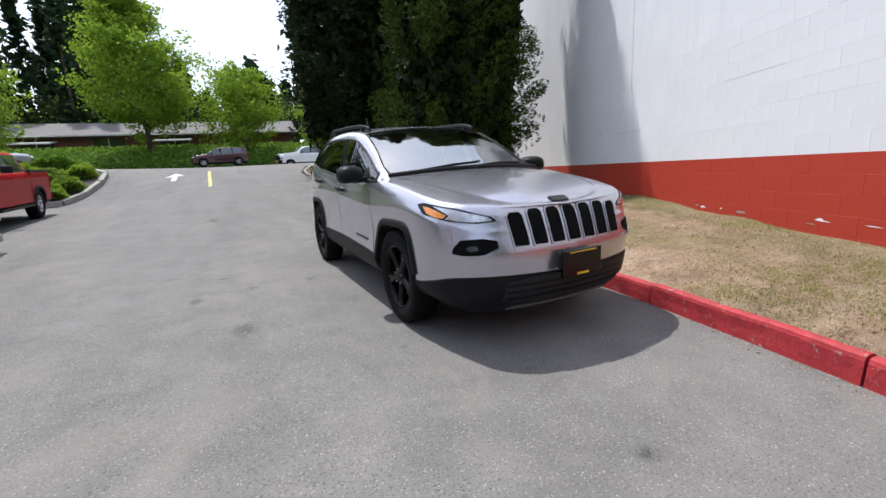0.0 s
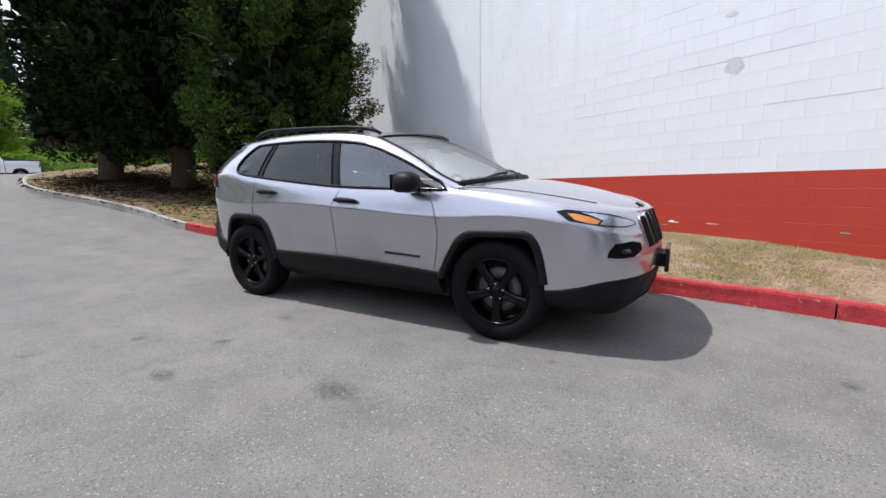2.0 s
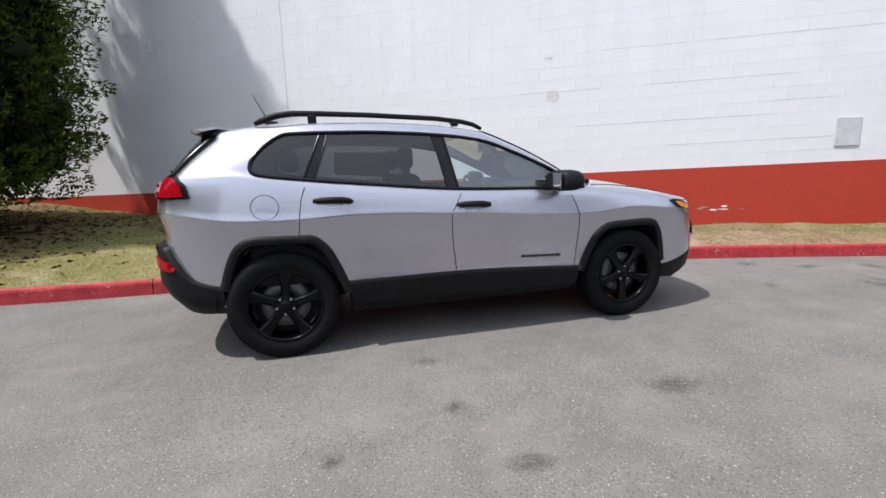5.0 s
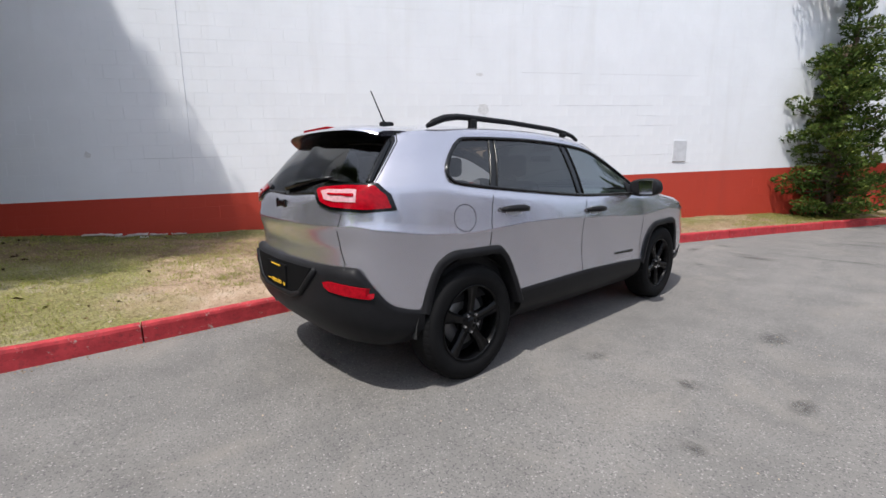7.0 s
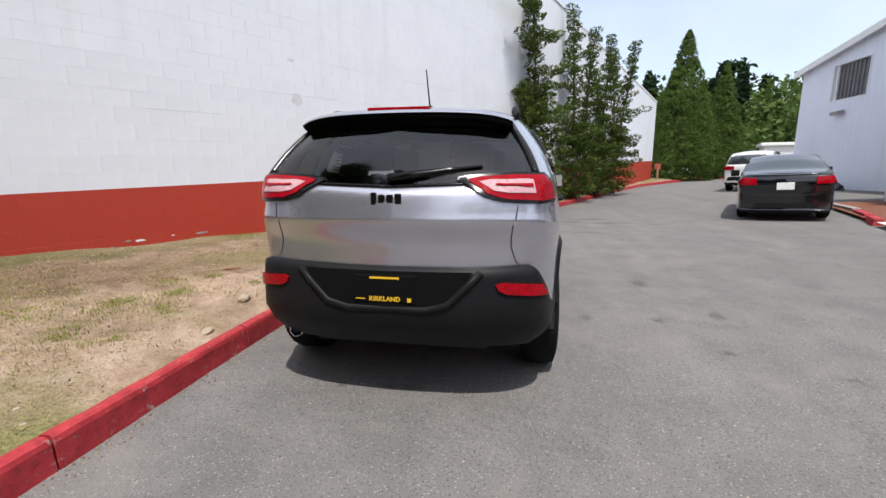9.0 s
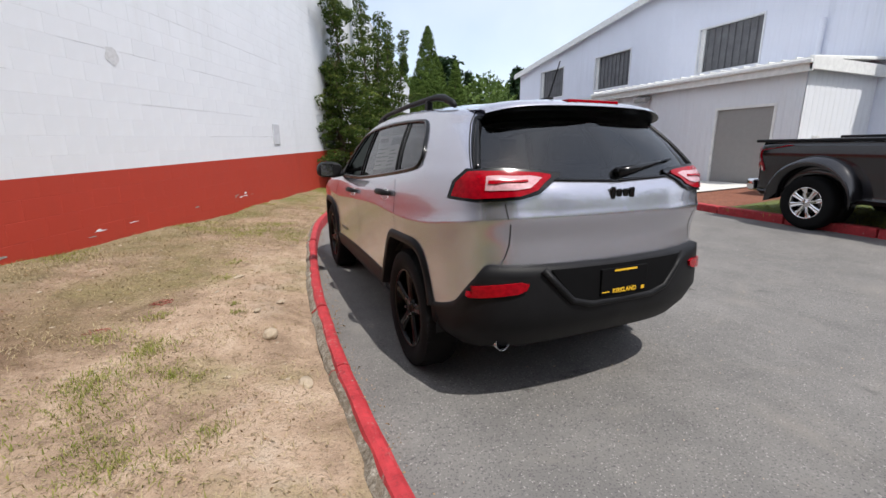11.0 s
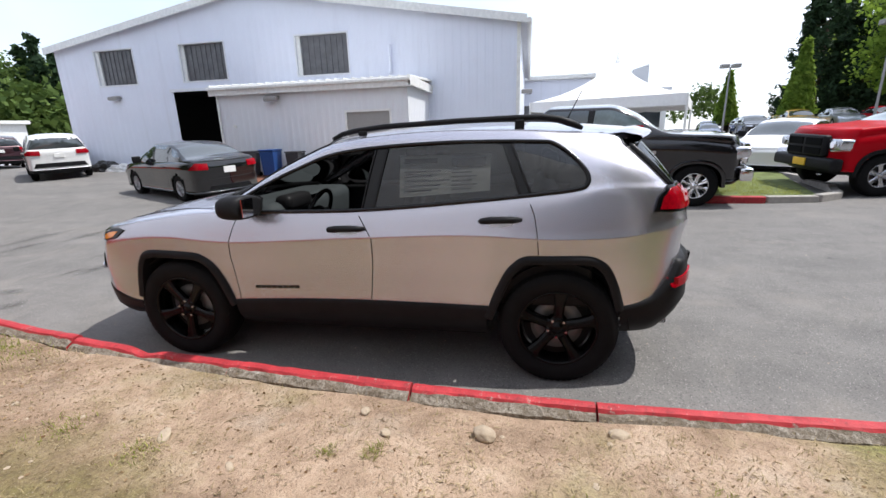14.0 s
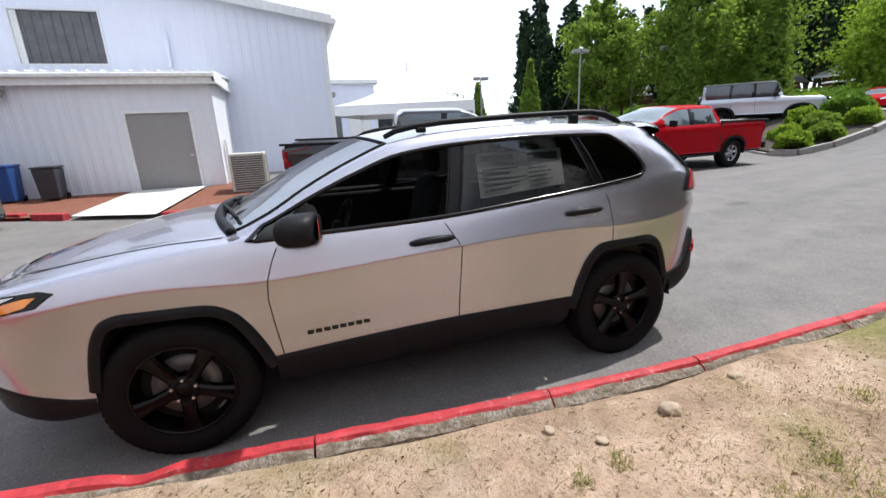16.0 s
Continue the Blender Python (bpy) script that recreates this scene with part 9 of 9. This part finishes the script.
def island():
    """Planted island with a stone kerb beside the drive."""
    pts = [(-8.7, 14.8), (-7.5, 14.5), (-6.75, 14.75), (-6.3, 15.6), (-5.95, 16.8), (-5.9, 17.8), (-6.5, 18.6), (-8.2, 19.6), (-10.6, 20.6), (-12.0, 19.6), (-11.0, 17.2)]
    root = thing("planter_kerb", Matrix(), "rough dark concrete kerb round the planted island", "kerb")
    root["kind"] = "structure"
    for k, (a, b) in enumerate(zip(pts, pts[1:] + pts[:1])):
        a, b = Vector(a), Vector(b)
        L = (b - a).length
        n = max(1, int(L / 1.4))
        for i in range(n):
            p, q = a.lerp(b, i / n), a.lerp(b, (i + 1) / n)
            z = min(float(road_z(*p)), float(road_z(*q)))
            o = part("kerb_stone", box_bm(0.01, -0.09, -0.25, L / n - 0.01, 0.09, 0.17, 0.02), M_CONCRETE, root)
            o.matrix_local = Matrix.Translation((p.x, p.y, z)) @ Matrix.Rotation(math.atan2(q.y - p.y, q.x - p.x), 4, "Z") @ Matrix.Rotation(-math.atan2(float(road_z(*q)) - float(road_z(*p)), L / n), 4, "Y")
    c = Vector((-8.6, 17.4))
    V = [(c.x, c.y, float(road_z(*c)) + 0.35)] + [(x, y, float(road_z(x, y)) + 0.12) for x, y in pts]
    ob = mesh_obj("planter_ground", V, [(0, k + 1, (k + 1) % len(pts) + 1) for k in range(len(pts))], plain("planter_soil", (0.05, 0.04, 0.028), 0.95, vary=0.4), smooth=True)
    tagged(ob, "dark soil of the planted island", "ground", kind="structure")
    rng = random.Random(3)
    for k, (x, y, w, h, mt) in enumerate(((-7.2, 15.2, 0.55, 0.55, L_MAPLE), (-6.8, 16.0, 0.5, 0.5, L_GREEN), (-7.9, 15.8, 0.5, 0.55, L_MAPLE), (-7.4, 16.6, 0.6, 0.6, L_GREEN), (-6.6, 17.3, 0.5, 0.5, L_MAPLE), (-8.3, 17.2, 0.6, 0.6, L_MAPLE), (-7.6, 18.2, 0.7, 0.8, L_IVY), (-9.3, 18.8, 0.7, 0.7, L_MAPLE), (-10.6, 18.9, 0.7, 0.6, L_GREEN))):
        shrub(x, y, float(road_z(x, y)) + 0.1, w, h, 3000, 0.12, mt, 200 + k, "loose leafy green shrub in the planted island", "island shrubs")
    # low block retaining wall below the raised lot
    w = thing("retaining_wall", Matrix(), "dark concrete block retaining wall below the raised lot", "wall")
    w["kind"] = "structure"
    for k in range(7):
        p = Vector((-8.6, 14.9)).lerp(Vector((-15.5, 18.1)), k / 7)
        q = Vector((-8.6, 14.9)).lerp(Vector((-15.5, 18.1)), (k + 1) / 7)
        for j in range(2):
            o = part("wall_block", box_bm(0.008, -0.12, 0.02 + j * 0.45, (q - p).length - 0.008, 0.12, 0.46 + j * 0.45, 0.015), M_CONCRETE, w)
            o.matrix_local = Matrix.Translation((p.x, p.y, float(road_z(p.x, p.y - 0.6)) - 0.1)) @ Matrix.Rotation(math.atan2(q.y - p.y, q.x - p.x), 4, "Z")


island()


def raised_lot():
    V, F = [], []
    for i in range(13):
        for j in range(13):
            x, y = -9.7 - 26 * i / 12, 15.1 + 22 * j / 12 + 0.46 * (26 * i / 12) * (1 - j / 12)
            V.append((x, y, 1.08 + 0.02 * j))
    F = [(i * 13 + j, i * 13 + j + 1, (i + 1) * 13 + j + 1, (i + 1) * 13 + j) for i in range(12) for j in range(12)]
    ob = mesh_obj("upper_lot", V, F, M_ASPHALT)
    tagged(ob, "asphalt of the raised parking lot", "ground", kind="structure")


raised_lot()


def lamp_post(x, y, z, h, arm, label="grey steel lamp post with twin floodlights"):
    t = thing("lamp_post", pose(x, y, z), label, "street lamp", "lot lamps")
    V, F = tube([(0, 0, -0.5), (0, 0, h)], [0.09, 0.06], 8)
    mesh_obj("pole", V, F, M_DOORGREY, t)
    if arm:
        V, F = tube([(0, 0, h - 0.4), (0.3, 0.9, h + 0.1), (0.5, 2.0, h + 0.25)], [0.05, 0.04, 0.04], 6)
        mesh_obj("arm", V, F, M_ALLOY, t)
        part("lamp_head", box_bm(0.35, 1.9, h + 0.17, 0.7, 2.6, h + 0.33, 0.05), M_ALLOY, t)
    else:
        for s in (-1, 1):
            part("floodlight", box_bm(-0.25, s * 0.42 - 0.32, h - 0.05, 0.25, s * 0.42 + 0.32, h + 0.25, 0.05), M_DOORGREY, t)


lamp_post(-38, 17.2, 0.9, 5.4, False)
lamp_post(-31, 23.5, 1.0, 6.6, False)
lamp_post(-29, 31, 1.2, 6.4, False)
lamp_post(-36, 33.5, 1.3, 6.6, True, "grey steel street lamp with a curved arm")


def sign_post():
    t = thing("sign_post", pose(-10.6, -30.2, float(road_z(-10.6, -30.2))), "short wooden post with a small red sign board", "sign")
    wood = plain("weathered_wood", (0.28, 0.14, 0.08), 0.8, vary=0.25)
    part("post", box_bm(-0.06, -0.06, -0.2, 0.06, 0.06, 1.35, 0.01), wood, t)
    part("board", box_bm(-0.22, -0.10, 1.0, 0.22, -0.06, 1.4, 0.01), plain("red_sign", (0.4, 0.06, 0.04), 0.6), t)
    part("board_bar", box_bm(-0.15, -0.108, 1.2, 0.15, -0.098, 1.27), M_TRIMW, t)


sign_post()


# ---------------------------------------------------------------- the verge close by
def verge_point(rng, y_lo, y_hi, d_lo=0.02, d_hi=1.0):
    ys = VERGE_GRID[:, 0, 1]
    i = rng.integers(np.searchsorted(ys, y_lo), np.searchsorted(ys, y_hi))
    j = d_lo + (d_hi - d_lo) * rng.random()
    k = j * (VERGE_GRID.shape[1] - 1)
    a = int(k)
    u = rng.random()
    p0 = VERGE_GRID[i, a] * (1 - (k - a)) + VERGE_GRID[i, min(a + 1, VERGE_GRID.shape[1] - 1)] * (k - a)
    p1 = VERGE_GRID[i + 1, a] * (1 - (k - a)) + VERGE_GRID[i + 1, min(a + 1, VERGE_GRID.shape[1] - 1)] * (k - a)
    return p0 * (1 - u) + p1 * u


def blades(name, C, mat, length, seed, label, up=0.8):
    """Grass blades: thin tapering triangles that stand on the places C."""
    rng = np.random.default_rng(seed)
    n = len(C)
    a = rng.uniform(0, 6.283, n)
    lean = rng.uniform(0.1, 1.0, n) / up
    L = length * rng.uniform(0.4, 1.3, n)
    w = 0.0014 + 0.0012 * rng.random(n)
    d = np.stack([np.cos(a) * lean, np.sin(a) * lean, np.ones(n)], 1)
    d /= np.linalg.norm(d, axis=1, keepdims=True)
    s = np.stack([-np.sin(a), np.cos(a), np.zeros(n)], 1)
    mid = C + d * (L * 0.55)[:, None]
    tip = C + d * L[:, None] + np.stack([np.cos(a), np.sin(a), -0.6 * np.ones(n)], 1) * (L * 0.25)[:, None]
    V = np.stack([C - s * w[:, None], C + s * w[:, None], mid + s * w[:, None] * 0.8, mid - s * w[:, None] * 0.8, tip], 1).reshape(-1, 3)
    b = 5 * np.arange(n)
    tri = np.stack([b, b + 1, b + 2, b, b + 2, b + 3, b + 3, b + 2, b + 4], 1).ravel()
    me = bpy.data.meshes.new(name)
    me.vertices.add(5 * n)
    me.vertices.foreach_set("co", V.ravel())
    me.loops.add(9 * n)
    me.loops.foreach_set("vertex_index", tri)
    me.polygons.add(3 * n)
    me.polygons.foreach_set("loop_start", np.arange(0, 9 * n, 3))
    me.polygons.foreach_set("loop_total", np.full(3 * n, 3))
    me.update(calc_edges=True)
    me.materials.append(mat)
    return tagged(new(name, me), label, "grass", kind="stuff")


def grow():
    rng = np.random.default_rng(77)
    G, S = [], []
    def green_here(p):
        v = noise.noise((p[0] * 0.55, p[1] * 0.55, 3.3)) + 0.5 * noise.noise((p[0] * 2.3, p[1] * 2.3, 8.1))
        if p[1] > 1.0:
            v += 0.75 * min(1, max(0, (p[1] - 2.0) / 1.4, min(1, (p[0] - 2.15) / 0.5) * min(1, p[1] - 1.0)))
            if p[1] < 3.0 and p[0] < 2.0:
                v -= 0.3
        if p[1] < -4.5:
            v += 0.22
        return v
    for k in range(13000):
        p = verge_point(rng, -12, 9)
        v = green_here(p)
        if v > 0.26:
            m = rng.integers(8, 16) + (8 if p[1] > 1.8 and v > 0.55 and p[0] < 3.4 else 0)
            G.append(p + rng.normal(size=(m, 3)) * np.array((0.06, 0.06, 0.003)))
            S.append(p + rng.normal(size=(m // 3, 3)) * np.array((0.06, 0.06, 0.003)))
        elif p[1] < 4.6 and (v > -0.05 or rng.random() < 0.12):
            m = rng.integers(6, 14)
            S.append(p + rng.normal(size=(m, 3)) * np.array((0.07, 0.07, 0.003)))
    # single living tufts on the bare soil by the kerb
    for x, y, r, m in ((2.38, 0.96, 0.075, 420), (2.07, 1.40, 0.03, 70), (2.20, 1.32, 0.04, 110), (1.90, 0.48, 0.025, 60), (2.42, 0.42, 0.05, 130), (1.93, 0.27, 0.02, 60), (2.62, 0.75, 0.07, 200), (2.55, 1.35, 0.10, 420), (2.30, 2.05, 0.05, 120), (2.05, -0.62, 0.05, 120), (2.0, -1.15, 0.06, 120), (1.95, 1.95, 0.04, 90)):
        z = min(VERGE_GRID.reshape(-1, 3), key=lambda p: (p[0] - x) ** 2 + (p[1] - y) ** 2)[2]
        G.append(np.array((x, y, z)) + rng.normal(size=(m, 3)) * np.array((r, r, 0.002)))
        S.append(np.array((x, y, z)) + rng.normal(size=(m // 2, 3)) * np.array((r * 1.5, r * 1.5, 0.002)))
    blades("grass", np.concatenate(G), L_GRASS, 0.034, 1, "short patchy green grass on the bank")
    blades("dry_grass", np.concatenate(S), L_STRAW, 0.036, 2, "dry straw-coloured grass on the bank", 0.45)
    C = []
    for k in range(2600):
        x, y = rng.uniform(-9.4, -6.1), rng.uniform(-1.3, 6.5)
        C.append(np.array((x, y, float(road_z(x, y)) + 0.09)) + rng.normal(size=(9, 3)) * np.array((0.05, 0.05, 0.003)))
    blades("lawn_grass", np.concatenate(C), L_GRASS, 0.09, 3, "mown green grass behind the kerb")
    # curls of old paint at the foot of the wall
    white = plain("peeled_paint", (0.62, 0.60, 0.57), 0.7, vary=0.25, scale=12)
    for s, out, L, w in ((-6.4, 0.05, 0.34, 0.05), (-6.12, 0.06, 0.22, 0.06), (-5.95, 0.15, 0.26, 0.035), (-5.8, 0.05, 0.30, 0.07), (-5.5, 0.05, 0.26, 0.045), (-5.2, 0.06, 0.22, 0.03), (-5.62, 0.30, 0.12, 0.03)):
        c = WALL_P + WALL_D * s + WALL_N * out
        z = min(VERGE_GRID.reshape(-1, 3), key=lambda p: (p[0] - c.x) ** 2 + (p[1] - c.y) ** 2)[2]
        bm = bmesh.new()
        rows = []
        for q in np.linspace(-0.5, 0.5, 9):
            p = c + WALL_D * (q * L)
            h = 0.012 + 0.03 * abs(noise.noise((q * 6, s * 3, 0.5)))
            g = w * (0.6 + 0.5 * noise.noise((q * 9, s * 5, 1.7)))
            rows.append([bm.verts.new((p.x + WALL_N.x * o * g, p.y + WALL_N.y * o * g, z + d)) for o, d in ((-0.5, h + 0.6 * g), (0.1, 0.008), (0.6, h))])
        for r0, r1 in zip(rows, rows[1:]):
            for u in range(2):
                bm.faces.new((r0[u], r1[u], r1[u + 1], r0[u + 1]))
        bmesh.ops.solidify(bm, geom=bm.faces[:], thickness=0.003)
        tagged(part("paint_curl", bm, white, None), "curled strip of old white paint at the wall's foot", "paint scrap", "peeled paint by the wall")
    # dead leaves and twigs
    dead = leaf_mat("dead_leaf", (0.16, 0.09, 0.045), (0.50, 0.36, 0.22))
    C = np.array([verge_point(rng, -6, 5) for _ in range(11000)]) + np.array((0, 0, 0.006))
    tagged(leaf_cloud("straw_litter", C, 0.034, L_STRAW, None, 14, 0.075, 0.9, 0), "broken straw lying on the soil", "straw", kind="stuff")
    C = np.array([verge_point(rng, -5, 5) for _ in range(6000)]) + np.array((0, 0, 0.004))
    tagged(leaf_cloud("bark_chips", C, 0.013, leaf_mat("bark_chip", (0.12, 0.08, 0.05), (0.40, 0.29, 0.19)), None, 15, 0.6, 0.8, 0), "crumbs of bark and dead leaf on the soil", "leaf litter", kind="stuff")
    # wind-blown crumbs in the gutter
    L = rng.uniform(np.interp(-6, _k[:, 1], _len), np.interp(6, _k[:, 1], _len), 900)
    P, D = kerb_at(L)
    o = -0.015 - 0.10 * rng.random(900)[:, None] ** 2
    P = P + np.stack([D[:, 1], -D[:, 0]], -1) * o
    tagged(leaf_cloud("gutter_litter", np.column_stack([P, road_z(P[:, 0], P[:, 1]) + 0.005]), 0.014, dead, None, 16, 0.6, 0.8, 0), "leaf crumbs swept against the kerb", "leaf litter", kind="stuff")
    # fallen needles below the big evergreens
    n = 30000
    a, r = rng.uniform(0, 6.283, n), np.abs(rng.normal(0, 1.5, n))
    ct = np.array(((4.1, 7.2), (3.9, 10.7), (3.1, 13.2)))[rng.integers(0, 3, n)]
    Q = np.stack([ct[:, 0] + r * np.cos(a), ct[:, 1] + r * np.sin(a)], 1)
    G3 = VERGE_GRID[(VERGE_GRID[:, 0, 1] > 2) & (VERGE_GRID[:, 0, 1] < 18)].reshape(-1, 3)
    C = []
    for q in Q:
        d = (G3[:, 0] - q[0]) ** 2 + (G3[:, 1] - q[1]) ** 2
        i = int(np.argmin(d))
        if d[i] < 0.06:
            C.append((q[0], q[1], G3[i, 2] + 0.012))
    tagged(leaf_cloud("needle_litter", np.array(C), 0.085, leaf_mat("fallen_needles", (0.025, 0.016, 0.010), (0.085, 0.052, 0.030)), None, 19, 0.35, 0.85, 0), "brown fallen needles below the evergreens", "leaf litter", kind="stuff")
    C = np.array([verge_point(rng, -7, 6) for _ in range(2600)]) + np.array((0, 0, 0.008))
    tagged(leaf_cloud("leaf_litter", C, 0.02, dead, None, 4, 0.55, 0.85, 0), "scattered dead leaves and straw", "leaf litter", kind="stuff")
    # pebbles
    V, F = [], []
    ico = bmesh.new()
    bmesh.ops.create_icosphere(ico, subdivisions=1, radius=1)
    iv, jf = [v.co.copy() for v in ico.verts], [tuple(v.index for v in f.verts) for f in ico.faces]
    ico.free()
    for k in range(1300):
        p = verge_point(rng, -8, 7)
        s = 0.004 + 0.013 * rng.random() ** 3
        b = len(V)
        q = rng.uniform(0.5, 1.2, 3)
        V += [(p[0] + c.x * s * q[0] * 1.3, p[1] + c.y * s * q[1] * 1.3, p[2] + c.z * s * q[2] * 0.8) for c in iv]
        F += [tuple(i + b for i in f) for f in jf]
    for k in range(900):
        x, y = rng.uniform(-4.5, 1.2), rng.uniform(-4.5, 5)
        s = 0.002 + 0.005 * rng.random() ** 3
        b = len(V)
        V += [(x + c.x * s, y + c.y * s, float(road_z(x, y)) + c.z * s * 0.8 + 0.001) for c in iv]
        F += [tuple(i + b for i in f) for f in jf]
    tagged(mesh_obj("pebbles", V, F, M_STONE), "small stones in the soil and on the asphalt", "pebbles", kind="stuff")


grow()


def stones():
    for k, (x, y, z, sx, sy, sz, rot) in enumerate(((1.695, 0.97, 0.10, 0.058, 0.043, 0.038, 70), (1.545, 1.61, 0.09, 0.055, 0.036, 0.024, 100), (1.93, -0.60, 0.09, 0.055, 0.03, 0.012, 30), (1.77, 0.50, 0.09, 0.03, 0.022, 0.010, 60), (1.60, 0.33, 0.09, 0.03, 0.024, 0.014, 10), (2.08, -0.12, 0.09, 0.03, 0.016, 0.008, 50))):
        zz = min(VERGE_GRID.reshape(-1, 3), key=lambda p: (p[0] - x) ** 2 + (p[1] - y) ** 2)[2]
        bm = bmesh.new()
        bmesh.ops.create_icosphere(bm, subdivisions=4, radius=1)
        for v in bm.verts:
            q = 1 + 0.13 * noise.noise(v.co * 1.7 + Vector((k, 0, 0))) + 0.03 * noise.noise(v.co * 6)
            v.co = Vector((v.co.x * sx, v.co.y * sy, v.co.z * sz)) * q
        ob = part("stone", bm, M_STONE, None, smooth=True)
        ob.matrix_world = pose(x, y, zz + sz * 0.55, 0, 6, rot)
        tagged(ob, "smooth pale rounded stone lying on bare soil", "stone", "loose stones")


stones()


def road_marks():
    """Painted arrow, line and dark stains on the drive."""
    white, yellow = plain("road_white", (0.55, 0.55, 0.53), 0.8, vary=0.2), plain("road_yellow", (0.55, 0.45, 0.18), 0.8, vary=0.2)
    def decal(name, pts, mt, label, lift=0.006):
        V = [(x, y, float(road_z(x, y)) + lift) for x, y in pts]
        tagged(mesh_obj(name, V, [tuple(range(len(V)))], mt), label, "road marking" if "stain" not in name else "stain", kind="structure")
    L = np.linspace(12.2, 17.6, 7)
    for a, b in zip(L, L[1:]):
        decal("road_line", [(-2.26, a), (-2.14, a), (-2.10, b), (-2.20, b)], yellow, "worn yellow centre line on the asphalt")
    stain = M_STAIN
    rng = random.Random(31)
    for x, y, w, l in ((-1.97, -0.8, 0.11, 0.16), (-1.24, 0.46, 0.05, 0.07), (-1.86, 0.45, 0.07, 0.06), (-2.37, 0.28, 0.06, 0.1), (-2.1, 1.1, 0.05, 0.05), (0.25, -4.1, 0.12, 0.10), (-0.1, -4.6, 0.09, 0.14), (-0.35, -5.3, 0.14, 0.1),
                       (-0.6, -3.4, 0.05, 0.05), (0.37, 1.95, 0.04, 0.035), (0.0, 1.93, 0.11, 0.03), (-1.02, -4.43, 0.26, 0.10), (-0.8, -4.62, 0.2, 0.05), (-1.9, -5.0, 0.42, 0.05), (-2.9, -6.6, 0.5, 0.12), (-2.4, -7.4, 0.6, 0.14), (-1.9, -6.9, 0.35, 0.1), (-2.2, 6.4, 0.12, 0.2)):
        pts = []
        for k in range(18):
            a = 2 * math.pi * k / 18
            q = 1.4 + rng.uniform(-0.45, 0.45)
            pts.append((x + math.cos(a) * w * q, y + math.sin(a) * l * q))
        decal("road_stain", pts, stain, "dark oil stain soaked into the asphalt", 0.0035)
    decal("road_arrow", [(-3.55, 15.6), (-3.35, 15.6), (-3.35, 16.6), (-3.1, 16.6), (-3.45, 17.5), (-3.8, 16.6), (-3.55, 16.6)], white, "worn white arrow painted on the asphalt")


road_marks()


def litter():
    """Red twine lost on the soil, and a heap of sheeting against the shed."""
    red = plain("red_twine", (0.30, 0.06, 0.045), 0.7)
    rng = random.Random(8)
    for x, y, n in ((2.44, 0.10, 16), (2.69, 0.62, 9)):
        z = min(VERGE_GRID.reshape(-1, 3), key=lambda p: (p[0] - x) ** 2 + (p[1] - y) ** 2)[2]
        pts = [(x + 0.075 * math.sin(k * 1.9) + rng.uniform(-0.03, 0.03), y + 0.05 * math.cos(k * 1.3) + rng.uniform(-0.03, 0.03), z + 0.012 + 0.008 * math.sin(k * 2.3)) for k in range(n)]
        V, F = tube(pts, 0.0016, 5)
        tagged(mesh_obj("twine", V, F, red, smooth=True), "tangled red twine lying on the dry soil", "twine")
    for x, y, r, h, mt, lb in ((-13.0, -16.6, 0.55, 0.28, plain("white_sheeting", (0.66, 0.66, 0.65), 0.5, vary=0.2), "crumpled white sheeting on the ground by the shed"),
                               (-13.0, -17.5, 0.5, 0.42, plain("black_sheeting", (0.02, 0.02, 0.021), 0.4, vary=0.3), "crumpled black sheeting on the ground by the shed"),
                               (-13.05, -15.7, 0.35, 0.26, plain("dark_sheeting", (0.03, 0.03, 0.034), 0.45, vary=0.3), "small dark bundle on the ground by the shed")):
        bm = bmesh.new()
        bmesh.ops.create_icosphere(bm, subdivisions=4, radius=1)
        for v in bm.verts:
            q = 1 + 0.35 * noise.noise(v.co * 2.2 + Vector((x, y, 0))) + 0.14 * noise.noise(v.co * 6)
            v.co = Vector((v.co.x * r * 0.8 * q, v.co.y * r * 1.3 * q, max(-0.06, v.co.z * h * q)))
        me = bpy.data.meshes.new("sheeting")
        bm.to_mesh(me)
        bm.free()
        me.materials.append(mt)
        ob = new("sheeting", me)
        ob.matrix_world = pose(x, y, float(road_z(x, y)) + 0.02)
        tagged(ob, lb, "sheeting")


litter()
